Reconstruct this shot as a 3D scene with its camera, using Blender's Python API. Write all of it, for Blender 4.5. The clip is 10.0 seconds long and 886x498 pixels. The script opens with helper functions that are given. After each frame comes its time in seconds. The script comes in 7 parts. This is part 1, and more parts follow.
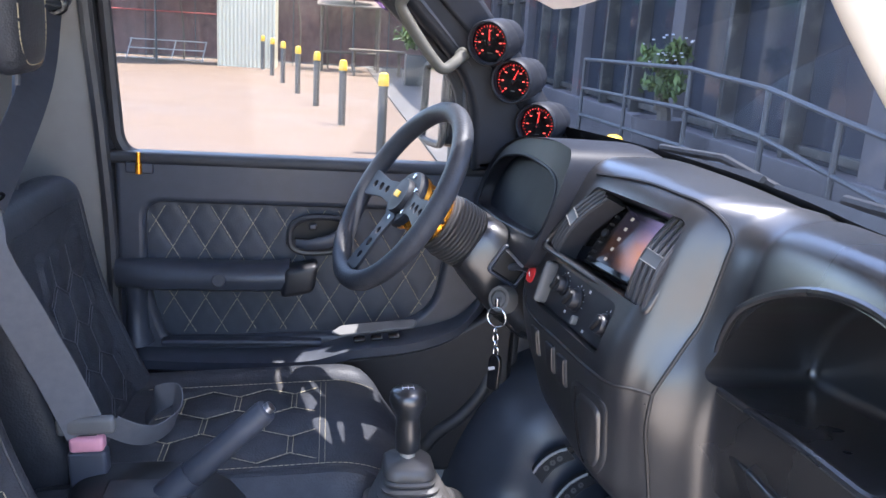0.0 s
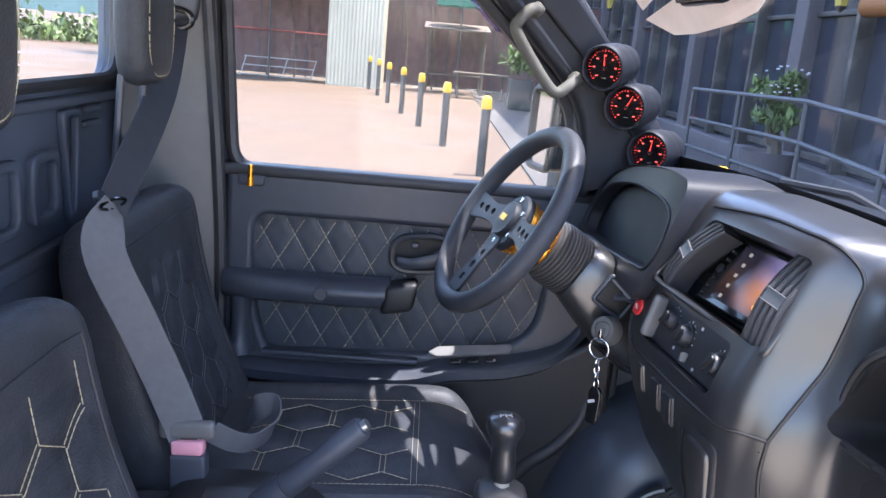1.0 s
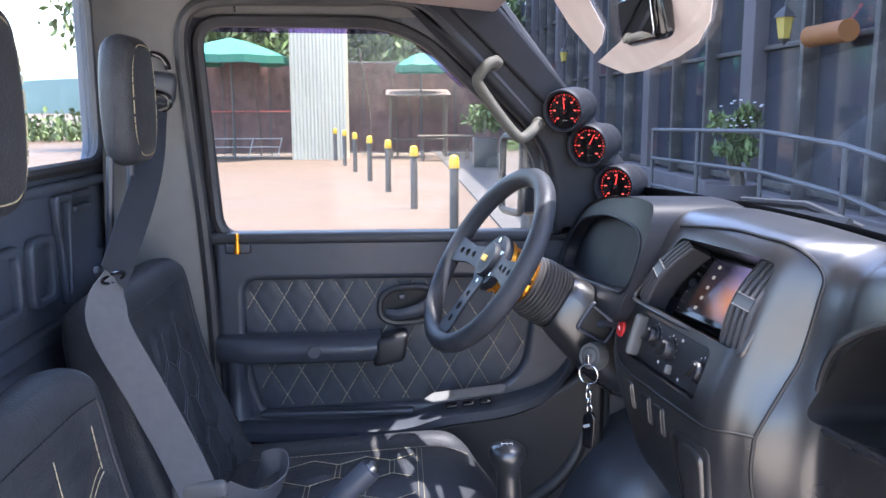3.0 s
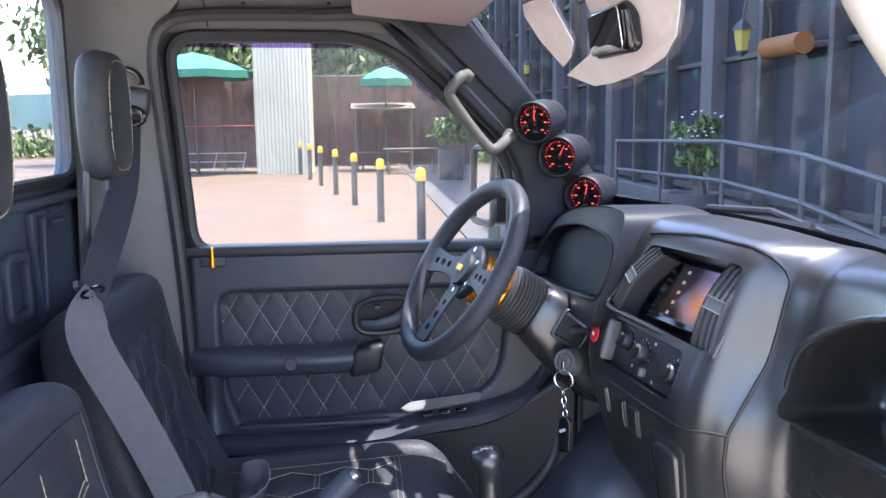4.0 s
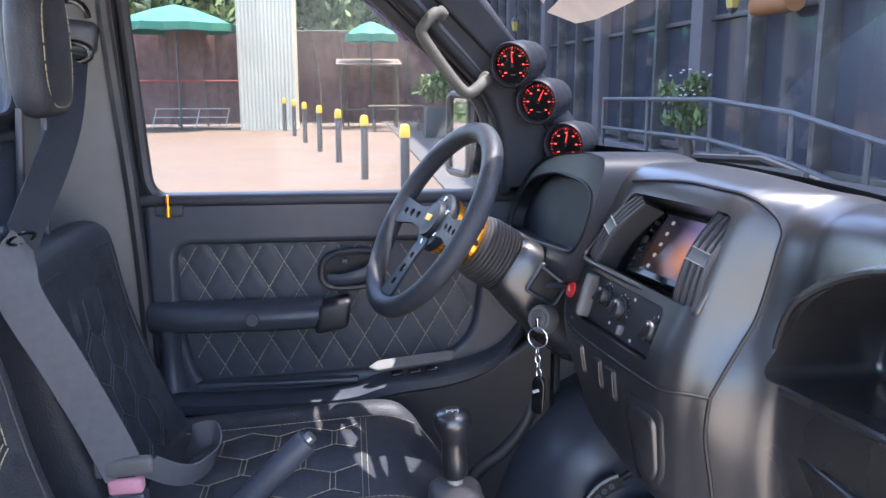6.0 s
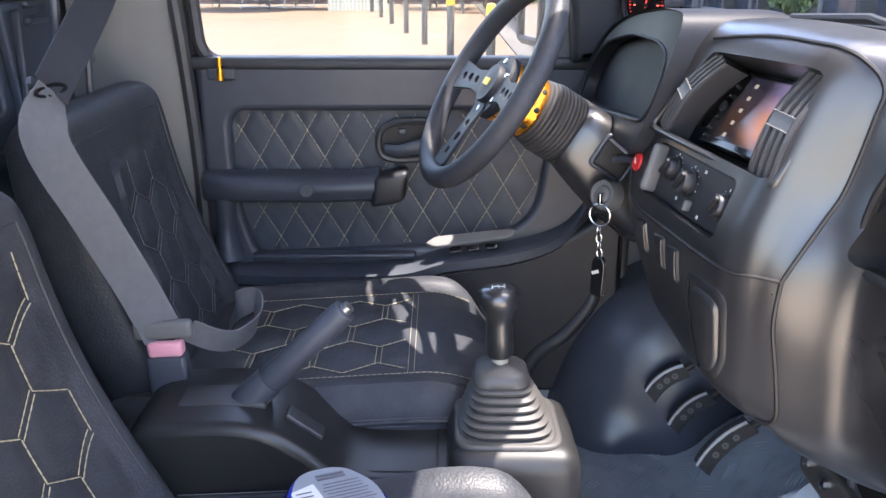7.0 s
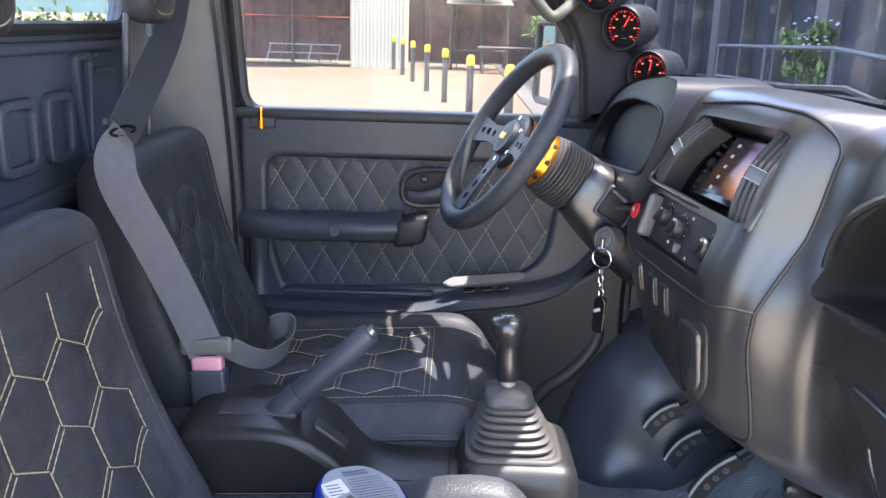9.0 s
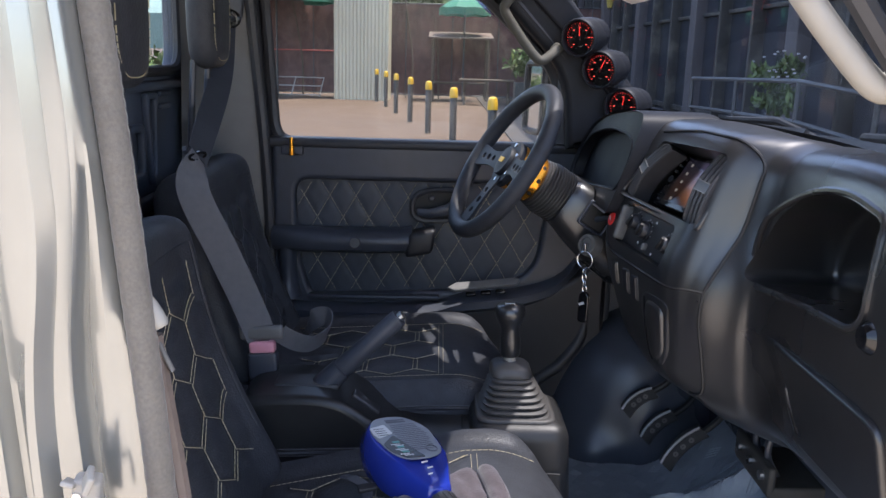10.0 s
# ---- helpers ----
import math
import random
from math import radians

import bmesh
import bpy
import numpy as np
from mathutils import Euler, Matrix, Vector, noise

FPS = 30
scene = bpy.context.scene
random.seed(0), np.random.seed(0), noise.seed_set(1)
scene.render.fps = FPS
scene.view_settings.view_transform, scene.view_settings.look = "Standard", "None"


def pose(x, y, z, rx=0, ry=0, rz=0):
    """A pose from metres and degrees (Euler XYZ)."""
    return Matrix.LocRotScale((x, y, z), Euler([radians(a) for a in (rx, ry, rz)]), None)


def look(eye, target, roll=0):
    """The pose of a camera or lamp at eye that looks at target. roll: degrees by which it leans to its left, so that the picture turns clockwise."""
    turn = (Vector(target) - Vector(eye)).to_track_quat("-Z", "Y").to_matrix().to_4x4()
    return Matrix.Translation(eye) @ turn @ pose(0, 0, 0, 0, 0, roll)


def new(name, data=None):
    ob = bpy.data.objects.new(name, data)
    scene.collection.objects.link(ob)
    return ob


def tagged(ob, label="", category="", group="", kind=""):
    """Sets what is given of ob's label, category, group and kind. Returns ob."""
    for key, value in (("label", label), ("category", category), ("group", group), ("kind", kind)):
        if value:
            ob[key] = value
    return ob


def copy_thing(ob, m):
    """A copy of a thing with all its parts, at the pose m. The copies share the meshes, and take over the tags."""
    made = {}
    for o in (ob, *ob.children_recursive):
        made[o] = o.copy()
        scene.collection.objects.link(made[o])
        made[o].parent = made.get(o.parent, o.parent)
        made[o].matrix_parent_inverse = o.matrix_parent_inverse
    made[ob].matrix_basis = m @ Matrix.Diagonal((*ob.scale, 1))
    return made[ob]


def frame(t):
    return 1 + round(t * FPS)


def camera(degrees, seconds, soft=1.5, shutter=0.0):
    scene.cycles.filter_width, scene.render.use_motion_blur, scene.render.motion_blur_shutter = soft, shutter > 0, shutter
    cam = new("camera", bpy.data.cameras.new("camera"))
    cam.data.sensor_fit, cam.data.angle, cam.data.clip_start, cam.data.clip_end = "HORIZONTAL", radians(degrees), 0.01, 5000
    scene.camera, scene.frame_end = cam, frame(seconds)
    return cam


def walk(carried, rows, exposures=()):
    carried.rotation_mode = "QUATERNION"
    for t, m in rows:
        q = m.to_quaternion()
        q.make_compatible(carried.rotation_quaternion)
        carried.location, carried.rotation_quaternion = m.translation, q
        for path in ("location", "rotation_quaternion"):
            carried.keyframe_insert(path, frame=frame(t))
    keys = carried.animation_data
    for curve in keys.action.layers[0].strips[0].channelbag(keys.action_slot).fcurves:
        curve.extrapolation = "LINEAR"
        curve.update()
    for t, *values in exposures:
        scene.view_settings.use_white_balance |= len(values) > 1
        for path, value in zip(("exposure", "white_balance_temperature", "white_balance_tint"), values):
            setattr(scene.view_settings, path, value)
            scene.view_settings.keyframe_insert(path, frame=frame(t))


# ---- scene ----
cam = camera(55.7, 10.0)
PATH = [
    (0, (0.139, -0.22, 1.511), (0.42, 1.693, 1.0), 3.7),
    (0.5, (0.129, -0.209, 1.513), (0.301, 1.723, 1.026), 4.7),
    (1, (0.124, -0.201, 1.506), (0.181, 1.741, 1.031), 5.1),
    (1.5, (0.126, -0.202, 1.504), (0.108, 1.742, 1.033), 4.9),
    (2, (0.135, -0.207, 1.497), (0.11, 1.739, 1.036), 4.2),
    (2.5, (0.129, -0.219, 1.486), (0.144, 1.746, 1.112), 0.4),
    (3, (0.112, -0.267, 1.491), (0.216, 1.703, 1.163), -0.2),
    (4.5, (0.093, -0.29, 1.489), (0.297, 1.677, 1.193), -1.0),
    (5, (0.094, -0.27, 1.484), (0.317, 1.694, 1.176), -1.1),
    (5.2, (0.099, -0.257, 1.485), (0.326, 1.705, 1.173), -1.0),
    (6.3, (0.145, -0.183, 1.45), (0.343, 1.757, 1.01), 0.6),
    (6.5, (0.154, -0.17, 1.446), (0.32, 1.765, 0.969), 0.7),
    (7, (0.185, -0.13, 1.413), (0.194, 1.761, 0.762), 0.1),
    (7.3, (0.204, -0.117, 1.392), (0.194, 1.729, 0.622), -0.0),
    (7.5, (0.209, -0.11, 1.387), (0.199, 1.702, 0.54), 0.3),
    (8, (0.209, -0.109, 1.37), (0.196, 1.694, 0.506), 0.8),
    (8.5, (0.201, -0.16, 1.381), (0.191, 1.678, 0.592), 1.7),
    (9, (0.179, -0.263, 1.423), (0.155, 1.667, 0.899), 1.7),
    (9.5, (0.146, -0.421, 1.441), (0.13, 1.525, 0.98), 1.7),
    (10, (0.128, -0.541, 1.445), (0.146, 1.407, 0.992), 1.6),
]
SKY, SUN = 0.13, 1.95
walk(cam, [(t, look(eye, target, roll)) for t, eye, target, roll in PATH], exposures=[(0, 3.54, 6450, 17), (2, 3.61, 6450, 17), (4.5, 3.57, 6400, 17), (6.5, 3.53, 6600, 18), (7.5, 4.45, 8000, 15), (8.1, 4.62, 8100, 14), (8.4, 4.62, 8100, 14), (9.2, 3.55, 6850, 16), (9.5, 3.22, 6850, 16), (10, 2.40, 6800, 16)])
from mathutils.bvhtree import BVHTree

# ---- world, sun, exposure ----
world = bpy.data.worlds.new("sky")
scene.world = world
world.use_nodes = True
wn = world.node_tree.nodes
sky = wn.new("ShaderNodeTexSky")
sky.sky_type = "NISHITA"
sky.sun_disc = False
sky.sun_elevation = radians(73.5)
sky.sun_rotation = radians(90)
sky.air_density = 1.0
sky.dust_density = 1.5
wn["Background"].inputs["Strength"].default_value = SKY
world.node_tree.links.new(sky.outputs["Color"], wn["Background"].inputs["Color"])
sun = new("sun", bpy.data.lights.new("sun", "SUN"))
sun.data.energy = SUN
sun.data.angle = radians(0.53)
sun.data.color = (1.0, 0.95, 0.87)
sun.matrix_world = look((0, 0, 0), (-0.285, 0.006, -0.958))


# ---- small tools ----
def part(name, data, material, parent=None, label="", smooth=True, bevel=0.0):
    """One mesh object from (verts, faces), a bmesh or a mesh, under its thing."""
    if isinstance(data, bpy.types.Mesh):
        me = data
    else:
        me = bpy.data.meshes.new(name)
        if isinstance(data, tuple):
            me.from_pydata([tuple(v) for v in data[0]], [], [tuple(f) for f in data[1]])
        else:
            data.normal_update()
            data.to_mesh(me)
            data.free()
    me.materials.clear()
    me.materials.append(material)
    me.update()
    if smooth:
        for p in me.polygons:
            p.use_smooth = True
        me.set_sharp_from_angle(angle=radians(40))
    ob = new(name, me)
    if bevel:
        b = ob.modifiers.new("bevel", "BEVEL")
        b.width, b.segments, b.limit_method = bevel, 2, "ANGLE"
    if parent is not None:
        ob.parent = parent
    if label:
        ob["label"] = label
    return ob


def thing(name, label, category, group="", kind="", at=(0, 0, 0)):
    ob = new(name)
    ob.empty_display_size = 0.05
    ob.location = at
    return tagged(ob, label, category, group, kind)


def join(*meshes):
    vs, fs = [], []
    for v, f in meshes:
        n = len(vs)
        vs.extend(v)
        fs.extend([[i + n for i in q] for q in f])
    return vs, fs


def moved(mesh, m):
    return [m @ Vector(v) for v in mesh[0]], mesh[1]


def soft_box(sx, sy, sz, r, step, shape=None):
    """A box with rounded edges, gridded finely enough to be bent by shape(p, n)."""
    half = np.array([sx, sy, sz]) / 2
    index, vs, fs = {}, [], []
    def vert(p):
        key = tuple(np.round(p, 6))
        if key not in index:
            inner = np.clip(p, -(half - r), half - r)
            d = p - inner
            n = d / (np.linalg.norm(d) + 1e-12)
            q = inner + n * r
            if shape is not None:
                q = shape(q, n)
            index[key] = len(vs)
            vs.append(tuple(q))
        return index[key]
    def ticks(h):
        inner = list(np.linspace(-(h - r), h - r, max(2, int(round(2 * (h - r) / step)) + 1)))
        rim = [r * 0.35, r * 0.7, r]
        return [-(h - r) - k for k in reversed(rim)] + inner + [h - r + k for k in rim]
    for ax in range(3):
        a, b = [k for k in range(3) if k != ax]
        ta, tb = ticks(half[a]), ticks(half[b])
        for s in (-1, 1):
            g = []
            for u in ta:
                row = []
                for w in tb:
                    p = np.zeros(3)
                    p[ax], p[a], p[b] = s * half[ax], u, w
                    row.append(vert(p))
                g.append(row)
            for i in range(len(ta) - 1):
                for j in range(len(tb) - 1):
                    q = [g[i][j], g[i + 1][j], g[i + 1][j + 1], g[i][j + 1]]
                    if (s > 0) == (ax == 1):
                        q.reverse()
                    if len(set(q)) == 4:
                        fs.append(q)
    return vs, fs


def rbox(c, s, r=0.004, m=None, step=1.0):
    v = soft_box(*s, min(r, min(s) * 0.49), step)
    t = Matrix.Translation(c) @ (m.to_4x4() if m is not None else Matrix())
    return moved(v, t)


def tube(pts, r, seg=8, closed=False, taper=None):
    """A round bar along pts; taper scales the radius at each point."""
    pts = [Vector(p) for p in pts]
    n = len(pts)
    vs, fs = [], []
    up = None
    for i, p in enumerate(pts):
        a = pts[(i - 1) % n] if (closed or i) else p
        b = pts[(i + 1) % n] if (closed or i < n - 1) else p
        d = (b - a).normalized()
        if up is None:
            up = d.orthogonal().normalized()
        up = (up - d * up.dot(d))
        up = up.normalized() if up.length > 1e-6 else d.orthogonal().normalized()
        side = d.cross(up)
        k = r * (taper[i] if taper else 1)
        for j in range(seg):
            t = 2 * math.pi * j / seg
            vs.append(p + (up * math.cos(t) + side * math.sin(t)) * k)
    for i in range(n if closed else n - 1):
        for j in range(seg):
            i2, j2 = (i + 1) % n, (j + 1) % seg
            fs.append([i * seg + j, i * seg + j2, i2 * seg + j2, i2 * seg + j])
    if not closed:
        fs.append(list(range(seg))[::-1])
        fs.append([(n - 1) * seg + j for j in range(seg)])
    return vs, fs


def curve(pts, n=8, closed=False):
    """Catmull-Rom points through pts."""
    P = [Vector(p) for p in pts]
    k = len(P)
    out = []
    for i in range(k if closed else k - 1):
        a, b = P[i], P[(i + 1) % k]
        p0 = P[i - 1] if (closed or i) else a * 2 - b
        p3 = P[(i + 2) % k] if (closed or i + 2 < k) else b * 2 - a
        for j in range(n):
            t = j / n
            out.append(0.5 * (2 * a + (b - p0) * t + (2 * p0 - 5 * a + 4 * b - p3) * t * t + (3 * a - p0 - 3 * b + p3) * t ** 3))
    if not closed:
        out.append(P[-1])
    return out


def lathe(profile, seg=32, m=Matrix()):
    """Turns (r, z) round the z axis; m places it."""
    vs, fs = [], []
    for r, z in profile:
        for j in range(seg):
            t = 2 * math.pi * j / seg
            vs.append(m @ Vector((r * math.cos(t), r * math.sin(t), z)))
    for i in range(len(profile) - 1):
        for j in range(seg):
            j2 = (j + 1) % seg
            fs.append([i * seg + j, i * seg + j2, (i + 1) * seg + j2, (i + 1) * seg + j])
    if profile[0][0] > 1e-5:
        fs.append(list(range(seg))[::-1])
    if profile[-1][0] > 1e-5:
        fs.append([(len(profile) - 1) * seg + j for j in range(seg)])
    return vs, fs


def aim(p, d, up=(0, 0, 1)):
    """A placing matrix at p whose z axis is d and whose y axis leans to up."""
    z = Vector(d).normalized()
    x = Vector(up).cross(z)
    x = x.normalized() if x.length > 1e-5 else z.orthogonal().normalized()
    y = z.cross(x)
    return Matrix.Translation(p) @ Matrix((x, y, z)).transposed().to_4x4()


def plate(outline, holes=(), depth=0.02, bevel=0.003, m=Matrix(), res=2):
    """A flat piece with openings: 2D outlines in x, y, thickness along z (centred)."""
    cu = bpy.data.curves.new("plate", "CURVE")
    cu.dimensions, cu.fill_mode = "2D", "BOTH"
    cu.extrude, cu.bevel_depth, cu.bevel_resolution, cu.offset = max(depth / 2 - bevel, 0.0001), bevel, res, -bevel
    for loop in (outline, *holes):
        sp = cu.splines.new("POLY")
        sp.points.add(len(loop) - 1)
        for q, p in zip(sp.points, loop):
            q.co = (p[0], p[1], 0, 1)
        sp.use_cyclic_u = True
    ob = bpy.data.objects.new("plate", cu)
    scene.collection.objects.link(ob)
    me = bpy.data.meshes.new_from_object(ob.evaluated_get(bpy.context.evaluated_depsgraph_get()))
    vs = [m @ v.co for v in me.vertices]
    fs = [list(p.vertices) for p in me.polygons]
    bpy.data.objects.remove(ob)
    bpy.data.curves.remove(cu)
    bpy.data.meshes.remove(me)
    return vs, fs


def rounded(pts, r, n=5):
    """Rounds the corners of a 2D polygon; r is one radius or one for each corner."""
    out = []
    k = len(pts)
    for i, p in enumerate(pts):
        p = Vector(p)
        a, b = Vector(pts[i - 1]), Vector(pts[(i + 1) % k])
        rr = r[i] if isinstance(r, (list, tuple)) else r
        da, db = (a - p), (b - p)
        la, lb = min(rr, da.length * 0.48), min(rr, db.length * 0.48)
        s, e = p + da.normalized() * la, p + db.normalized() * lb
        for j in range(n + 1):
            t = j / n
            q = s * (1 - t) ** 2 + p * 2 * t * (1 - t) + e * t * t
            out.append((q.x, q.y))
    return out


def rect(x0, y0, x1, y1, r=0.0):
    q = [(x0, y0), (x1, y0), (x1, y1), (x0, y1)]
    return rounded(q, r) if r else q


def carve(mesh, cutters):
    """Cuts the cutters out of a closed mesh."""
    def temp(mm):
        me = bpy.data.meshes.new("temp")
        me.from_pydata([tuple(v) for v in mm[0]], [], [tuple(f) for f in mm[1]])
        bm = bmesh.new()
        bm.from_mesh(me)
        bmesh.ops.remove_doubles(bm, verts=bm.verts, dist=1e-5)
        bmesh.ops.recalc_face_normals(bm, faces=bm.faces)
        bm.to_mesh(me)
        bm.free()
        return new("temp", me)
    body = temp(mesh)
    cuts = [temp(c) for c in cutters]
    for c in cuts:
        b = body.modifiers.new("cut", "BOOLEAN")
        b.object, b.operation, b.solver = c, "DIFFERENCE", "EXACT"
    me = bpy.data.meshes.new_from_object(body.evaluated_get(bpy.context.evaluated_depsgraph_get()))
    out = [v.co.copy() for v in me.vertices], [list(p.vertices) for p in me.polygons]
    for o in (body, *cuts):
        bpy.data.objects.remove(o)
    return out


def loft(rings, cap=True, closed=True):
    """Skins rings of equal length."""
    k = len(rings[0])
    vs = [p for r in rings for p in r]
    fs = []
    for i in range(len(rings) - 1):
        for j in range(k if closed else k - 1):
            j2 = (j + 1) % k
            fs.append([i * k + j, i * k + j2, (i + 1) * k + j2, (i + 1) * k + j])
    if cap and closed:
        fs.append(list(range(k))[::-1])
        fs.append([(len(rings) - 1) * k + j for j in range(k)])
    return vs, fs


def band(pts, across, width, thick):
    """A flat strap along pts; across gives its width direction at each point."""
    rings = []
    n = len(pts)
    for i, p in enumerate(pts):
        p = Vector(p)
        d = (Vector(pts[min(i + 1, n - 1)]) - Vector(pts[max(i - 1, 0)])).normalized()
        w = Vector(across[i] if isinstance(across, list) else across)
        w = (w - d * w.dot(d)).normalized()
        t = d.cross(w)
        w, t = w * width / 2, t * thick / 2
        rings.append([p - w * 0.97 - t, p - w, p - w * 0.97 + t, p + w * 0.97 + t, p + w, p + w * 0.97 - t])
    return loft(rings)


def dashes(lines, lift, r=0.0011, on=0.007, off=0.0025):
    """Sewing thread: short round stitches along lines of points, set on lift(u, v)."""
    vs, fs = [], []
    for a, b in lines:
        a, b = Vector(a), Vector(b)
        ln = (b - a).length
        if ln < 1e-4:
            continue
        n = max(1, int(ln / (on + off)))
        for i in range(n):
            t0, t1 = i / n, (i + on / (on + off)) / n
            p, q = a.lerp(b, t0), a.lerp(b, t1)
            P, mid, Q = Vector(lift(p.x, p.y)), Vector(lift(*p.lerp(q, 0.5))), Vector(lift(q.x, q.y))
            t = tube([P, mid, Q], r, 5, False, [0.75, 1.0, 0.75])
            k = len(vs)
            vs.extend(t[0])
            fs.extend([[j + k for j in f] for f in t[1]])
    return vs, fs


# ---- materials ----
def material(name, color, rough=0.5, metal=0.0, vary=0.12, scale=40.0, bump=0.0, bump_scale=400.0, stains=0.0, stain_color=(0.3, 0.28, 0.25), coat=0.0, spec=0.5, island=0.0, rough_vary=0.08, sheen=0.0, alpha=1.0):
    """A surface with fine grain, broader patches and uneven gloss."""
    m = bpy.data.materials.new(name)
    m.use_nodes = True
    nt = m.node_tree
    b = nt.nodes["Principled BSDF"]
    link = nt.links.new
    co = nt.nodes.new("ShaderNodeTexCoord")
    n1 = nt.nodes.new("ShaderNodeTexNoise")
    n1.inputs["Scale"].default_value, n1.inputs["Detail"].default_value = scale, 6
    n2 = nt.nodes.new("ShaderNodeTexNoise")
    n2.inputs["Scale"].default_value, n2.inputs["Detail"].default_value = scale / 9, 4
    for n in (n1, n2):
        link(co.outputs["Object"], n.inputs["Vector"])
    add = nt.nodes.new("ShaderNodeMath")
    add.operation = "ADD"
    link(n1.outputs["Fac"], add.inputs[0])
    link(n2.outputs["Fac"], add.inputs[1])
    rng = nt.nodes.new("ShaderNodeMapRange")
    rng.inputs["From Min"].default_value, rng.inputs["From Max"].default_value = 0.6, 1.4
    rng.inputs["To Min"].default_value, rng.inputs["To Max"].default_value = 1 - vary, 1 + vary
    link(add.outputs[0], rng.inputs["Value"])
    mul = nt.nodes.new("ShaderNodeMix")
    mul.data_type, mul.blend_type = "RGBA", "MULTIPLY"
    mul.inputs["Factor"].default_value = 1.0
    mul.inputs[6].default_value = (*color, 1)
    link(rng.outputs["Result"], mul.inputs[7])
    out = mul.outputs[2]
    if stains:
        n3 = nt.nodes.new("ShaderNodeTexNoise")
        n3.inputs["Scale"].default_value, n3.inputs["Detail"].default_value = scale / 25, 8
        link(co.outputs["Object"], n3.inputs["Vector"])
        ramp = nt.nodes.new("ShaderNodeMapRange")
        ramp.inputs["From Min"].default_value, ramp.inputs["From Max"].default_value = 0.52, 0.72
        ramp.inputs["To Max"].default_value = stains
        link(n3.outputs["Fac"], ramp.inputs["Value"])
        mx = nt.nodes.new("ShaderNodeMix")
        mx.data_type = "RGBA"
        link(ramp.outputs["Result"], mx.inputs["Factor"])
        link(out, mx.inputs[6])
        mx.inputs[7].default_value = (*stain_color, 1)
        out = mx.outputs[2]
    if island:
        g = nt.nodes.new("ShaderNodeNewGeometry")
        r2 = nt.nodes.new("ShaderNodeMapRange")
        r2.inputs["To Min"].default_value, r2.inputs["To Max"].default_value = 1 - island, 1 + island
        link(g.outputs["Random Per Island"], r2.inputs["Value"])
        m2 = nt.nodes.new("ShaderNodeMix")
        m2.data_type, m2.blend_type = "RGBA", "MULTIPLY"
        m2.inputs["Factor"].default_value = 1.0
        link(out, m2.inputs[6])
        link(r2.outputs["Result"], m2.inputs[7])
        out = m2.outputs[2]
    link(out, b.inputs["Base Color"])
    rr = nt.nodes.new("ShaderNodeMapRange")
    rr.inputs["From Min"].default_value, rr.inputs["From Max"].default_value = 0.35, 0.65
    rr.inputs["To Min"].default_value, rr.inputs["To Max"].default_value = max(0.02, rough - rough_vary), min(1, rough + rough_vary)
    link(n2.outputs["Fac"], rr.inputs["Value"])
    link(rr.outputs["Result"], b.inputs["Roughness"])
    b.inputs["Metallic"].default_value = metal
    b.inputs["Specular IOR Level"].default_value = spec
    b.inputs["Coat Weight"].default_value = coat
    b.inputs["Coat Roughness"].default_value = 0.25
    b.inputs["Sheen Weight"].default_value = sheen
    b.inputs["Alpha"].default_value = alpha
    if bump:
        v = nt.nodes.new("ShaderNodeTexVoronoi")
        v.inputs["Scale"].default_value = bump_scale
        link(co.outputs["Object"], v.inputs["Vector"])
        n4 = nt.nodes.new("ShaderNodeTexNoise")
        n4.inputs["Scale"].default_value = bump_scale * 0.6
        link(co.outputs["Object"], n4.inputs["Vector"])
        a2 = nt.nodes.new("ShaderNodeMath")
        a2.operation = "ADD"
        link(v.outputs["Distance"], a2.inputs[0])
        link(n4.outputs["Fac"], a2.inputs[1])
        bp = nt.nodes.new("ShaderNodeBump")
        bp.inputs["Strength"].default_value = bump
        bp.inputs["Distance"].default_value = 0.3 / bump_scale
        link(a2.outputs[0], bp.inputs["Height"])
        link(bp.outputs["Normal"], b.inputs["Normal"])
    return m


def glow(name, color, strength, base=(0.01, 0.01, 0.01)):
    m = bpy.data.materials.new(name)
    m.use_nodes = True
    b = m.node_tree.nodes["Principled BSDF"]
    b.inputs["Base Color"].default_value = (*base, 1)
    b.inputs["Emission Color"].default_value = (*color, 1)
    b.inputs["Emission Strength"].default_value = strength
    b.inputs["Roughness"].default_value = 0.3
    return m


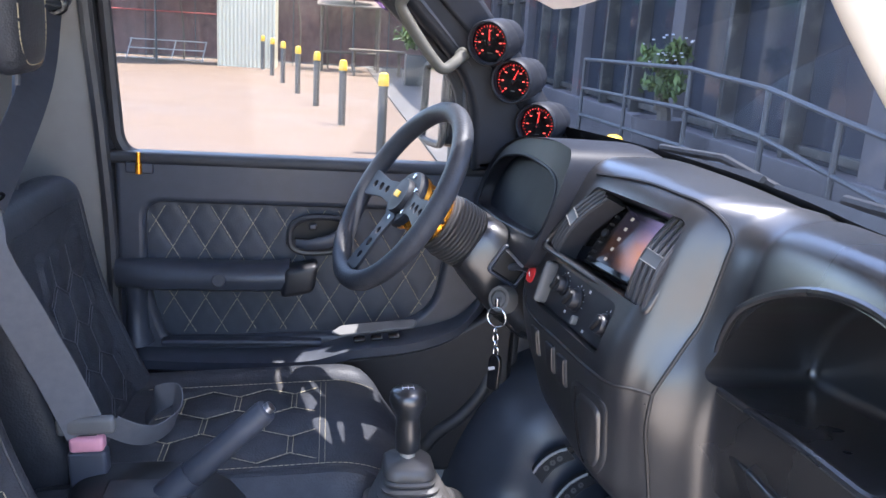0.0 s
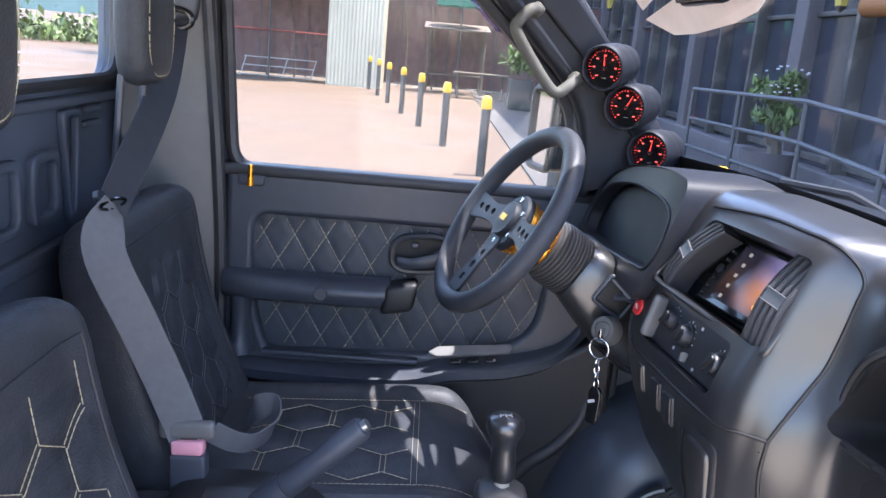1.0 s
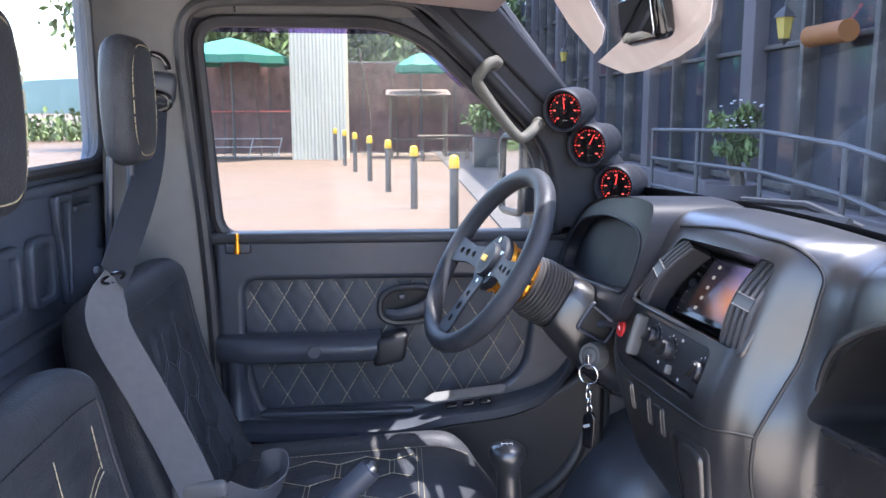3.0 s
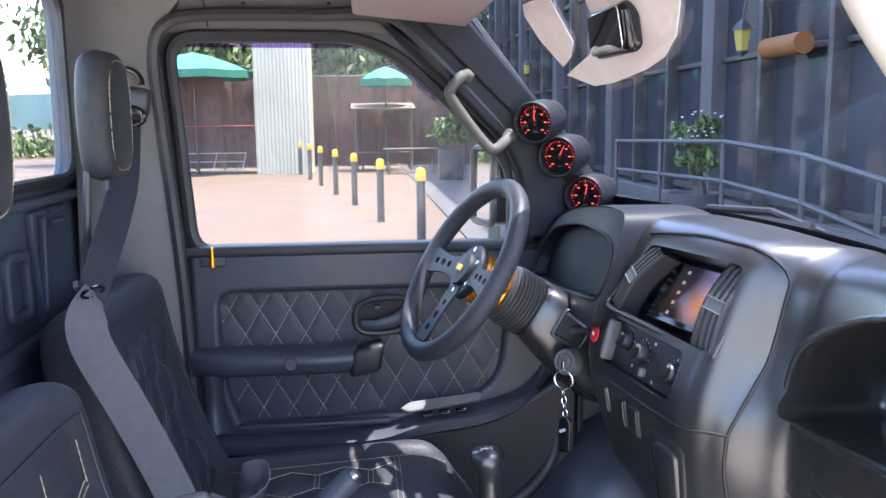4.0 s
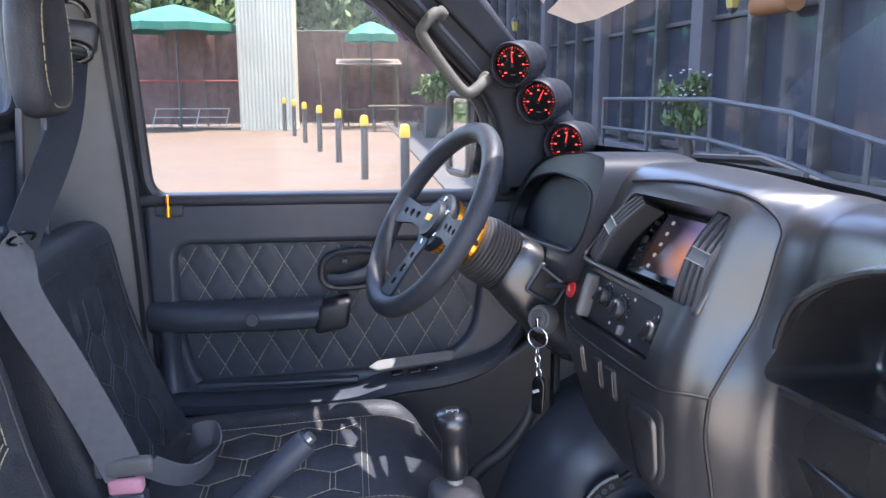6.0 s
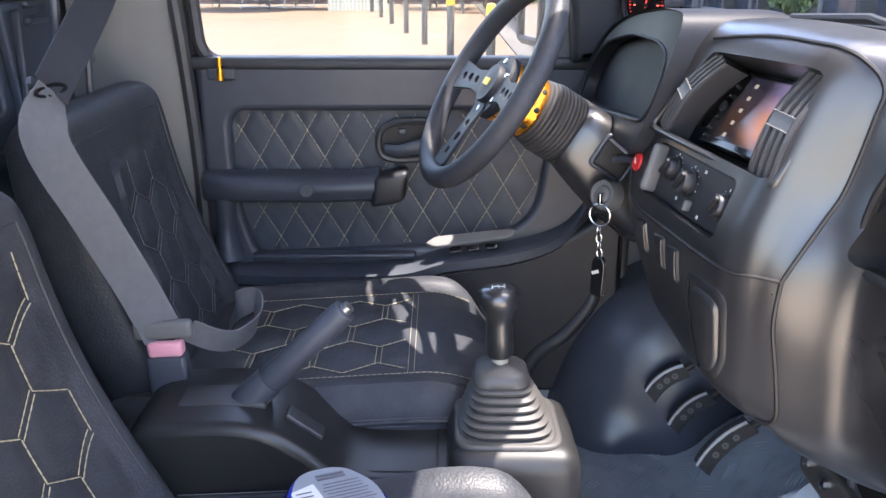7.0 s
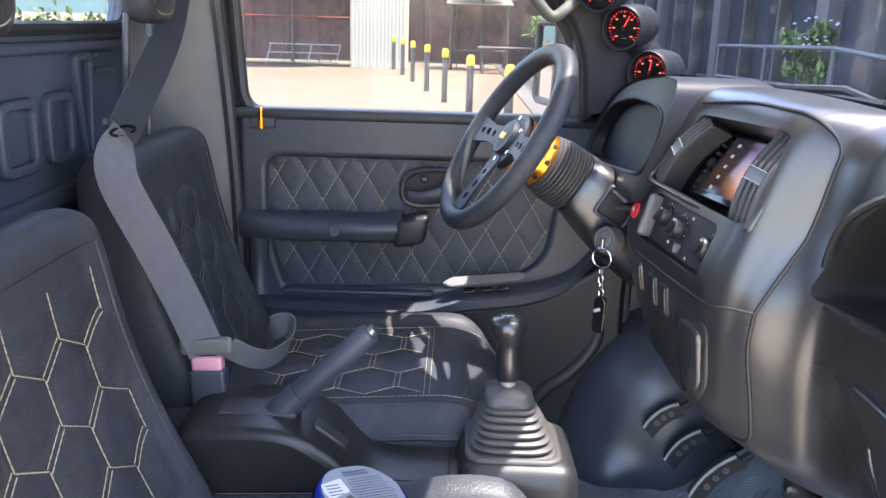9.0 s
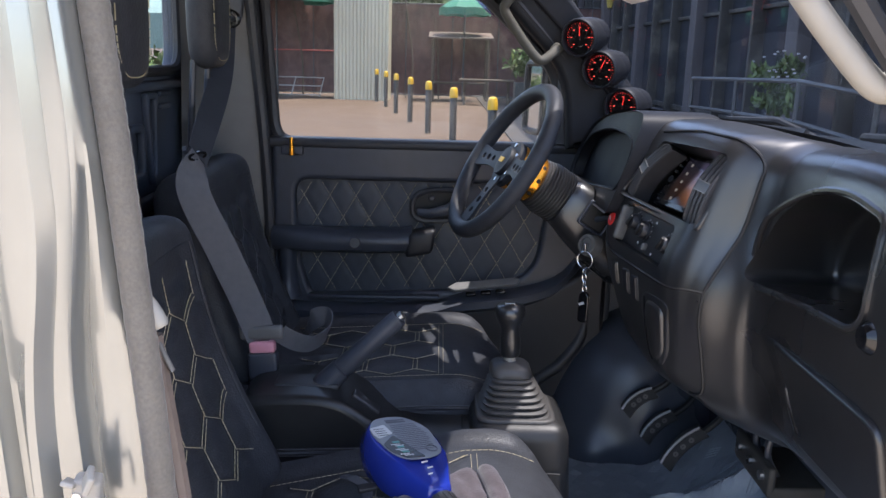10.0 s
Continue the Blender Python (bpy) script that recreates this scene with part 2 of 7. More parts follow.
def glass(name, tint, rough=0.0, haze=0.0, gloss=0.06, edge=0.7):
    """A thin pane: clear through, glossy by Fresnel, with a little dust."""
    m = bpy.data.materials.new(name)
    m.use_nodes = True
    nt = m.node_tree
    nt.nodes.clear()
    link = nt.links.new
    out = nt.nodes.new("ShaderNodeOutputMaterial")
    tr = nt.nodes.new("ShaderNodeBsdfTransparent")
    tr.inputs["Color"].default_value = (*tint, 1)
    gl = nt.nodes.new("ShaderNodeBsdfGlossy")
    gl.inputs["Roughness"].default_value = rough
    lw = nt.nodes.new("ShaderNodeLayerWeight")
    lw.inputs["Blend"].default_value = 0.5
    pw = nt.nodes.new("ShaderNodeMath")
    pw.operation, pw.inputs[1].default_value = "POWER", 5.0
    link(lw.outputs["Facing"], pw.inputs[0])
    fr = nt.nodes.new("ShaderNodeMapRange")
    fr.inputs["To Min"].default_value, fr.inputs["To Max"].default_value = gloss, edge
    link(pw.outputs[0], fr.inputs["Value"])
    mx = nt.nodes.new("ShaderNodeMixShader")
    link(fr.outputs[0], mx.inputs[0])
    link(tr.outputs[0], mx.inputs[1])
    link(gl.outputs[0], mx.inputs[2])
    res = mx.outputs[0]
    if haze:
        co = nt.nodes.new("ShaderNodeTexCoord")
        nz = nt.nodes.new("ShaderNodeTexNoise")
        nz.inputs["Scale"].default_value, nz.inputs["Detail"].default_value = 9, 8
        link(co.outputs["Object"], nz.inputs["Vector"])
        rg = nt.nodes.new("ShaderNodeMapRange")
        rg.inputs["From Min"].default_value, rg.inputs["From Max"].default_value = 0.35, 0.75
        rg.inputs["To Min"].default_value, rg.inputs["To Max"].default_value = haze * 0.4, haze
        link(nz.outputs["Fac"], rg.inputs["Value"])
        df = nt.nodes.new("ShaderNodeBsdfDiffuse")
        df.inputs["Color"].default_value = (0.75, 0.75, 0.75, 1)
        m2 = nt.nodes.new("ShaderNodeMixShader")
        link(rg.outputs["Result"], m2.inputs[0])
        link(res, m2.inputs[1])
        link(df.outputs[0], m2.inputs[2])
        res = m2.outputs[0]
    link(res, out.inputs["Surface"])
    return m


DASH = material("black_dash_plastic", (0.014, 0.014, 0.015), 0.32, vary=0.25, scale=30, bump=0.12, bump_scale=700, coat=0.3, spec=0.7, stains=0.15, stain_color=(0.045, 0.042, 0.038))
CONSOLE = material("worn_console_plastic", (0.017, 0.017, 0.018), 0.40, vary=0.25, scale=30, bump=0.14, bump_scale=700, spec=0.4, stains=0.3, stain_color=(0.04, 0.037, 0.034))
TRIM = material("black_trim_plastic", (0.042, 0.047, 0.060), 0.42, vary=0.2, scale=35, bump=0.1, bump_scale=800)
TRIM_GREY = material("dark_grey_trim", (0.11, 0.108, 0.105), 0.5, vary=0.15, scale=25, bump=0.08, bump_scale=700, stains=0.2, stain_color=(0.13, 0.125, 0.115))
METAL_BLACK = material("black_painted_steel", (0.052, 0.060, 0.078), 0.33, vary=0.2, scale=15, bump=0.04, bump_scale=300)
LEATHER = material("black_leather", (0.034, 0.036, 0.042), 0.50, vary=0.3, scale=45, bump=0.36, bump_scale=300, stains=0.12, stain_color=(0.042, 0.041, 0.040), spec=0.30, rough_vary=0.1)
VINYL = material("black_door_vinyl", (0.038, 0.044, 0.057), 0.5, vary=0.2, scale=50, bump=0.2, bump_scale=500)
THREAD = material("pale_thread", (0.36, 0.31, 0.20), 0.7, vary=0.1, scale=300)
RUBBER = material("black_rubber", (0.03, 0.03, 0.033), 0.5, vary=0.2, scale=60, bump=0.06, bump_scale=300)
BOOT = material("dark_boot_rubber", (0.05, 0.047, 0.045), 0.5, vary=0.2, scale=60, bump=0.08, bump_scale=300)
GLOSS = material("gloss_black", (0.008, 0.008, 0.009), 0.12, vary=0.1, scale=20)
DARK = material("deep_black", (0.006, 0.006, 0.007), 0.6, vary=0.1, scale=20)
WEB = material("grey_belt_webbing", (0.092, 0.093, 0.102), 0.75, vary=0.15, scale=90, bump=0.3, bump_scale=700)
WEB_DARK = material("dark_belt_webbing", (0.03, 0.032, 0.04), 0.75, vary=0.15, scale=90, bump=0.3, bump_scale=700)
PINK = material("faded_red_plastic", (0.62, 0.27, 0.32), 0.45, vary=0.12, scale=60)
CREAM = material("cream_plastic", (0.29, 0.272, 0.24), 0.55, vary=0.1, scale=30, stains=0.15, stain_color=(0.28, 0.25, 0.2))
ORANGE = material("anodised_orange", (0.85, 0.33, 0.03), 0.25, metal=0.85, vary=0.12, scale=40)
STEEL = material("bright_steel", (0.6, 0.6, 0.6), 0.25, metal=1.0, vary=0.1, scale=60)
SPOKE = material("satin_black_metal", (0.016, 0.018, 0.024), 0.55, spec=0.3, metal=0.0, vary=0.15, scale=60)
SILVER = material("silver_car_paint", (0.31, 0.315, 0.295), 0.25, metal=0.65, vary=0.08, scale=12, coat=0.6, stains=0.18, stain_color=(0.24, 0.225, 0.20))
SEAL = material("grey_pile_seal", (0.125, 0.112, 0.095), 0.85, vary=0.25, scale=300, bump=0.5, bump_scale=900, sheen=0.2)
MAT = material("blue_grey_floor_vinyl", (0.25, 0.28, 0.31), 0.42, vary=0.22, scale=22, bump=0.08, bump_scale=300, stains=0.35, stain_color=(0.34, 0.35, 0.35))
HEADLINER = material("grey_headliner", (0.20, 0.19, 0.18), 0.85, vary=0.15, scale=40, bump=0.15, bump_scale=500)
RED = material("red_button", (0.6, 0.03, 0.03), 0.35, vary=0.1, scale=60)
BLUE = material("blue_bottle_plastic", (0.010, 0.025, 0.22), 0.15, vary=0.1, scale=25, coat=0.4)
LABEL_GREY = material("grey_label", (0.16, 0.17, 0.19), 0.4, vary=0.06, scale=60)
LABEL_WHITE = material("white_label", (0.5, 0.5, 0.5), 0.4, vary=0.04, scale=60)
LABEL_BLACK = material("black_label", (0.02, 0.02, 0.022), 0.35, vary=0.1, scale=60)
TEAL = material("teal_print", (0.05, 0.22, 0.2), 0.4, vary=0.1, scale=60)
CLOTH = material("mauve_microfibre", (0.068, 0.053, 0.055), 0.95, vary=0.2, scale=80, bump=0.5, bump_scale=450, spec=0.1, sheen=0.3)
YELLOW = material("yellow_paint", (0.55, 0.33, 0.02), 0.45, vary=0.15, scale=30, stains=0.2, stain_color=(0.4, 0.3, 0.1))
CHROME = material("mirror_glass", (0.6, 0.62, 0.62), 0.02, metal=1.0, vary=0.0, rough_vary=0.01)
PANEL = material("heater_panel_black", (0.014, 0.014, 0.017), 0.45, vary=0.2, scale=50)
PANE = glass("clear_pane", (0.93, 0.95, 0.95), 0.0, 0.035, 0.012)
WIND = glass("tinted_windscreen", (0.70, 0.75, 0.82), 0.0, 0.010, 0.035, 0.45)
TINT = glass("tint_band", (0.55, 0.45, 0.75), 0.0, 0.02, 0.02)
RED_GLOW = glow("red_dial_light", (1.0, 0.045, 0.04), 0.26)

# ---- the cab ----
# x runs to the nose of the truck, y from the open passenger side to the driver's door
XZ = Matrix(((1, 0, 0, 0), (0, 0, -1, 0), (0, 1, 0, 0), (0, 0, 0, 1)))      # plate x, y -> world x, z
YZ = Matrix(((0, 0, 1, 0), (1, 0, 0, 0), (0, 1, 0, 0), (0, 0, 0, 1)))       # plate x, y -> world y, z


def xz(y):
    return Matrix.Translation((0, y, 0)) @ XZ


def yz(x):
    return Matrix.Translation((x, 0, 0)) @ YZ


FLOOR_Z = 0.52
tagged(part("floor", rbox((0.25, 0.80, FLOOR_Z - 0.06), (1.44, 1.34, 0.08), 0.01), METAL_BLACK), "black painted steel cab floor", "floor", kind="structure")

tagged(part("underbody", rbox((0.22, 0.80, 0.205), (1.25, 1.10, 0.40), 0.02), METAL_BLACK), "plain black underbody of the truck", "underbody", kind="structure")

# raised engine box that carries both seats
tagged(part("seat_base", join(rbox((-0.10, 1.13, 0.63), (0.66, 0.52, 0.24), 0.02), rbox((-0.08, 0.48, 0.63), (0.66, 0.50, 0.24), 0.02)), METAL_BLACK), "black steel box under the seats", "seat base", kind="structure")

# rear wall with its window
REAR = material("grey_painted_steel", (0.065, 0.08, 0.11), 0.42, vary=0.15, scale=12, bump=0.05, bump_scale=300)
WIN_Z0, WIN_Z1, WIN_Y0, WIN_Y1 = 1.392, 1.735, 0.36, 1.35
REAR_X = -0.45
wall = tagged(part("wall_rear", plate(rect(0.10, 0.50, 1.50, 1.80), [rect(WIN_Y0, WIN_Z0, WIN_Y1, WIN_Z1, 0.06)], 0.03, 0.004, yz(REAR_X - 0.015)), REAR), "dark grey painted steel rear wall of the cab", "wall", kind="structure")
ribs = []
for y0, y1, z0, z1 in ((1.00, 1.09, 1.19, 1.30), (0.86, 0.97, 1.19, 1.30), (0.66, 0.80, 1.19, 1.30), (0.46, 0.60, 1.19, 1.30)):
    ribs.append(plate(rect(y0, z0, y1, z1, 0.025), [rect(y0 + 0.016, z0 + 0.016, y1 - 0.016, z1 - 0.016, 0.014)], 0.016, 0.005, yz(REAR_X + 0.006)))
ribs.append(plate(rounded([(1.105, 1.355), (1.175, 1.355), (1.15, 1.17), (1.13, 1.17)], 0.012), [rounded([(1.12, 1.343), (1.16, 1.343), (1.147, 1.19), (1.135, 1.19)], 0.006)], 0.014, 0.004, yz(REAR_X + 0.006)))
ribs.append(rbox((REAR_X + 0.006, 1.225, 1.35), (0.014, 0.07, 0.012), 0.005))
ribs.append(rbox((REAR_X + 0.006, 1.225, 1.325), (0.014, 0.07, 0.012), 0.005))
ribs.append(rbox((REAR_X + 0.006, 0.83, 1.368), (0.02, 1.00, 0.018), 0.007))
ribs.append(rbox((REAR_X + 0.004, 0.80, 1.14), (0.02, 1.2, 0.03), 0.008))
for i, r in enumerate(ribs):
    part("pressed_rib", r, REAR, wall)
win = tagged(thing("window_1", "rear cab window in a black rubber seal", "window", kind="structure"))
loop = [(REAR_X + 0.004, y, z) for y, z in rect(WIN_Y0 + 0.004, WIN_Z0 + 0.004, WIN_Y1 - 0.004, WIN_Z1 - 0.004, 0.06)]
part("window_seal", tube(loop, 0.011, 8, True), RUBBER, win)
pane = part("pane", plate(rect(WIN_Y0, WIN_Z0, WIN_Y1, WIN_Z1, 0.06), (), 0.004, 0.001, yz(REAR_X - 0.016)), PANE, win)

# driver's side: the outer shell with the door window cut through it
WINDOW = rounded([(-0.255, 1.232), (0.405, 1.232), (0.405, 1.405), (0.135, 1.662), (-0.285, 1.665)], [0.05, 0.02, 0.06, 0.10, 0.06], 7)
tagged(part("wall_driver_side", plate([(-0.50, 0.45), (0.95, 0.45), (0.95, 1.24), (0.62, 1.29), (0.29, 1.74), (0.20, 1.80), (-0.50, 1.80)], [WINDOW], 0.03, 0.003, xz(1.478)), METAL_BLACK), "black painted steel side of the cab", "wall", kind="structure")
tagged(part("wall_passenger_rear", plate([(-0.50, 0.45), (-0.30, 0.45), (-0.30, 1.80), (-0.50, 1.80)], (), 0.03, 0.003, xz(0.10)), METAL_BLACK), "black painted steel corner of the cab", "wall", kind="structure")

# roof and its lining
def roof_outline(back, gap, half):
    """Outline in x, y whose front edge follows the bowed top of the windscreen."""
    front = [(0.31 + gap - 0.05 * min(1.0, max(0.0, (u - 0.3) / 0.25)) + 0.13 * (1 - u * u), 0.80 + half * u) for u in np.linspace(-1, 1, 25)]
    return [(back, 0.80 + half), (back, 0.80 - half)] + front


tagged(part("ceiling", plate(roof_outline(-0.46, -0.004, 0.69), (), 0.03, 0.010, Matrix.Translation((0, 0, 1.775))), HEADLINER), "grey fabric headliner", "ceiling", kind="structure")
tagged(part("roof", plate(roof_outline(-0.49, 0.0, 0.72), (), 0.03, 0.010, Matrix.Translation((0, 0, 1.808))), SILVER), "silver steel cab roof", "roof", kind="structure")
# rail over the door: a rolled panel between the window and the ceiling
rail = []
for x in np.linspace(-0.45, 0.30, 12):
    rail.append([(x, 1.462, 1.672), (x, 1.452, 1.69), (x, 1.43, 1.72), (x, 1.38, 1.752), (x, 1.32, 1.765), (x, 1.32, 1.78), (x, 1.47, 1.78)])
rr = tagged(part("trim_roof_rail", loft(rail), TRIM_GREY), "dark grey painted rail over the driver's door", "trim", kind="structure")
for x in (-0.13, 0.035):
    part("screw", lathe([(0.0, 0.004), (0.004, 0.003), (0.0055, 0.0)], 10, aim((x, 1.424, 1.726), (0, -0.7, -0.7))), DARK, rr)
part("panel_gap", tube([(-0.205, 1.455, 1.682), (-0.205, 1.425, 1.722), (-0.205, 1.375, 1.752)], 0.0016, 5), DARK, rr)

# pillar behind the driver's door
pil = thing("trim_door_pillar", "dark grey pillar trim behind the driver's door", "trim", kind="structure")
rings = []
for z, x0, x1, y in ((0.60, -0.46, -0.262, 1.425), (1.0, -0.45, -0.262, 1.425), (1.22, -0.44, -0.272, 1.422), (1.45, -0.43, -0.288, 1.415), (1.64, -0.43, -0.298, 1.408), (1.70, -0.43, -0.27, 1.41), (1.76, -0.44, -0.22, 1.40)):
    rings.append([(x1, y + 0.03, z), (x1 - 0.004, y + 0.006, z), (x1 - 0.02, y, z), (x0 + 0.06, y - 0.035, z), (x0 + 0.03, y - 0.06, z), (x0, y - 0.10, z), (x0 - 0.02, y + 0.04, z)])
part("pillar_cover", loft(rings), TRIM_GREY, pil)
# rubber seal round the door opening
edge = curve([(-0.268, 1.425, 0.62), (-0.268, 1.425, 1.0), (-0.278, 1.422, 1.24), (-0.298, 1.416, 1.50), (-0.303, 1.412, 1.63), (-0.275, 1.41, 1.685), (-0.20, 1.41, 1.70), (0.0, 1.41, 1.70), (0.14, 1.41, 1.695), (0.24, 1.41, 1.62), (0.40, 1.412, 1.455), (0.43, 1.415, 1.40)], 8)
part("door_seal", tube(edge, 0.0125, 8), RUBBER, pil)

# front pillar trim on the driver's side
PILLAR = material("black_pillar_cover", (0.014, 0.015, 0.019), 0.5, vary=0.2, scale=40, bump=0.12, bump_scale=600, spec=0.22)
fp = thing("trim_front_pillar", "black front pillar cover beside the windscreen", "trim", kind="structure")
part("pillar_cover", plate(rounded([(0.11, 1.71), (0.275, 1.73), (0.455, 1.53), (0.63, 1.275), (0.425, 1.235), (0.412, 1.41), (0.25, 1.575)], [0.02, 0.02, 0.05, 0.02, 0.01, 0.08, 0.05]), (), 0.05, 0.016, xz(1.425), 4), PILLAR, fp)
part("pillar_cover", plate(rounded([(0.18, 1.715), (0.275, 1.728), (0.45, 1.53), (0.60, 1.315), (0.55, 1.315), (0.40, 1.50)], 0.02), (), 0.02, 0.008, xz(1.402), 3), PILLAR, fp)
fp2 = thing("trim_front_pillar_near", "black front pillar on the passenger side", "trim", kind="structure")
part("pillar_cover", tube(curve([(0.75, 0.14, 1.26), (0.55, 0.13, 1.50), (0.37, 0.16, 1.76)], 6), 0.035, 12), TRIM, fp2)

# windscreen
def screen_point(u, w):
    """u across the cab from -1 to 1, w from the dash (0) to the roof (1)."""
    y = 0.80 + 0.64 * u
    bow = 0.13 * (1 - u * u)
    return Vector((0.625 + bow - 0.345 * w, y, 1.285 + 0.455 * w))


ws = tagged(thing("window_2", "laminated windscreen with a torn film near the mirror", "windscreen", kind="structure"))
g = [[screen_point(u, w) for u in np.linspace(-1, 1, 25)] for w in np.linspace(0, 1, 9)]
part("pane", loft(g, closed=False), WIND, ws)
part("black_border", loft([[screen_point(u, w) + Vector((-0.003, 0, -0.002)) for u in np.linspace(-0.99, 0.99, 25)] for w in (0.0, 0.04, 0.08, 0.12)], closed=False), DARK, ws, "black painted border of the glass")
part("seal_lower", tube([screen_point(u, 0.015) for u in np.linspace(-1, 1, 25)], 0.011, 8), RUBBER, ws)
part("seal_upper", tube([screen_point(u, 1.01) for u in np.linspace(-1, 1, 25)], 0.011, 8), TRIM, ws)
part("seal_side", tube([screen_point(0.99, w) for w in np.linspace(0, 1, 9)], 0.011, 8), RUBBER, ws)
part("seal_side", tube([screen_point(-0.99, w) for w in np.linspace(0, 1, 9)], 0.011, 8), RUBBER, ws)
tagged(part("cowl", loft([[screen_point(u, -0.01), screen_point(u, -0.05) + Vector((0.02, 0, 0)), screen_point(u, -0.05) + Vector((0.10, 0, -0.05)), screen_point(u, -0.3) + Vector((0.10, 0, -0.1)), screen_point(u, -0.3)] for u in np.linspace(-1.05, 1.05, 15)]), DARK), "black plastic cowl below the windscreen", "cowl", kind="structure")
tagged(part("nose", rbox((0.86, 0.80, 0.80), (0.10, 1.40, 0.72), 0.03), SILVER), "silver steel nose of the truck", "body panel", kind="structure")

# ---- driver's door ----
door = tagged(thing("door_1", "closed driver's door with black quilted vinyl panel", "door", kind="structure"))
INSERT = rounded([(-0.207, 1.148), (-0.207, 1.03), (-0.195, 0.94), (-0.172, 0.866), (0.16, 0.882), (0.325, 0.910), (0.372, 0.955), (0.385, 1.05), (0.40, 1.148)], [0.035, 0.01, 0.02, 0.02, 0.03, 0.04, 0.04, 0.05, 0.04])
part("door_panel", plate(rounded([(-0.262, 0.60), (0.56, 0.60), (0.56, 1.20), (0.50, 1.236), (-0.262, 1.236)], 0.012), [INSERT], 0.034, 0.012, xz(1.445), 4), TRIM, door)


QW, QH = 0.0625, 0.106           # width and height of the stitched diamonds


def diamond_lift(u, w):
    """How far the quilting of the door stands out at (x, z)."""
    a, b = u / QW + w / QH - 0.40, u / QW - w / QH - 0.50
    d = min(abs(a - round(a)), abs(b - round(b)))
    return 0.0026 * min(1.0, d / 0.22) ** 0.6


n = 110
us, zs = np.linspace(-0.225, 0.445, n), np.linspace(0.862, 1.145, 60)
vs = [(u, 1.452 - diamond_lift(u, w), w) for w in zs for u in us]
fs = [[j * n + i, j * n + i + 1, (j + 1) * n + i + 1, (j + 1) * n + i] for j in range(len(zs) - 1) for i in range(n - 1)]
quilt = part("quilted_insert", (vs, fs), VINYL, door, "black quilted vinyl with pale diamond stitching")
lines = []
poly = INSERT
def inside(p, q):
    hit = False
    for i in range(len(q)):
        (x1, y1), (x2, y2) = q[i - 1], q[i]
        if (y1 > p[1]) != (y2 > p[1]) and p[0] < (x2 - x1) * (p[1] - y1) / (y2 - y1) + x1:
            hit = not hit
    return hit


for s in (1, -1):
    for k in range(-24, 24):
        run = []
        for w in np.arange(0.865, 1.145, 0.0095):
            k0 = k + (0.40 if s > 0 else 0.50)
            u = QW * (k0 - s * w / QH)
            u2 = QW * (k0 - s * (w + 0.0095) / QH)
            if inside((u, w), poly) and inside((u2, w + 0.0095), poly):
                lines.append(((u, w), (u2, w + 0.0095)))
part("stitching", dashes(lines, lambda u, w: (u, 1.4508, w), 0.0008, 0.0075, 0.0015), THREAD, quilt, "pale diamond stitching")

# arm rest, its end block and the lower pocket
arm = []
for x, k, up in ((-0.262, 0.55, 0.0), (-0.235, 0.85, 0.0), (-0.19, 1.0, 0.0), (0.0, 1.0, 0.0), (0.05, 1.0, 0.002), (0.072, 1.0, 0.006)):
    arm.append([Vector((x, 1.432 - d * k, z + up)) for d, z in ((0.0, 1.036), (0.026, 1.036), (0.042, 1.030), (0.052, 1.018), (0.054, 1.003), (0.048, 0.988), (0.03, 0.979), (0.0, 0.976))])
armrest = part("armrest", loft(arm), TRIM, door, "black padded armrest")
part("armrest_end", moved(soft_box(0.066, 0.060, 0.060, 0.012, 0.02, lambda p, n: (p[0] + 0.004 * p[2] / 0.03, p[1], p[2] + 0.006 * p[0] / 0.03)), Matrix.Translation((0.092, 1.406, 1.009))), PANEL, armrest, "dull black end of the armrest")
part("button", lathe([(0.0, 0.003), (0.012, 0.003), (0.014, 0.0)], 20, aim((-0.062, 1.379, 1.008), (0, -1, 0.1))), TRIM, armrest)
part("grip_post", loft([[Vector((-0.225 + 0.022 * math.cos(t) * k, 1.425 - 0.03 * max(0, math.sin(t)) * k, z)) for t in np.linspace(-0.3, math.pi + 0.3, 9)] for z, k in ((0.865, 1.5), (0.89, 1.1), (0.94, 0.9), (0.99, 1.1))]), TRIM, door)
low = []
for x, z, d in ((-0.255, 0.848, 0.03), (-0.20, 0.838, 0.045), (0.0, 0.838, 0.055), (0.12, 0.846, 0.06), (0.20, 0.868, 0.06), (0.33, 0.885, 0.055), (0.42, 0.915, 0.04), (0.47, 0.97, 0.02), (0.50, 1.02, 0.0)):
    low.append([(x, 1.44, z + 0.012), (x, 1.43 - d * 0.7, z + 0.010), (x, 1.43 - d, z), (x, 1.43 - d, z - 0.018), (x, 1.43 - d * 0.6, z - 0.032), (x, 1.44, z - 0.036)])
part("pocket_lip", loft([[Vector(p) for p in r] for r in zip(*[curve([q[i] for q in low], 5) for i in range(6)])]), TRIM, door)
part("lower_panel", plate(rounded([(-0.26, 0.58), (0.54, 0.58), (0.54, 0.99), (0.46, 0.93), (0.36, 0.875), (0.14, 0.835), (-0.26, 0.825)], 0.02), (), 0.05, 0.012, xz(1.418), 3), PANEL, door, "plain black lower door panel")
part("trim_strip", rbox((-0.02, 1.425, 0.866), (0.32, 0.03, 0.012), 0.005, pose(0, 0, 0, 0, -0.5, 0)), TRIM, door)
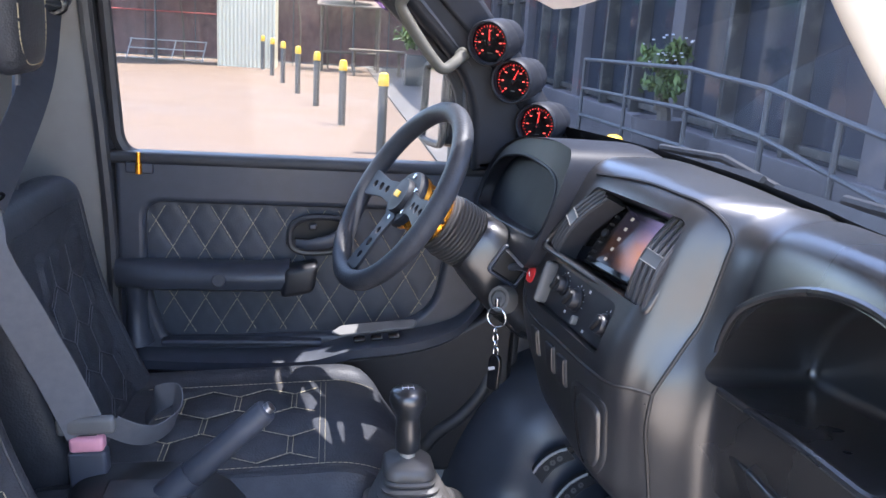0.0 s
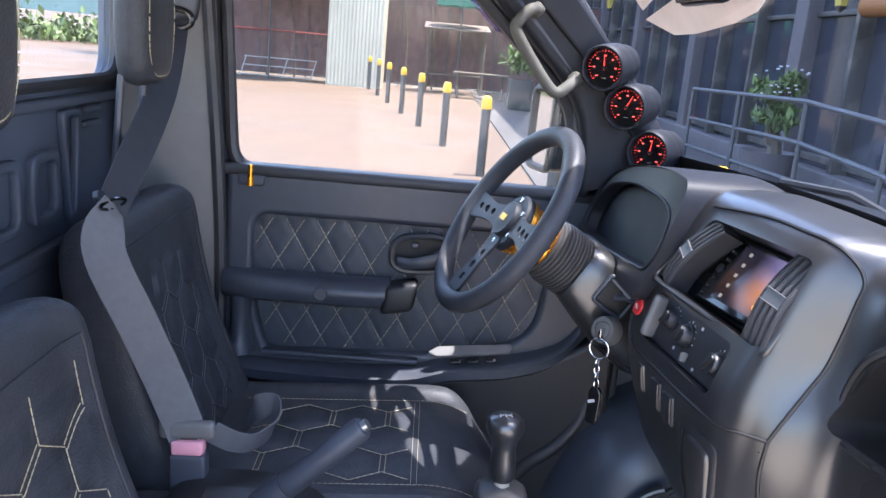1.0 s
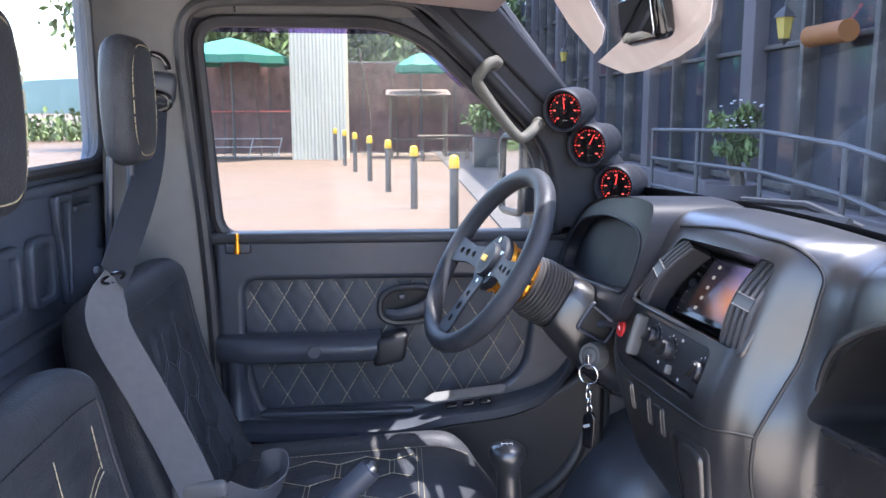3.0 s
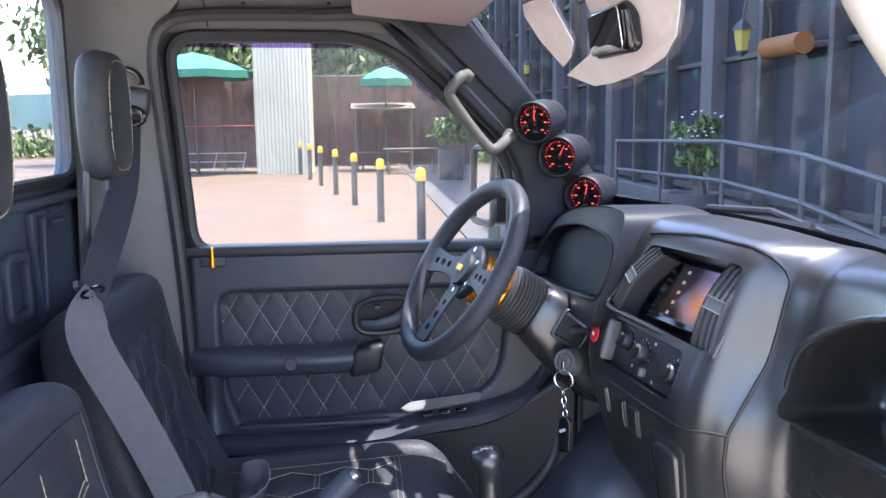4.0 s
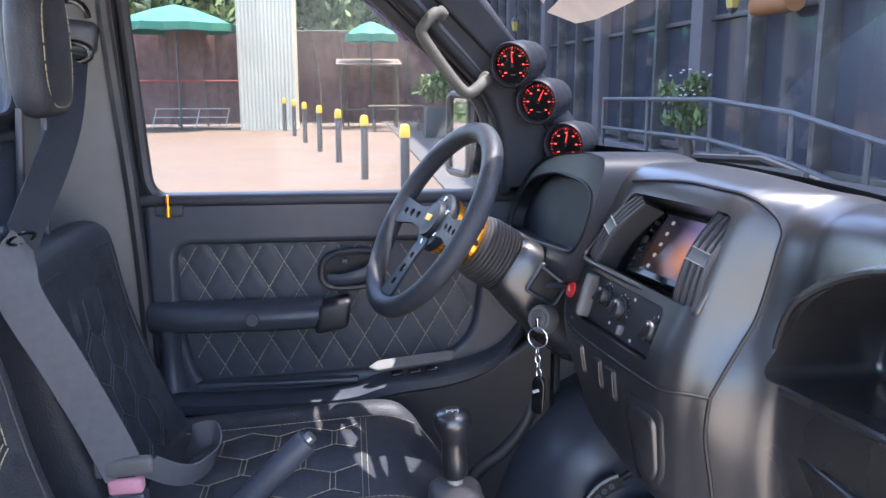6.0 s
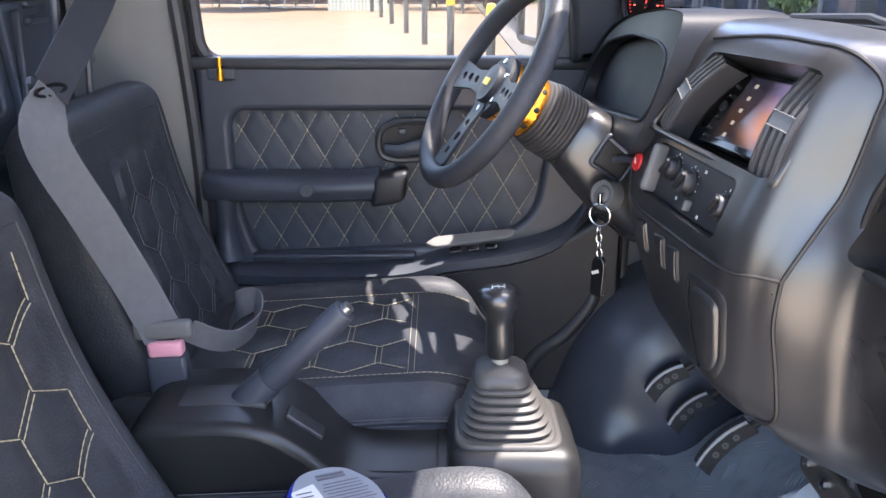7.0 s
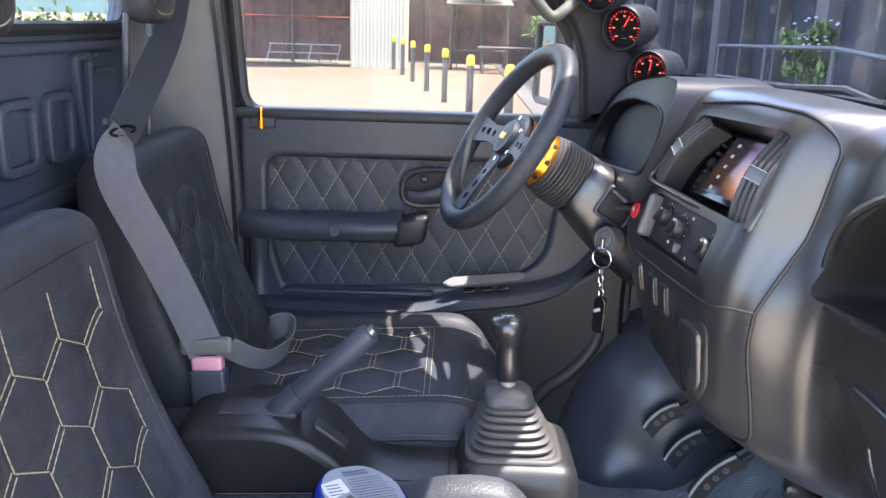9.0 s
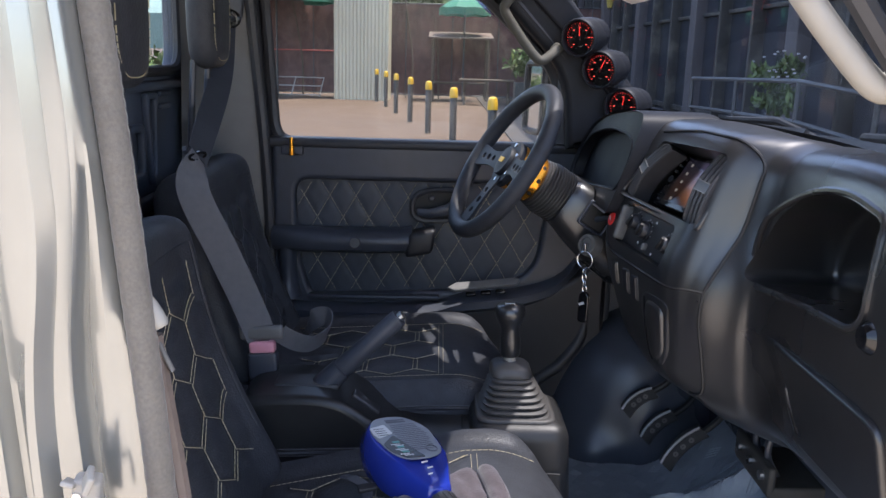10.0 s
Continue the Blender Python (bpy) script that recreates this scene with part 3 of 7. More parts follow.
# window switches
sw = part("switch_plate", plate(rounded([(0.176, -0.012), (0.325, -0.008), (0.335, 0.006), (0.325, 0.014), (0.180, 0.014), (0.158, 0.0)], 0.006), (), 0.008, 0.003, Matrix.Translation((0, 1.386, 0.883)) @ pose(0, 0, 0, 35, -6.5, 0)), TRIM_GREY, door, "grey window switch plate")
for x in (0.215, 0.25, 0.285):
    part("switch", rbox((x, 1.378, 0.889 + (x - 0.2) * 0.11), (0.024, 0.012, 0.007), 0.003, pose(0, 0, 0, 35, -6, 0)), GLOSS, sw)
# inner handle
hx, hz = 0.128, 1.092
ring = [(hx + 0.058 * math.copysign(abs(math.cos(t)) ** 0.7, math.cos(t)), 1.431, hz + 0.037 * math.copysign(abs(math.sin(t)) ** 0.75, math.sin(t)) + 0.005 * math.cos(t)) for t in np.linspace(0, 2 * math.pi, 36, endpoint=False)]
hb = part("handle_bezel", tube(ring, 0.0065, 8, True), RUBBER, door)
part("handle_cup", (([(p[0], 1.437, p[2]) for p in ring]), [list(range(len(ring)))]), DARK, hb)
part("handle_lever", loft([[Vector((x, 1.424 - k * 0.02 + 0.006 * math.cos(t), hz + z + h * math.sin(t))) for t in np.linspace(0, 2 * math.pi, 10, endpoint=False)] for x, z, h, k in ((hx - 0.045, -0.014, 0.010, 0.3), (hx - 0.02, -0.016, 0.011, 0.7), (hx + 0.02, -0.006, 0.014, 1), (hx + 0.045, 0.006, 0.016, 0.6))]), TRIM, hb)
part("lock_slider", rbox((hx - 0.012, 1.428, hz + 0.018), (0.016, 0.012, 0.012), 0.004), TRIM, hb)
# sill with lock pin
part("window_sill", rbox((0.10, 1.448, 1.234), (0.75, 0.05, 0.024), 0.010), RUBBER, door)
pin = part("lock_base", rbox((-0.213, 1.432, 1.216), (0.052, 0.026, 0.022), 0.005), TRIM, door)
part("lock_pin", lathe([(0.0, 0.036), (0.004, 0.035), (0.005, 0.03), (0.0042, 0.02), (0.006, 0.012), (0.006, -0.006), (0.0, -0.007)], 14, Matrix.Translation((-0.213, 1.415, 1.212))), ORANGE, pin, "gold anodised lock pin")
# frame round the glass
fr = part("window_frame", tube([(x, 1.452, z) for x, z in WINDOW], 0.013, 8, True), RUBBER, door)
pane = part("pane", plate(WINDOW, (), 0.004, 0.001, xz(1.472)), PANE, door, "clear side window with a thin tint along the top")
tint = plate(rounded([(-0.285, 1.645), (0.13, 1.640), (0.24, 1.535), (0.27, 1.535), (0.145, 1.662), (-0.285, 1.664)], 0.01), (), 0.001, 0.0002, xz(1.466))
part("tint_strip", tint, TINT, fr)
part("mirror_triangle", plate(rounded([(0.40, 1.225), (0.60, 1.20), (0.56, 1.30), (0.43, 1.42), (0.40, 1.42)], 0.012), (), 0.03, 0.008, xz(1.452), 3), TRIM, door)

# ---- outside ----
PAVE = material("sunlit_pavement", (0.100, 0.071, 0.051), 0.7, vary=0.07, scale=3.0, bump=0.05, bump_scale=60, stains=0.25, stain_color=(0.115, 0.083, 0.062), rough_vary=0.1, spec=0.15)
TILE = material("grey_paving", (0.072, 0.066, 0.062), 0.7, spec=0.15, vary=0.15, scale=5, bump=0.05, bump_scale=60)
FENCE = material("maroon_shade_net", (0.115, 0.062, 0.055), 0.9, vary=0.45, scale=5, stains=0.6, stain_color=(0.16, 0.115, 0.10))
CORR = material("beige_corrugated_sheet", (0.46, 0.43, 0.33), 0.5, vary=0.08, scale=4, stains=0.2, stain_color=(0.38, 0.35, 0.27))
GREEN = material("green_canvas", (0.012, 0.13, 0.085), 0.8, vary=0.12, scale=8)
BLACKP = material("black_post_paint", (0.035, 0.033, 0.03), 0.5, vary=0.3, scale=60, stains=0.4, stain_color=(0.25, 0.22, 0.18))
LEAF = material("leaf_green", (0.07, 0.105, 0.025), 0.6, vary=0.3, scale=20, island=0.5)
BARK = material("bark", (0.09, 0.07, 0.05), 0.9, vary=0.3, scale=20, bump=0.3, bump_scale=60)
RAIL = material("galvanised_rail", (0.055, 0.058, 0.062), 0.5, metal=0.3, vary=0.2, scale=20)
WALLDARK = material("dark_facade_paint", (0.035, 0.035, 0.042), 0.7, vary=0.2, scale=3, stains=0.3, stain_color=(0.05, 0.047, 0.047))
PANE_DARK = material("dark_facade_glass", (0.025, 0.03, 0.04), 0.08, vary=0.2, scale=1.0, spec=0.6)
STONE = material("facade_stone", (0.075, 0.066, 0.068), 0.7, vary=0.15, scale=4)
ROOFTAN = material("tan_roof_sheet", (0.12, 0.088, 0.072), 0.7, vary=0.12, scale=6)
# the haze of distance is mixed into this pale blue-green
HILL = material("haze_tinted_hill", (0.16, 0.24, 0.22), 0.95, vary=0.25, scale=0.05)
LAMPGLASS = material("amber_lantern_glass", (0.35, 0.27, 0.06), 0.3, vary=0.1, scale=20)

tagged(part("ground", ([(-3000, -3000, 0), (3000, -3000, 0), (3000, 3000, 0), (-3000, 3000, 0)], [[0, 1, 2, 3]]), PAVE, smooth=False), "sunlit pale pinkish concrete yard", "ground", kind="structure")
# out of view: pale slab added so sunlight bounces warm into the cab
tagged(part("pavement", rbox((0.0, -14.2, 0.0), (60.0, 28.0, 0.012), 0.004), material("bounce_apron", (0.52, 0.45, 0.36), 0.7, vary=0.1, scale=4, bump=0.1, bump_scale=80, stains=0.2, stain_color=(0.36, 0.31, 0.25))), "unseen pale concrete slab added to bounce light into the cab", "pavement", kind="structure")
tagged(part("pavement", join(rbox((3.3, 14.0, 0.012), (3.8, 30, 0.03), 0.005)), TILE), "grey paved walk before the building", "pavement", kind="structure")

# bollards
first = thing("bollard", "black bollard with a yellow rounded cap", "bollard", "bollards along the yard")
part("post", lathe([(0.055, 0.0), (0.055, 0.80), (0.052, 0.81)], 18), BLACKP, first, "speckled black post")
part("cap", lathe([(0.062, 0.80), (0.064, 0.82), (0.062, 0.90), (0.05, 0.94), (0.025, 0.955), (0.0, 0.957)], 18), YELLOW, first, "yellow rounded cap")
first.location = (0.778, 9.773, 0)
for i, (x, y) in enumerate(((0.347, 12.46), (-0.074, 15.151), (-0.49, 17.548), (-0.93, 20.2), (-1.33, 22.6), (-1.75, 24.9), (1.25, 7.1), (1.83, 4.6))):
    copy_thing(first, pose(x, y, 0))

# wide corrugated column, a solid put in for a reflection in the side window
col = thing("column", "wide beige corrugated column in place of a window reflection", "column")
outline = []
W0, W1, CY = -3.10, -1.45, 25.6
for i in range(121):
    x = W0 + (W1 - W0) * i / 120
    outline.append((x, CY - 0.03 * (0.5 + 0.5 * math.cos(i / 120 * 2 * math.pi * 15))))
outline += [(W1, CY + 1.5), (W0, CY + 1.5)]
part("cladding", loft([[(x, y, z) for x, y in outline] for z in (0.0, 2.5, 6.0)]), CORR, col, smooth=False)

# shade-net fence with rails
fen = thing("fence", "long maroon shade-net fence with thin metal rails", "fence")
def net(u, w):
    return (u, 27.62 + 0.09 * noise.noise(Vector((u * 2.3, w * 0.9, 0))) + 0.05 * noise.noise(Vector((u * 6.0, w * 2.5, 4))), w)
n = 260
us = np.linspace(-8.6, 9, n)
zs = np.linspace(0.10, 3.0, 17)
part("net", ([net(u, w) for w in zs for u in us], [[j * n + i, j * n + i + 1, (j + 1) * n + i + 1, (j + 1) * n + i] for j in range(16) for i in range(n - 1)]), FENCE, fen)
for x in np.arange(-8.5, 9, 1.5):
    part("post", tube([(x, 27.5, 0), (x, 27.5, 3.2)], 0.016, 8), RAIL, fen)
for z in (0.12, 1.45, 3.0):
    part("rail", tube([(-8.6, 27.5, z), (9 if z != 1.45 else -3.0, 27.5, z)], 0.022, 6), RAIL if z != 1.45 else material("red_rail", (0.35, 0.06, 0.05), 0.5), fen)
rk = thing("folding_rack", "pale tubular rack standing before the fence", "rack")
RACK = material("pale_tube", (0.30, 0.28, 0.26), 0.5, vary=0.15, scale=20)
for x in (-5.9, -4.6, -3.7):
    part("leg", tube([(x, 26.6, 0.0), (x + 0.12, 26.9, 0.62)], 0.022, 6), RACK, rk)
for z, y in ((0.06, 26.62), (0.34, 26.75), (0.60, 26.88)):
    part("bar", tube([(-5.9 + 0.1 * z, y, z), (-3.65 + 0.1 * z, y, z)], 0.020, 6), RACK, rk)
rnd = random.Random(21)
for k in range(7):
    x = (-7.6, -6.7, -5.2, -4.3, -0.8, 0.1, 3.1)[k]
    pl = thing("slim_pole", "thin leaning timber pole against the fence", "pole", "poles along the fence")
    part("stem", tube(curve([(x, 27.2, 0.0), (x + rnd.uniform(-0.1, 0.1), 27.25, 1.4), (x + rnd.uniform(-0.35, 0.35), 27.3, rnd.uniform(2.6, 3.7))], 6), 0.030, 7, False, list(np.linspace(1.1, 0.6, 13))), BARK, pl)

# umbrellas
def umbrella(x, y, top, r, drop):
    u = thing("patio_umbrella", "open green canvas patio umbrella on a pole", "umbrella", "umbrellas by the fence", at=(x, y, 0))
    vs, fs = [(0, 0, top)], []
    k = 8
    for ring, (f, h) in enumerate(((0.35, 0.28), (0.7, 0.62), (1.0, 1.0))):
        for i in range(k * 2):
            t = math.pi * i / k
            sag = 0.985 if i % 2 else 1.0
            vs.append((r * f * sag * math.cos(t), r * f * sag * math.sin(t), top - drop * h + (0.03 if i % 2 else 0)))
    vs += [(v[0], v[1], v[2] - 0.22) for v in vs[-2 * k:]]
    for i in range(2 * k):
        j = (i + 1) % (2 * k)
        fs.append([0, 1 + i, 1 + j])
        for q in range(3):
            a = 1 + q * 2 * k
            fs.append([a + i, a + 2 * k + i, a + 2 * k + j, a + j])
    part("canopy", (vs, fs), GREEN, u, smooth=False)
    part("pole", tube([(0, 0, 0), (0, 0, top)], 0.03, 8), RAIL, u)
    for i in range(k):
        t = 2 * math.pi * i / k
        part("rib", tube([(0, 0, top - drop * 0.9), (r * 0.6 * math.cos(t), r * 0.6 * math.sin(t), top - drop * 0.55)], 0.01, 5), RAIL, u)
    return u


umbrella(-4.9, 26.0, 3.65, 1.75, 0.6)
umbrella(0.85, 26.3, 3.22, 0.80, 0.40)

# tan roofed hut by the fence
hut = thing("shelter", "low shelter with a tan sheet roof", "shelter")
part("roof", join(rbox((0.75, 26.6, 2.02), (2.0, 1.8, 0.06), 0.02, pose(0, 0, 0, 6, 0, 0))), ROOFTAN, hut)
for x in (-0.10, 1.60):
    for y in (26.0, 27.2):
        part("post", tube([(x, y, 0), (x, y, 2.0)], 0.05, 8), BARK, hut)
part("bench", rbox((0.75, 26.7, 0.55), (1.7, 0.4, 0.06), 0.01), BARK, hut)
tb = thing("picnic_bench", "dark timber picnic bench in the shade", "bench")
part("top", rbox((1.5, 24.6, 0.72), (1.6, 0.6, 0.06), 0.01), BARK, tb)
for x in (0.85, 2.15):
    part("leg", tube([(x, 24.35, 0), (x, 24.85, 0.72)], 0.04, 6), BARK, tb)
    part("leg", tube([(x, 24.85, 0), (x, 24.35, 0.72)], 0.04, 6), BARK, tb)

# dark planters with plants on the shaded walk
def planter(x, y, w, h):
    p = thing("planter_box", "dark square planter box on the shaded walk", "planter", "planters on the walk", at=(x, y, 0.027))
    vs, fs = plate(rect(-w / 2, -w / 2, w / 2, w / 2, 0.03), [rect(-w / 2 + 0.05, -w / 2 + 0.05, w / 2 - 0.05, w / 2 - 0.05, 0.02)], h, 0.012, Matrix.Translation((0, 0, h / 2)))
    part("box", (vs, fs), BLACKP, p)
    part("soil", rbox((0, 0, h * 0.4), (w - 0.08, w - 0.08, h * 0.8), 0.01), BARK, p)
    rnd = random.Random(int(x * 10))
    vs, fs = [], []
    for i in range(420):
        a, e, l = rnd.uniform(0, 6.28), rnd.uniform(0.5, 1.5), rnd.uniform(0.3, 0.9)
        c = Vector((math.cos(a) * math.cos(e), math.sin(a) * math.cos(e), math.sin(e))) * l + Vector((0, 0, h))
        q = Euler((rnd.uniform(0, 6.28), rnd.uniform(0, 6.28), a)).to_matrix()
        k = len(vs)
        vs += [c + q @ Vector(v) * rnd.uniform(0.06, 0.13) for v in ((-1, 0, 0), (-0.1, -0.4, 0.1), (1, 0, 0), (-0.1, 0.4, 0.1))]
        fs.append([k, k + 1, k + 2, k + 3])
    part("leaves", (vs, fs), LEAF, p, smooth=False)


planter(2.35, 21.5, 0.6, 0.75)
planter(3.3, 19.2, 0.6, 0.75)

# trees behind the fence
def tree(x, y, h, r, seed, count=900, name="tree", label="leafy green tree with a thin trunk", size=0.16):
    rnd = random.Random(seed)
    t = thing(name, label, "tree", at=(x, y, 0))
    trunk = [tube(curve([(0, 0, 0), (0.1, 0.05, h * 0.3), (0.0, 0.1, h * 0.6)], 5), 0.14, 8, False, list(np.linspace(1, 0.5, 11)))]
    tips = []
    for i in range(9):
        a, z0 = rnd.uniform(0, 6.28), rnd.uniform(0.35, 0.6) * h
        tip = Vector((math.cos(a) * r * rnd.uniform(0.4, 0.95), math.sin(a) * r * rnd.uniform(0.4, 0.95), h * rnd.uniform(0.5, 0.98)))
        tips.append(tip)
        trunk.append(tube(curve([(0, 0.05, z0), (tip.x * 0.5, tip.y * 0.5, (z0 + tip.z) * 0.55), tip], 4), 0.06, 6, False, list(np.linspace(1, 0.25, 9))))
    part("trunk", join(*trunk), BARK, t)
    vs, fs = [], []
    for i in range(count):
        c = rnd.choice(tips)
        p = c + Vector((rnd.gauss(0, 1), rnd.gauss(0, 1), rnd.gauss(0, 0.8))) * r * 0.28
        q = Euler((rnd.uniform(0, 6.28), rnd.uniform(0, 6.28), rnd.uniform(0, 6.28))).to_matrix()
        s = size * rnd.uniform(0.6, 1.4)
        k = len(vs)
        vs += [p + q @ Vector(v) * s for v in ((-1, 0, 0), (-0.2, -0.45, 0.1), (1, 0, 0), (-0.2, 0.45, 0.1))]
        fs.append([k, k + 1, k + 2, k + 3])
    part("crown", (vs, fs), LEAF, t, smooth=False)
    return t


for i, (x, y, h, r) in enumerate(((-6.5, 33, 6.2, 2.6), (-3.4, 34, 6.6, 2.8), (-0.6, 36, 6.8, 3.0), (3.2, 38, 6.5, 3.0), (-9.4, 35, 6.4, 2.8), (-5.0, 31.5, 5.0, 2.0), (1.3, 33, 5.2, 2.2))):
    tree(x, y, h, r, 11 + i, 6500, size=0.19)

# low bank of green beyond the yard, seen through the rear window
rnd = random.Random(5)
vs, fs = [], []
for i in range(12000):
    a = rnd.uniform(0, 1)
    p = Vector((-60 + 48 * a + rnd.uniform(-2, 2), 20 + 26 * a + rnd.uniform(-3, 3), abs(rnd.gauss(0, 0.5)) + 0.1))
    q = Euler((rnd.uniform(0, 6.28), rnd.uniform(0, 6.28), rnd.uniform(0, 6.28))).to_matrix()
    s = rnd.uniform(0.10, 0.28)
    k = len(vs)
    vs += [p + q @ Vector(v) * s for v in ((-1, 0, 0), (0, -0.5, 0.1), (1, 0, 0), (0, 0.5, 0.1))]
    fs.append([k, k + 1, k + 2, k + 3])
tagged(part("shrubs", (vs, fs), LEAF, smooth=False), "band of green shrubs along the yard's edge", "shrubs", kind="stuff")
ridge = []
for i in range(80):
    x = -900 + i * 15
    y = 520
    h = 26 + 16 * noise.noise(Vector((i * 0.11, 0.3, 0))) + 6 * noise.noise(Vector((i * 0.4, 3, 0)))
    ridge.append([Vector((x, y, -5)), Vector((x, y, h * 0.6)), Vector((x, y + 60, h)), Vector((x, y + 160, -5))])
tagged(part("backdrop", loft(ridge), HILL), "green hills on the skyline with haze put into their colour", "hills", kind="structure")

# building to the front, in its own shade
fac = thing("building", "dark glazed shop front with tall windows, in shade", "building")
FX = 5.4
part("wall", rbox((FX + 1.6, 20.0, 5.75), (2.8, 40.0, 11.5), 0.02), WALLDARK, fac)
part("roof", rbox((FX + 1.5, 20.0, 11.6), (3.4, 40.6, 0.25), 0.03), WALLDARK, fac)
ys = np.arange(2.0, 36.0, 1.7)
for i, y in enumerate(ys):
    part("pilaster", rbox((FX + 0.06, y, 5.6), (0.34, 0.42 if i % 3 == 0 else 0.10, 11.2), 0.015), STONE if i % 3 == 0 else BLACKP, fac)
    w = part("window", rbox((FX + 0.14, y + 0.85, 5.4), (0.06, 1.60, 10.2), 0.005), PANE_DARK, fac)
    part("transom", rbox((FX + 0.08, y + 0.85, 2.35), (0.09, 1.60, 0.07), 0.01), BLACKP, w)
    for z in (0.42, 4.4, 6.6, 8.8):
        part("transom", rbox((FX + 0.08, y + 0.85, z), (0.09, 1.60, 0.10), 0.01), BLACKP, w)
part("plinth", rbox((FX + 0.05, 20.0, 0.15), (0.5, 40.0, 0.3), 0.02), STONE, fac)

# ramp railing
rl = thing("railing", "galvanised pipe railing along a ramp", "railing")
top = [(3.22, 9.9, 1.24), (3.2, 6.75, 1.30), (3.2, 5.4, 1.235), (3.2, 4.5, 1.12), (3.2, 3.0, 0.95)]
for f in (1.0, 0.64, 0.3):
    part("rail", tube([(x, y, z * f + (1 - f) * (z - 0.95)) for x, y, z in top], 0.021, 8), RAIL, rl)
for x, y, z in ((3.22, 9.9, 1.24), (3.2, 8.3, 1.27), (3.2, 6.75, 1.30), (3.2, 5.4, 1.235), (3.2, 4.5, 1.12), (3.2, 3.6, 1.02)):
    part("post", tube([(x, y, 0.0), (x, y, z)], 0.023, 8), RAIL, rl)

# wall lanterns
def lantern(x, y, z, s=1.0):
    t = thing("wall_lantern", "black iron wall lantern with amber glass", "lantern", "lanterns on the shop front", at=(x, y, z))
    part("glass", lathe([(0.075 * s, -0.14 * s), (0.12 * s, 0.12 * s)], 6), LAMPGLASS, t, smooth=False)
    part("roof", lathe([(0.15 * s, 0.12 * s), (0.10 * s, 0.19 * s), (0.03 * s, 0.25 * s), (0.0, 0.30 * s)], 6), BLACKP, t, smooth=False)
    part("base", lathe([(0.0, -0.22 * s), (0.05 * s, -0.18 * s), (0.085 * s, -0.14 * s)], 6), BLACKP, t, smooth=False)
    part("bracket", tube(curve([(0, 0, 0.28 * s), (0.05, 0, 0.50 * s), (0.22, 0, 0.55 * s), (0.36, 0, 0.35 * s), (0.38, 0, -0.1)], 6), 0.018 * s, 8), BLACKP, t)
    return t


lantern(5.0, 10.38, 2.5)
lantern(5.0, 24.7, 3.02)

# flowering shrub in the planter
t = tree(4.6, 10.8, 1.62, 0.25, 77, 800, "potted_shrub", "green shrub with small white flowers", 0.075)
rnd = random.Random(4)
fl = []
for i in range(34):
    p = (rnd.gauss(0, 0.15), rnd.gauss(0, 0.15) - 0.1, rnd.uniform(1.2, 1.62))
    fl.append(rbox(p, (0.035, 0.035, 0.02), 0.008))
part("flowers", join(*fl), LABEL_WHITE, t, "small white flowers")
part("planter", lathe([(0.30, 0.0), (0.38, 0.5), (0.36, 0.5), (0.30, 0.45)], 20), STONE, t)

# orange drum hanging off the facade
sg = thing("awning", "faded orange rolled awning over a shop door", "awning")
part("canvas", loft([[(FX - 0.2 + 0.13 * math.cos(t), y, 2.36 + 0.13 * math.sin(t)) for t in np.linspace(0, 2 * math.pi, 16, endpoint=False)] for y in (9.2, 9.22, 10.08, 10.1)]), material("orange_canvas", (0.22, 0.085, 0.02), 0.7), sg)

# ---- seats ----
def hex_puff(u, v, w, h):
    """Quilting height and nearest cell of a honeycomb with cells w wide and h tall (rows 0.75 h apart)."""
    a, b = u / w, v / (0.75 * h)
    best = 9.0
    for row in (math.floor(b), math.floor(b) + 1):
        off = 0.5 if row % 2 else 0.0
        col = round(a - off) + off
        dx, dy = abs(a - col), abs(b - row) * 0.8660254
        best = min(best, max(dx, dx * 0.5 + dy * 0.8660254))
    return 0.0075 * min(1.0, max(0.0, (0.5 - best) / 0.22)) ** 0.55


def hex_lines(u0, u1, v0, v1, w, h, double=2, keep=lambda u, v: True):
    """Stitch lines on the cell edges, doubled on one kind of edge (0 upright, 1 falling, 2 rising)."""
    out = []
    for row in range(math.floor(v0 / (0.75 * h)) - 1, math.ceil(v1 / (0.75 * h)) + 2):
        off = 0.5 if row % 2 else 0.0
        for col in range(math.floor(u0 / w) - 2, math.ceil(u1 / w) + 2):
            cx, cy = (col + off) * w, row * 0.75 * h
            edges = [((cx + w / 2, cy - h / 4), (cx + w / 2, cy + h / 4), 0), ((cx, cy + h / 2), (cx + w / 2, cy + h / 4), 1), ((cx - w / 2, cy + h / 4), (cx, cy + h / 2), 2)]
            for p, q, dbl in edges:
                m = ((p[0] + q[0]) / 2, (p[1] + q[1]) / 2)
                if not (u0 < m[0] < u1 and v0 < m[1] < v1 and keep(*m)):
                    continue
                d = Vector((q[0] - p[0], q[1] - p[1]))
                nn = Vector((-d.y, d.x)).normalized() * 0.0042
                if dbl == double:
                    out += [((p[0] + nn.x, p[1] + nn.y), (q[0] + nn.x, q[1] + nn.y)), ((p[0] - nn.x, p[1] - nn.y), (q[0] - nn.x, q[1] - nn.y))]
                else:
                    out.append((p, q))
    return out


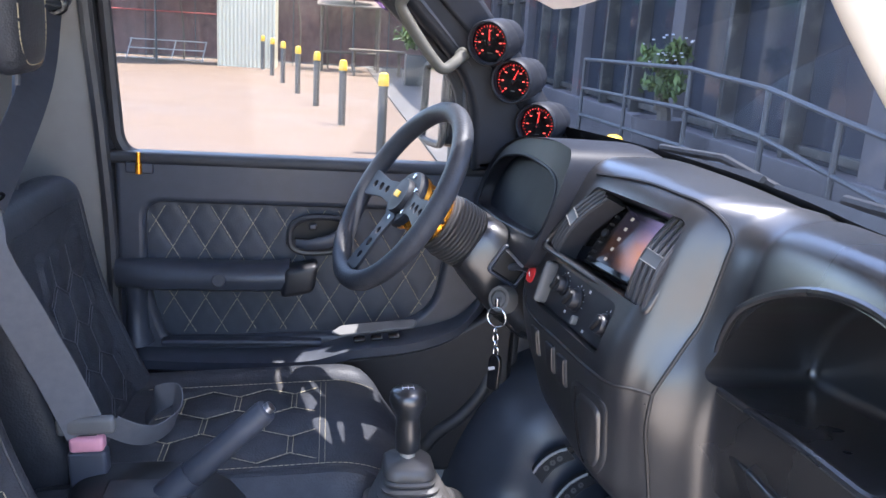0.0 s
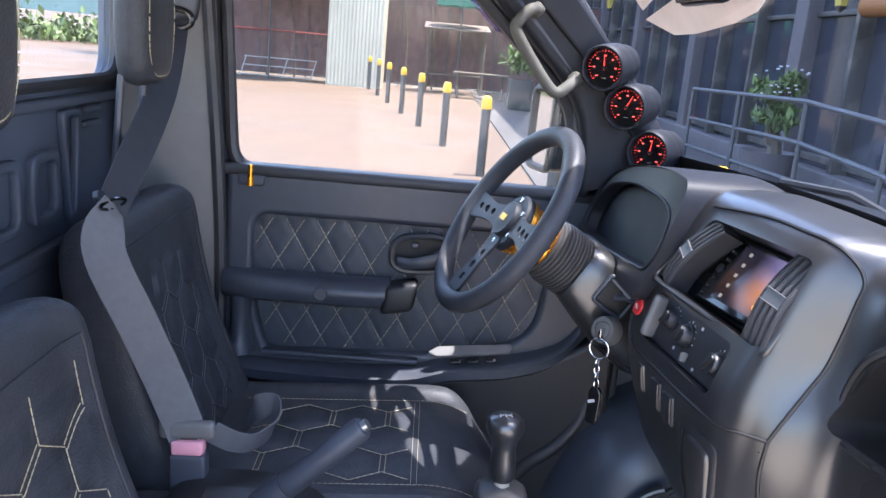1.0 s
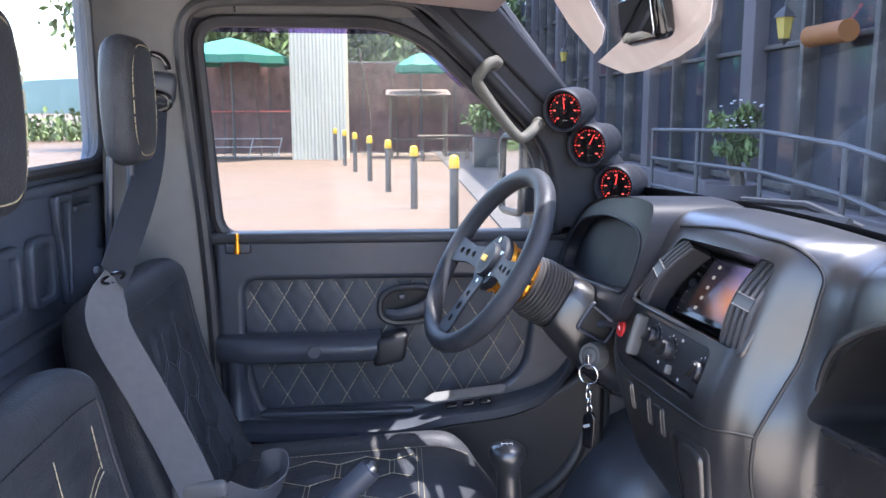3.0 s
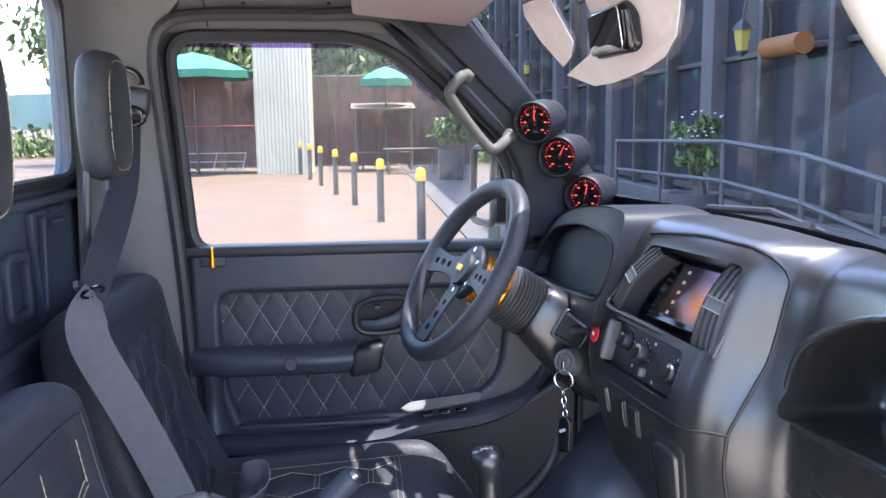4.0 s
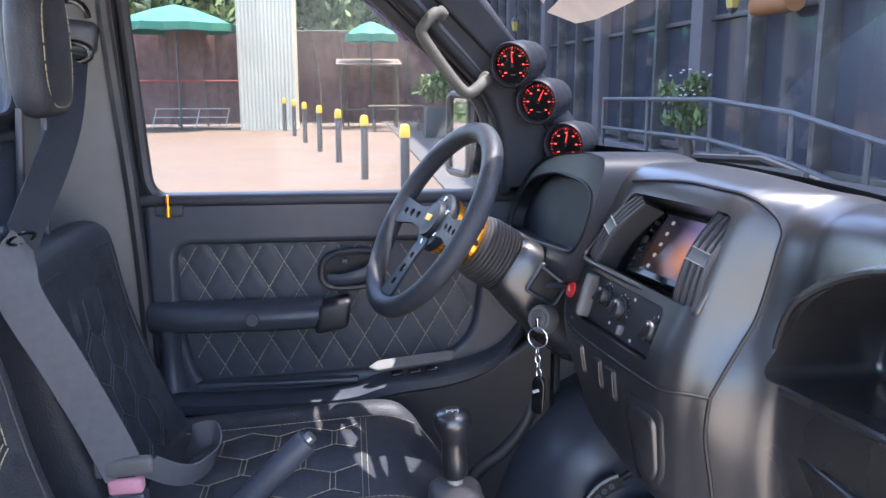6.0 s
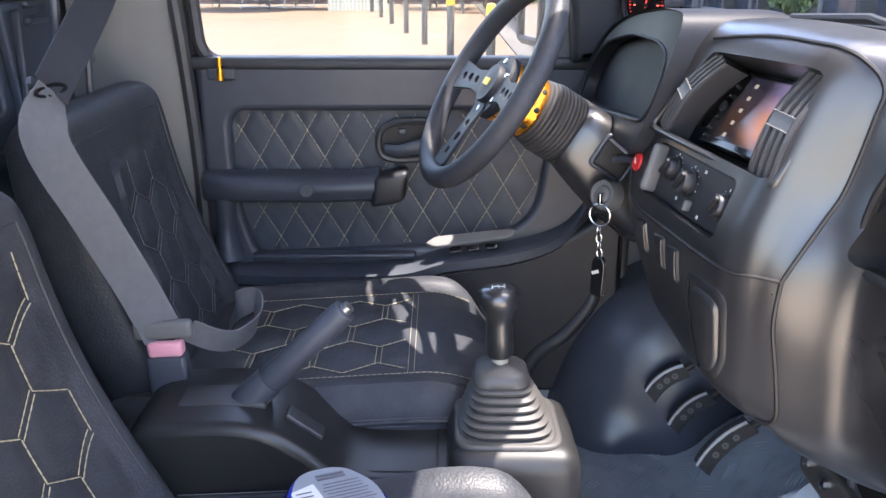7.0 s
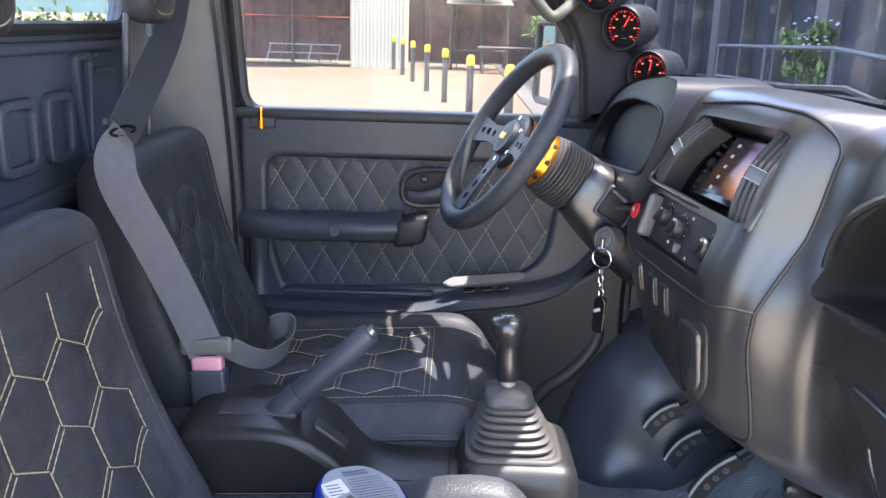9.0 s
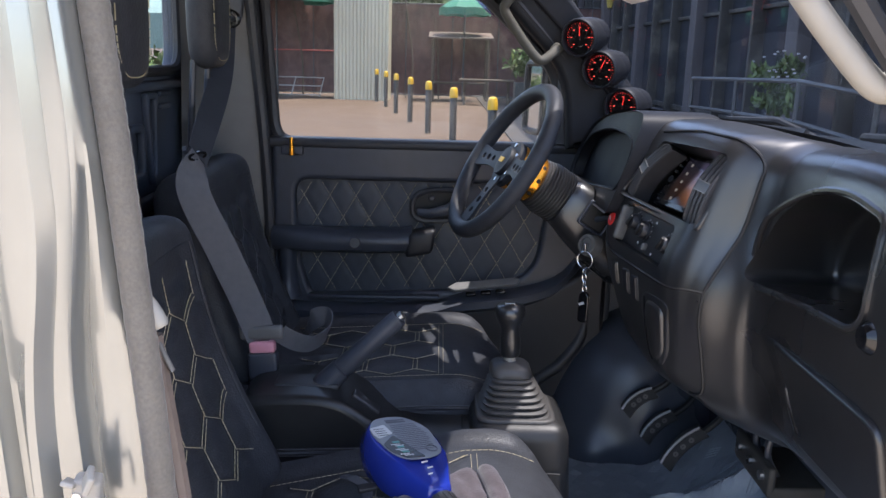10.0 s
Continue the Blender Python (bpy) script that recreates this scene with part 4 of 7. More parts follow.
def car_seat(name, label, ox, oy, top, width, length, back, recline, head_up, head_on, drop=0.0, plain=0.075, hw=0.095, hh=0.104, aside=0.0, puff=1.0, slim=1.0, group="front seats"):
    """ox: where the backrest meets the cushion; top: height of the cushion there."""
    s = thing(name, label, "car seat", group, at=(ox, oy, top))
    W, L, T = width, length, 0.15

    def cushion_z(u, v):
        e = abs(v) / (W / 2)
        f = (u - L * 0.5) / (L * 0.5)
        return -drop * max(0, 1 - u / 0.33) + 0.030 * (0.5 + 0.5 * f) - 0.18 * max(0, f - 0.50) ** 2 + 0.016 * math.exp(-((e - 0.86) / 0.10) ** 2)

    def pattern(u, v):
        return 0.06 < u < L - 0.14 and abs(v) < W / 2 - 0.085

    def cush(p, n):
        u, v, z = p[0] + L / 2, p[1], p[2] - T / 2
        u = -0.09 + u * (L + 0.09) / L
        k = max(0.0, n[2])
        u += (0.03 * (1 - (v / (W / 2)) ** 2) - 0.055 * abs(v / (W / 2)) ** 3) * max(0, u / L - 0.5) * 2
        z += (0.6 + 0.4 * k) * cushion_z(u, v)
        if pattern(u, v):
            z += k * (hex_puff(u, v, 0.098, 0.108) - 0.004)
        elif k > 0.5:
            z += 0.003
        return (u, v, z)
    part("cushion", soft_box(L, W, T, 0.045, 0.008, cush), LEATHER, s)
    lines = hex_lines(0.06, L - 0.14, -W / 2 + 0.085, W / 2 - 0.085, 0.098, 0.108, 0)
    st = part("stitching", dashes(lines, lambda u, v: (u, v, cushion_z(u, v) + 0.0005), 0.0009, 0.0085, 0.0012), THREAD, s, "pale yellow honeycomb stitching")
    side = W / 2 - 0.080
    pts = []
    for v in (-side, side):
        line = [(v * (1 - 0.04 * max(0.0, u / L - 0.8) / 0.2), u) for u in np.linspace(0.03, L - 0.035, 24)]
        pts += list(zip(line, line[1:]))
    part("seam", dashes(pts, lambda v, u: (u, v, cushion_z(u, v) + 0.0036), 0.0007, 0.005, 0.0015), THREAD, s)
    pip = curve([(0.02, -W / 2 + 0.001, -0.028), (L * 0.4, -W / 2 + 0.001, -0.020), (L * 0.65, -W / 2 + 0.002, -0.010), (L - 0.06, -W / 2 + 0.010, -0.012), (L - 0.01, -W / 2 + 0.05, -0.040), (L + 0.022, 0, -0.055), (L - 0.01, W / 2 - 0.05, -0.040), (L - 0.06, W / 2 - 0.010, -0.012), (L * 0.65, W / 2 - 0.002, -0.010), (L * 0.4, W / 2 - 0.001, -0.020), (0.02, W / 2 - 0.001, -0.028)], 8)
    for k in (0.0, 0.009):
        part("cross_seam", dashes([((L - 0.135 + k, v), (L - 0.135 + k, v + 0.03)) for v in np.arange(-side, side - 0.02, 0.03)], lambda u, v: (u, v, cushion_z(u, v) + 0.0034), 0.0006, 0.005, 0.0015), THREAD, s)
    part("piping", tube(pip, 0.0035, 6), LEATHER, s)
    for dz in (0.006, -0.006):
        part("side_seam", tube([p + Vector((0, -0.0006 if p.y < 0 else 0.0006, dz)) for p in pip], 0.0007, 5), WEB, s, "fine grey seam along the side")

    # backrest: local height b up the back, v across
    B, BT = back, 0.092
    ca, sa = math.cos(radians(recline)), math.sin(radians(recline))

    def outline(b):
        f = b / B
        return 1.0 - 0.05 * f - 1.76 * max(0, f - 0.82) ** 1.6

    def back_map(b, v, d):
        """d: depth ahead of the backrest's mid plane."""
        curve_in = 0.020 * math.sin(math.pi * min(1, max(0, b / B)))
        d = d - curve_in
        return (-b * sa + d * ca - 0.0335, v, b * ca + d * sa - 0.02)

    def backpattern(b, v):
        return 0.03 < b < B * 0.76 and abs(v - aside) < W / 2 - plain

    def backdepth(b, v):
        e = abs(v) / (W / 2 * outline(b))
        return BT / 2 + 0.022 * math.exp(-((e - 0.82) / 0.14) ** 2) * (1 - 0.5 * b / B)

    def bck(p, n):
        d, v, b = p[0], p[1], p[2] + (B + 0.08) / 2 - 0.08
        k = max(0.0, n[0])
        v = v * outline(b) * slim + (1 - slim) * 0.22
        if k > 0.3:
            d = d + (backdepth(b, v) - BT / 2) * k
            if backpattern(b, v):
                d += k * puff * (hex_puff(v - aside, b, hw, hh) - 0.003)
        return back_map(b, v, d)
    br = part("backrest", soft_box(BT, W, B + 0.08, 0.040, 0.008, bck), LEATHER, s)
    lines = hex_lines(-W / 2 + plain, W / 2 - plain, 0.03, B * 0.76, hw, hh)
    part("stitching", dashes(lines, lambda v, b: back_map(b, v + aside, backdepth(b, v + aside) + 0.0012), 0.0008, 0.0085, 0.0012), THREAD if plain < 0.1 else WEB, br, "pale yellow honeycomb stitching")
    rim = []
    for side in (-1, 1):
        pts = [(side * (W / 2 - 0.052) * outline(b), b) for b in np.linspace(0.05, B - 0.05, 16)]
        rim += list(zip(pts, pts[1:]))
    pts = [(v, B - 0.05) for v in np.linspace(-(W / 2 - 0.052) * outline(B - 0.05), (W / 2 - 0.052) * outline(B - 0.05), 8)]
    rim += list(zip(pts, pts[1:]))
    part("seam", dashes(rim, lambda v, b: back_map(b, v, backdepth(b, v) + 0.001), 0.0016, 0.012, 0.0001), LEATHER, br)
    # headrest on two posts
    base = Vector(back_map(B, 0, 0))
    hr = Vector((-sa * 0.35, 0, ca)).normalized()

    def hd(p, n):
        f = p[2] / 0.10
        q = Vector((p[0] * (1 - 0.12 * f * f), p[1] * (1 - 0.30 * max(0, f) ** 2.5 - 0.22 * max(0, -f) ** 2.5), p[2]))
        q = Vector((q.x + 0.012 * (1 - (q.y / 0.13) ** 2), q.y, q.z))
        return tuple(base + hr * head_up + Vector((q.x + head_on, q.y, q.z)))
    head = part("headrest", soft_box(0.056, 0.145, 0.20, 0.027, 0.014, hd), LEATHER, s, "padded leather headrest with a stitched edge")
    ring = [(0.036, 0.058 * math.copysign(abs(math.cos(t)) ** 0.55, math.cos(t)), 0.085 * math.copysign(abs(math.sin(t)) ** 0.55, math.sin(t))) for t in np.linspace(0, 2 * math.pi, 60, endpoint=False)]
    ringp = [Vector(hd(np.array((0.0265, y, z)), (1, 0, 0))) for x, y, z in ring]
    seams = []
    for a, b in zip(ringp, ringp[1:] + ringp[:1]):
        seams.append(tube([a, a.lerp(b, 0.8)], 0.0009, 5))
    part("seam", join(*seams), THREAD, head)
    for y in (-0.05, 0.05):
        part("post", tube([base + Vector((0.0, y, -0.03)), base + hr * 0.20 + Vector((0.035, y, 0))], 0.006, 8), TRIM, head)
    return s


car_seat("driver_seat", "black leather driver's seat with honeycomb stitching", -0.200, 1.095, 0.832, 0.465, 0.475, 0.425, 15, 0.285, 0.050, 0.0, 0.135, 0.080, 0.098, 0.050, 1.5, 0.90)
car_seat("passenger_seat", "black leather passenger seat beside the open door", -0.150, 0.510, 0.825, 0.440, 0.475, 0.412, 16, 0.292, 0.046, 0.055)

# ---- centre console ----
con = thing("centre_console", "black plastic centre console between the seats", "console")
sec = [(-0.20, 0.60), (-0.20, 0.868), (-0.17, 0.888), (-0.07, 0.893), (-0.02, 0.884), (0.03, 0.850), (0.06, 0.822), (0.10, 0.812), (0.20, 0.812), (0.20, 0.60)]
part("rear_body", plate(rounded(sec, [0.01, 0.03, 0.03, 0.05, 0.05, 0.03, 0.03, 0.02, 0.002, 0.01]), (), 0.16, 0.014, xz(0.822), 4), CONSOLE, con)
part("tray", tube([(x, y, 0.8125) for x, y in rounded([(0.09, 0.765), (0.183, 0.765), (0.183, 0.885), (0.09, 0.885)], 0.014)], 0.0014, 6, True), DARK, con, "thin outline of the shallow tray")
def tower(p, n):
    f = (p[2] + 0.16) / 0.32
    grow = 1.0 + 0.12 * (1 - f)
    return (0.278 + p[0] * grow + 0.01 * (1 - f), 0.828 + p[1] * grow, 0.685 + p[2])
tw = part("gear_tower", soft_box(0.165, 0.165, 0.32, 0.028, 0.03, tower), CONSOLE, con)
part("joint_line", tube([(0.20, 0.737, 0.772), (0.345, 0.737, 0.766)], 0.0018, 6), DARK, tw)

gl = thing("gear_lever", "black gear lever with a ribbed rubber boot", "gear lever", at=(0.272, 0.828, 0.842))
rings = []
prof = []
for i in range(7):
    f = i / 7
    r = 0.061 - 0.029 * f
    z = 0.068 * f
    prof += [(r * 0.90, z), (r * 1.02, z + 0.002), (r * 1.03, z + 0.005), (r * 0.94, z + 0.008)]
prof += [(0.036, 0.070), (0.034, 0.080), (0.028, 0.086), (0.012, 0.089), (0.009, 0.092)]
for r, z in prof:
    ring = []
    for j in range(40):
        t = 2 * math.pi * j / 40
        c, q = math.cos(t), math.sin(t)
        e = 0.55
        ring.append(Vector((r * 1.02 * math.copysign(abs(c) ** e, c) - 0.012 * z / 0.1, r * math.copysign(abs(q) ** e, q), z)))
    rings.append(ring)
part("boot", loft(rings), BOOT, gl, "ribbed dark rubber boot")
part("boot_rim", plate(rect(-0.068, -0.066, 0.068, 0.066, 0.028), [rect(-0.056, -0.054, 0.056, 0.054, 0.022)], 0.010, 0.005, Matrix.Translation((0, 0, 0.002)), 3), BOOT, gl)
tilt = aim((-0.010, 0, 0.088), (-0.04, 0.02, 1), (0, 1, 0)) @ Matrix.Diagonal((0.95, 0.95, 0.86, 1))
part("stem", lathe([(0.011, -0.004), (0.0115, 0.008), (0.0105, 0.018)], 16, tilt), CREAM, gl, "pale plastic collar")
part("knob", lathe([(0.0, 0.012), (0.016, 0.013), (0.0185, 0.018), (0.0185, 0.045), (0.017, 0.065), (0.0185, 0.078), (0.0245, 0.090), (0.0275, 0.101), (0.0265, 0.112), (0.020, 0.119), (0.0, 0.121)], 26, tilt), DASH, gl)
for x in (-0.008, 0, 0.008):
    part("shift_mark", tube([tilt @ Vector((x, -0.006, 0.1208)), tilt @ Vector((x, 0.006, 0.1208))], 0.0007, 4), LABEL_WHITE, gl)
part("shift_mark", tube([tilt @ Vector((-0.008, 0, 0.1208)), tilt @ Vector((0.008, 0, 0.1208))], 0.0007, 4), LABEL_WHITE, gl)

hbk = thing("handbrake", "raised black handbrake lever with plastic grip", "handbrake", at=(0, 0, 0))
a, b = Vector((-0.075, 0.815, 0.868)), Vector((0.072, 0.811, 1.012))
d = (b - a).normalized()
part("grip", lathe([(0.0155, 0.062), (0.0175, 0.066), (0.0185, 0.075), (0.0170, 0.12), (0.0165, 0.195), (0.0150, 0.203), (0.0, 0.205)], 20, aim(a, d)), TRIM, hbk)
part("release_button", lathe([(0.008, 0.203), (0.0078, 0.211), (0.0, 0.213)], 14, aim(a, d)), STEEL, hbk)
rings = []
for f, w, h in ((-0.20, 0.022, 0.012), (0.0, 0.026, 0.020), (0.15, 0.024, 0.021), (0.33, 0.020, 0.020)):
    c = a + d * f * 0.205
    up = Vector((-d.z, 0, d.x))
    rings.append([c + Vector((0, w * math.cos(t), 0)) + up * h * math.sin(t) for t in np.linspace(0, 2 * math.pi, 16, endpoint=False)])
part("lever_boot", loft(rings), TRIM, hbk)
part("base_plate", rbox((-0.085, 0.815, 0.889), (0.11, 0.05, 0.010), 0.004), RUBBER, hbk)
part("slot_cover", rbox((0.016, 0.80, 0.861), (0.055, 0.026, 0.008), 0.003, pose(0, 0, 0, 0, 37, 0)), RUBBER, hbk)

# ---- seat belt ----
sb = thing("seat_belt", "grey seat belt fastened across the driver's seat", "seat belt")
latch = Vector((-0.176, 0.876, 0.945))
shoulder = Vector((-0.280, 0.850, 1.200))
anchor = Vector((-0.352, 1.385, 1.505))
guide = Vector((-0.280, 0.884, 1.265))
p1 = curve([guide, shoulder + Vector((0.0, 0.0, 0.01)), shoulder.lerp(latch, 0.35) + Vector((0.006, -0.004, 0.0)), shoulder.lerp(latch, 0.7) + Vector((0.004, 0, 0)), latch], 8)
part("lap_strap", band(p1, [Vector((0.12, 1, 0)).lerp(Vector((0.85, 0.25, 0.25)), min(1, i / 8)) for i in range(len(p1))], 0.054, 0.0022), WEB, sb, "broad grey belt webbing")
p2 = curve([anchor, anchor.lerp(guide, 0.4) + Vector((0.01, 0, -0.02)), guide], 8)
# same belt further back: its shade is put into the darker webbing colour
part("shoulder_strap", band(p2, [Vector((0.55, 0.7, 0.1)).lerp(Vector((0.12, 1, 0)), i / (len(p2) - 1)) for i in range(len(p2))], 0.05, 0.0022), WEB_DARK, sb, "same belt webbing, darkened for the shade by the pillar")
p3 = curve([latch + Vector(q) for q in ((0.03, 0.004, 0.008), (0.06, 0.02, -0.014), (0.085, 0.04, -0.022), (0.108, 0.062, -0.006), (0.104, 0.088, 0.014), (0.078, 0.10, 0.004), (0.05, 0.13, -0.05))], 8)
part("waist_strap", band(p3, Vector((0.35, -0.2, 0.9)), 0.038, 0.0022), WEB, sb)
TB = aim(latch, (-0.05, 0.02, 1), (0, 1, 0))
part("tongue", moved(rbox((0, 0, 0.010), (0.078, 0.016, 0.026), 0.007), TB), TRIM_GREY, sb)
part("tongue_plate", moved(rbox((0, 0, -0.014), (0.026, 0.004, 0.02), 0.001), TB), STEEL, sb)
part("buckle_button", moved(rbox((0.0, 0, -0.016), (0.046, 0.022, 0.022), 0.006), TB), PINK, sb, "faded pink release button")
part("buckle", moved(rbox((0.0, 0.0, -0.062), (0.052, 0.026, 0.074), 0.006), TB), TRIM, sb)
part("buckle_stalk", tube([latch + Vector((0.02, 0, -0.095)), latch + Vector((0.012, 0.0, -0.14))], 0.016, 10), TRIM, sb)
lp = thing("belt_anchor", "black belt loop bolted to the door pillar", "belt anchor")
part("cover", rbox(anchor + Vector((0.01, 0.012, 0.03)), (0.06, 0.03, 0.06), 0.014, pose(0, 0, 0, 0, 8, 22)), TRIM, lp)
part("loop", tube([anchor + Vector((0.033 * math.cos(t), -0.012, 0.015 * math.sin(t) + (0.005 if math.sin(t) > 0 else 0))) for t in np.linspace(0, 2 * math.pi, 20, endpoint=False)], 0.006, 8, True), GLOSS, lp)
part("ring", tube([anchor + Vector((0.002 + 0.028 * math.cos(t), 0.0, 0.062 + 0.030 * math.sin(t))) for t in np.linspace(0, math.pi, 12)], 0.006, 8), GLOSS, lp)
gd = thing("belt_guide", "small black belt guide on the rear wall", "belt guide")
part("loop", tube([guide + Vector((0.006 * math.cos(t), 0.028 * math.cos(t), 0.006 * math.sin(t))) for t in np.linspace(0, 2 * math.pi, 14, endpoint=False)], 0.0025, 6, True), GLOSS, gd)
part("bolt", lathe([(0.008, 0.0), (0.008, 0.006), (0.0, 0.008)], 6, aim(guide + Vector((-0.02, -0.01, 0.01)), (1, 0, 0.2))), TRIM, gd)
bh = thing("buckle_hook", "small grey metal hook beside the seat", "hook")
part("hook", rbox((-0.40, 1.30, 1.27), (0.02, 0.02, 0.04), 0.006), TRIM_GREY, bh)

# ---- steering wheel and column ----
wc, wn_ = Vector((0.258, 1.12, 1.243)), Vector((-0.845, -0.20, 0.535)).normalized()
WM = aim(wc, wn_, (0, 0, 1))
sw_ = thing("steering_wheel", "black leather sports steering wheel with three spokes", "steering wheel")
RW = 0.158
rimp = [WM @ Vector((RW * math.cos(t), RW * math.sin(t), 0.0)) for t in np.linspace(0, 2 * math.pi, 72, endpoint=False)]
part("rim", tube(rimp, 0.0165, 14, True), LEATHER, sw_, "grained black leather rim")
st = []
for k in range(46):
    t = math.pi * 0.72 + k * 0.017
    c = WM @ Vector(((RW - 0.0150) * math.cos(t), (RW - 0.0150) * math.sin(t), 0.004))
    e = WM @ Vector(((RW - 0.0140) * math.cos(t + 0.012), (RW - 0.0140) * math.sin(t + 0.012), -0.004))
    st.append(tube([c, e], 0.0008, 4))
part("rim_stitching", join(*st), THREAD, sw_)
for ang in (183, 357, 270):
    t = radians(ang)
    out = [(0.030, -0.022), (0.075, -0.016), (RW - 0.016, -0.026), (RW - 0.016, 0.026), (0.075, 0.016), (0.030, 0.022)]
    holes = [[(x + r * math.cos(q), r * math.sin(q)) for q in np.linspace(0, 2 * math.pi, 12, endpoint=False)] for x, r in ((0.068, 0.0065), (0.092, 0.0075), (0.117, 0.0065))]
    m = WM @ Matrix.Rotation(t, 4, "Z") @ Matrix.Translation((0, 0, -0.012)) @ pose(0, 0, 0, 0, -6, 0)
    part("spoke", plate(rounded(out, 0.012), holes, 0.005, 0.001, m), SPOKE, sw_, "satin black spoke with round holes")
part("hub_plate", lathe([(0.0, -0.022), (0.049, -0.022), (0.050, -0.012), (0.047, -0.008), (0.0, -0.008)], 30, WM), SPOKE, sw_)
for k in range(6):
    t = radians(60 * k + 30)
    part("bolt", lathe([(0.0045, -0.008), (0.0045, -0.005), (0.0, -0.004)], 10, WM @ Matrix.Translation((0.0395 * math.cos(t), 0.0395 * math.sin(t), 0))), STEEL, sw_)
horn = part("horn_button", lathe([(0.031, -0.008), (0.031, -0.001), (0.029, 0.002), (0.026, 0.0015), (0.020, 0.003), (0.0, 0.004)], 32, WM), SPOKE, sw_)
part("badge", moved(rbox((0, 0.0, 0.0042), (0.022, 0.011, 0.0016), 0.0007), WM), YELLOW, horn, "small yellow badge")
part("hub_adapter", lathe([(0.046, -0.078), (0.049, -0.075), (0.049, -0.062), (0.044, -0.056), (0.044, -0.034), (0.048, -0.030), (0.048, -0.022)], 32, WM), ORANGE, sw_, "anodised orange hub adapter")
for k in range(10):
    t = 2 * math.pi * k / 10
    part("adapter_hole", lathe([(0.0, 0.002), (0.0045, 0.001), (0.0045, -0.003)], 10, WM @ aim((0.0485 * math.cos(t), 0.0485 * math.sin(t), -0.0685), (math.cos(t), math.sin(t), 0))), DARK, sw_)
prof = []
for i in range(12):
    z = -0.078 - i * 0.0066
    r = 0.046 + 0.006 * min(1, i / 4)
    prof += [(r, z), (r + 0.0035, z - 0.0015), (r + 0.0035, z - 0.0045), (r, z - 0.006)]
part("bellows", lathe([(0.03, -0.076)] + prof + [(0.03, prof[-1][1] - 0.002)], 36, WM), BOOT, sw_, "ribbed dark rubber boss cover")

sc = thing("steering_column", "black plastic steering column cover", "steering column")
CM = aim(wc + wn_ * -0.148 + Vector((0, -0.012, 0)), Vector((0.845, 0.03, -0.535)), (0, 0, 1))
rings = []
for z, w, h, oy in ((0.0, 0.050, 0.050, 0.0), (0.012, 0.056, 0.056, 0.0), (0.05, 0.058, 0.062, -0.006), (0.11, 0.058, 0.072, -0.012), (0.17, 0.055, 0.074, -0.016), (0.24, 0.05, 0.06, -0.012)):
    rings.append([CM @ Vector((w * math.copysign(abs(math.cos(t)) ** 0.6, math.cos(t)), h * math.copysign(abs(math.sin(t)) ** 0.6, math.sin(t)) + oy, z)) for t in np.linspace(0, 2 * math.pi, 40, endpoint=False)])
part("shroud", loft(rings), DASH, sc)
near = min((CM @ Vector((0.058 * k, 0.0, 0.065)) for k in (-1, 1)), key=lambda p: p.y)
part("stalk_recess", rbox(near + Vector((0.005, 0.004, 0.008)), (0.052, 0.02, 0.048), 0.006, pose(0, 0, 0, 0, 32, 0)), DARK, sc)
part("stalk_frame", moved(plate(rect(-0.03, -0.028, 0.03, 0.028, 0.008), [rect(-0.024, -0.022, 0.024, 0.022, 0.006)], 0.008, 0.003, XZ, 2), Matrix.Translation(near + Vector((0.005, -0.005, 0.008))) @ pose(0, 0, 0, 0, 32, 0)), TRIM, sc)
stalk = part("stalk", tube(curve([near + Vector((0.006, 0.0, 0.006)), near + Vector((0.024, -0.026, 0.012)), near + Vector((0.046, -0.058, 0.012))], 6), 0.0085, 12, False, [1, 0.85, 0.75, 0.7, 0.7, 0.7, 0.75, 0.8, 0.85, 0.9, 0.95, 1, 1]), TRIM, sc)
part("stalk_tip", lathe([(0.0, -0.001), (0.0095, 0.0), (0.0105, 0.008), (0.0095, 0.018), (0.0, 0.02)], 14, aim(near + Vector((0.046, -0.058, 0.012)), (0.5, -0.8, 0.05))), GLOSS, sc)
IG = Vector((0.432, 1.052, 1.086))
ig = part("ignition_lock", lathe([(0.0, 0.006), (0.015, 0.006), (0.0155, 0.010), (0.0205, 0.010), (0.0225, 0.004), (0.0235, -0.012)], 28, aim(IG + Vector((-0.004, -0.002, 0.004)), (-0.75, -0.62, 0.25))), TRIM_GREY, sc, "ringed ignition lock")
part("lock_face", lathe([(0.0, 0.0085), (0.012, 0.0085), (0.0135, 0.0065)], 24, aim(IG + Vector((-0.004, -0.002, 0.004)), (-0.75, -0.62, 0.25))), TRIM_GREY, ig)

# keys hanging from the lock
key = thing("key_ring", "steel key ring with a chain and a black fob", "keys")
part("key", rbox(IG + Vector((-0.010, -0.010, 0.002)), (0.018, 0.006, 0.016), 0.002, pose(0, 0, 0, 0, 0, 40)), STEEL, key)
KC = IG + Vector((-0.014, -0.016, -0.022))
dv = Vector((0.78, -0.62, 0)).normalized()
part("ring", tube([KC + dv * 0.0165 * math.cos(t) + Vector((0, 0, 0.0165 * math.sin(t))) for t in np.linspace(0, 2 * math.pi, 28, endpoint=False)], 0.0013, 6, True), STEEL, key)
for i in range(4):
    c = KC + Vector((0.001 * i, -0.0005 * i, -0.024 - 0.0115 * i))
    dd = dv if i % 2 else Vector((dv.y, -dv.x, 0))
    part("link", tube([c + dd * 0.0042 * math.cos(t) + Vector((0, 0, 0.0075 * math.sin(t))) for t in np.linspace(0, 2 * math.pi, 16, endpoint=False)], 0.0011, 6, True), STEEL, key)
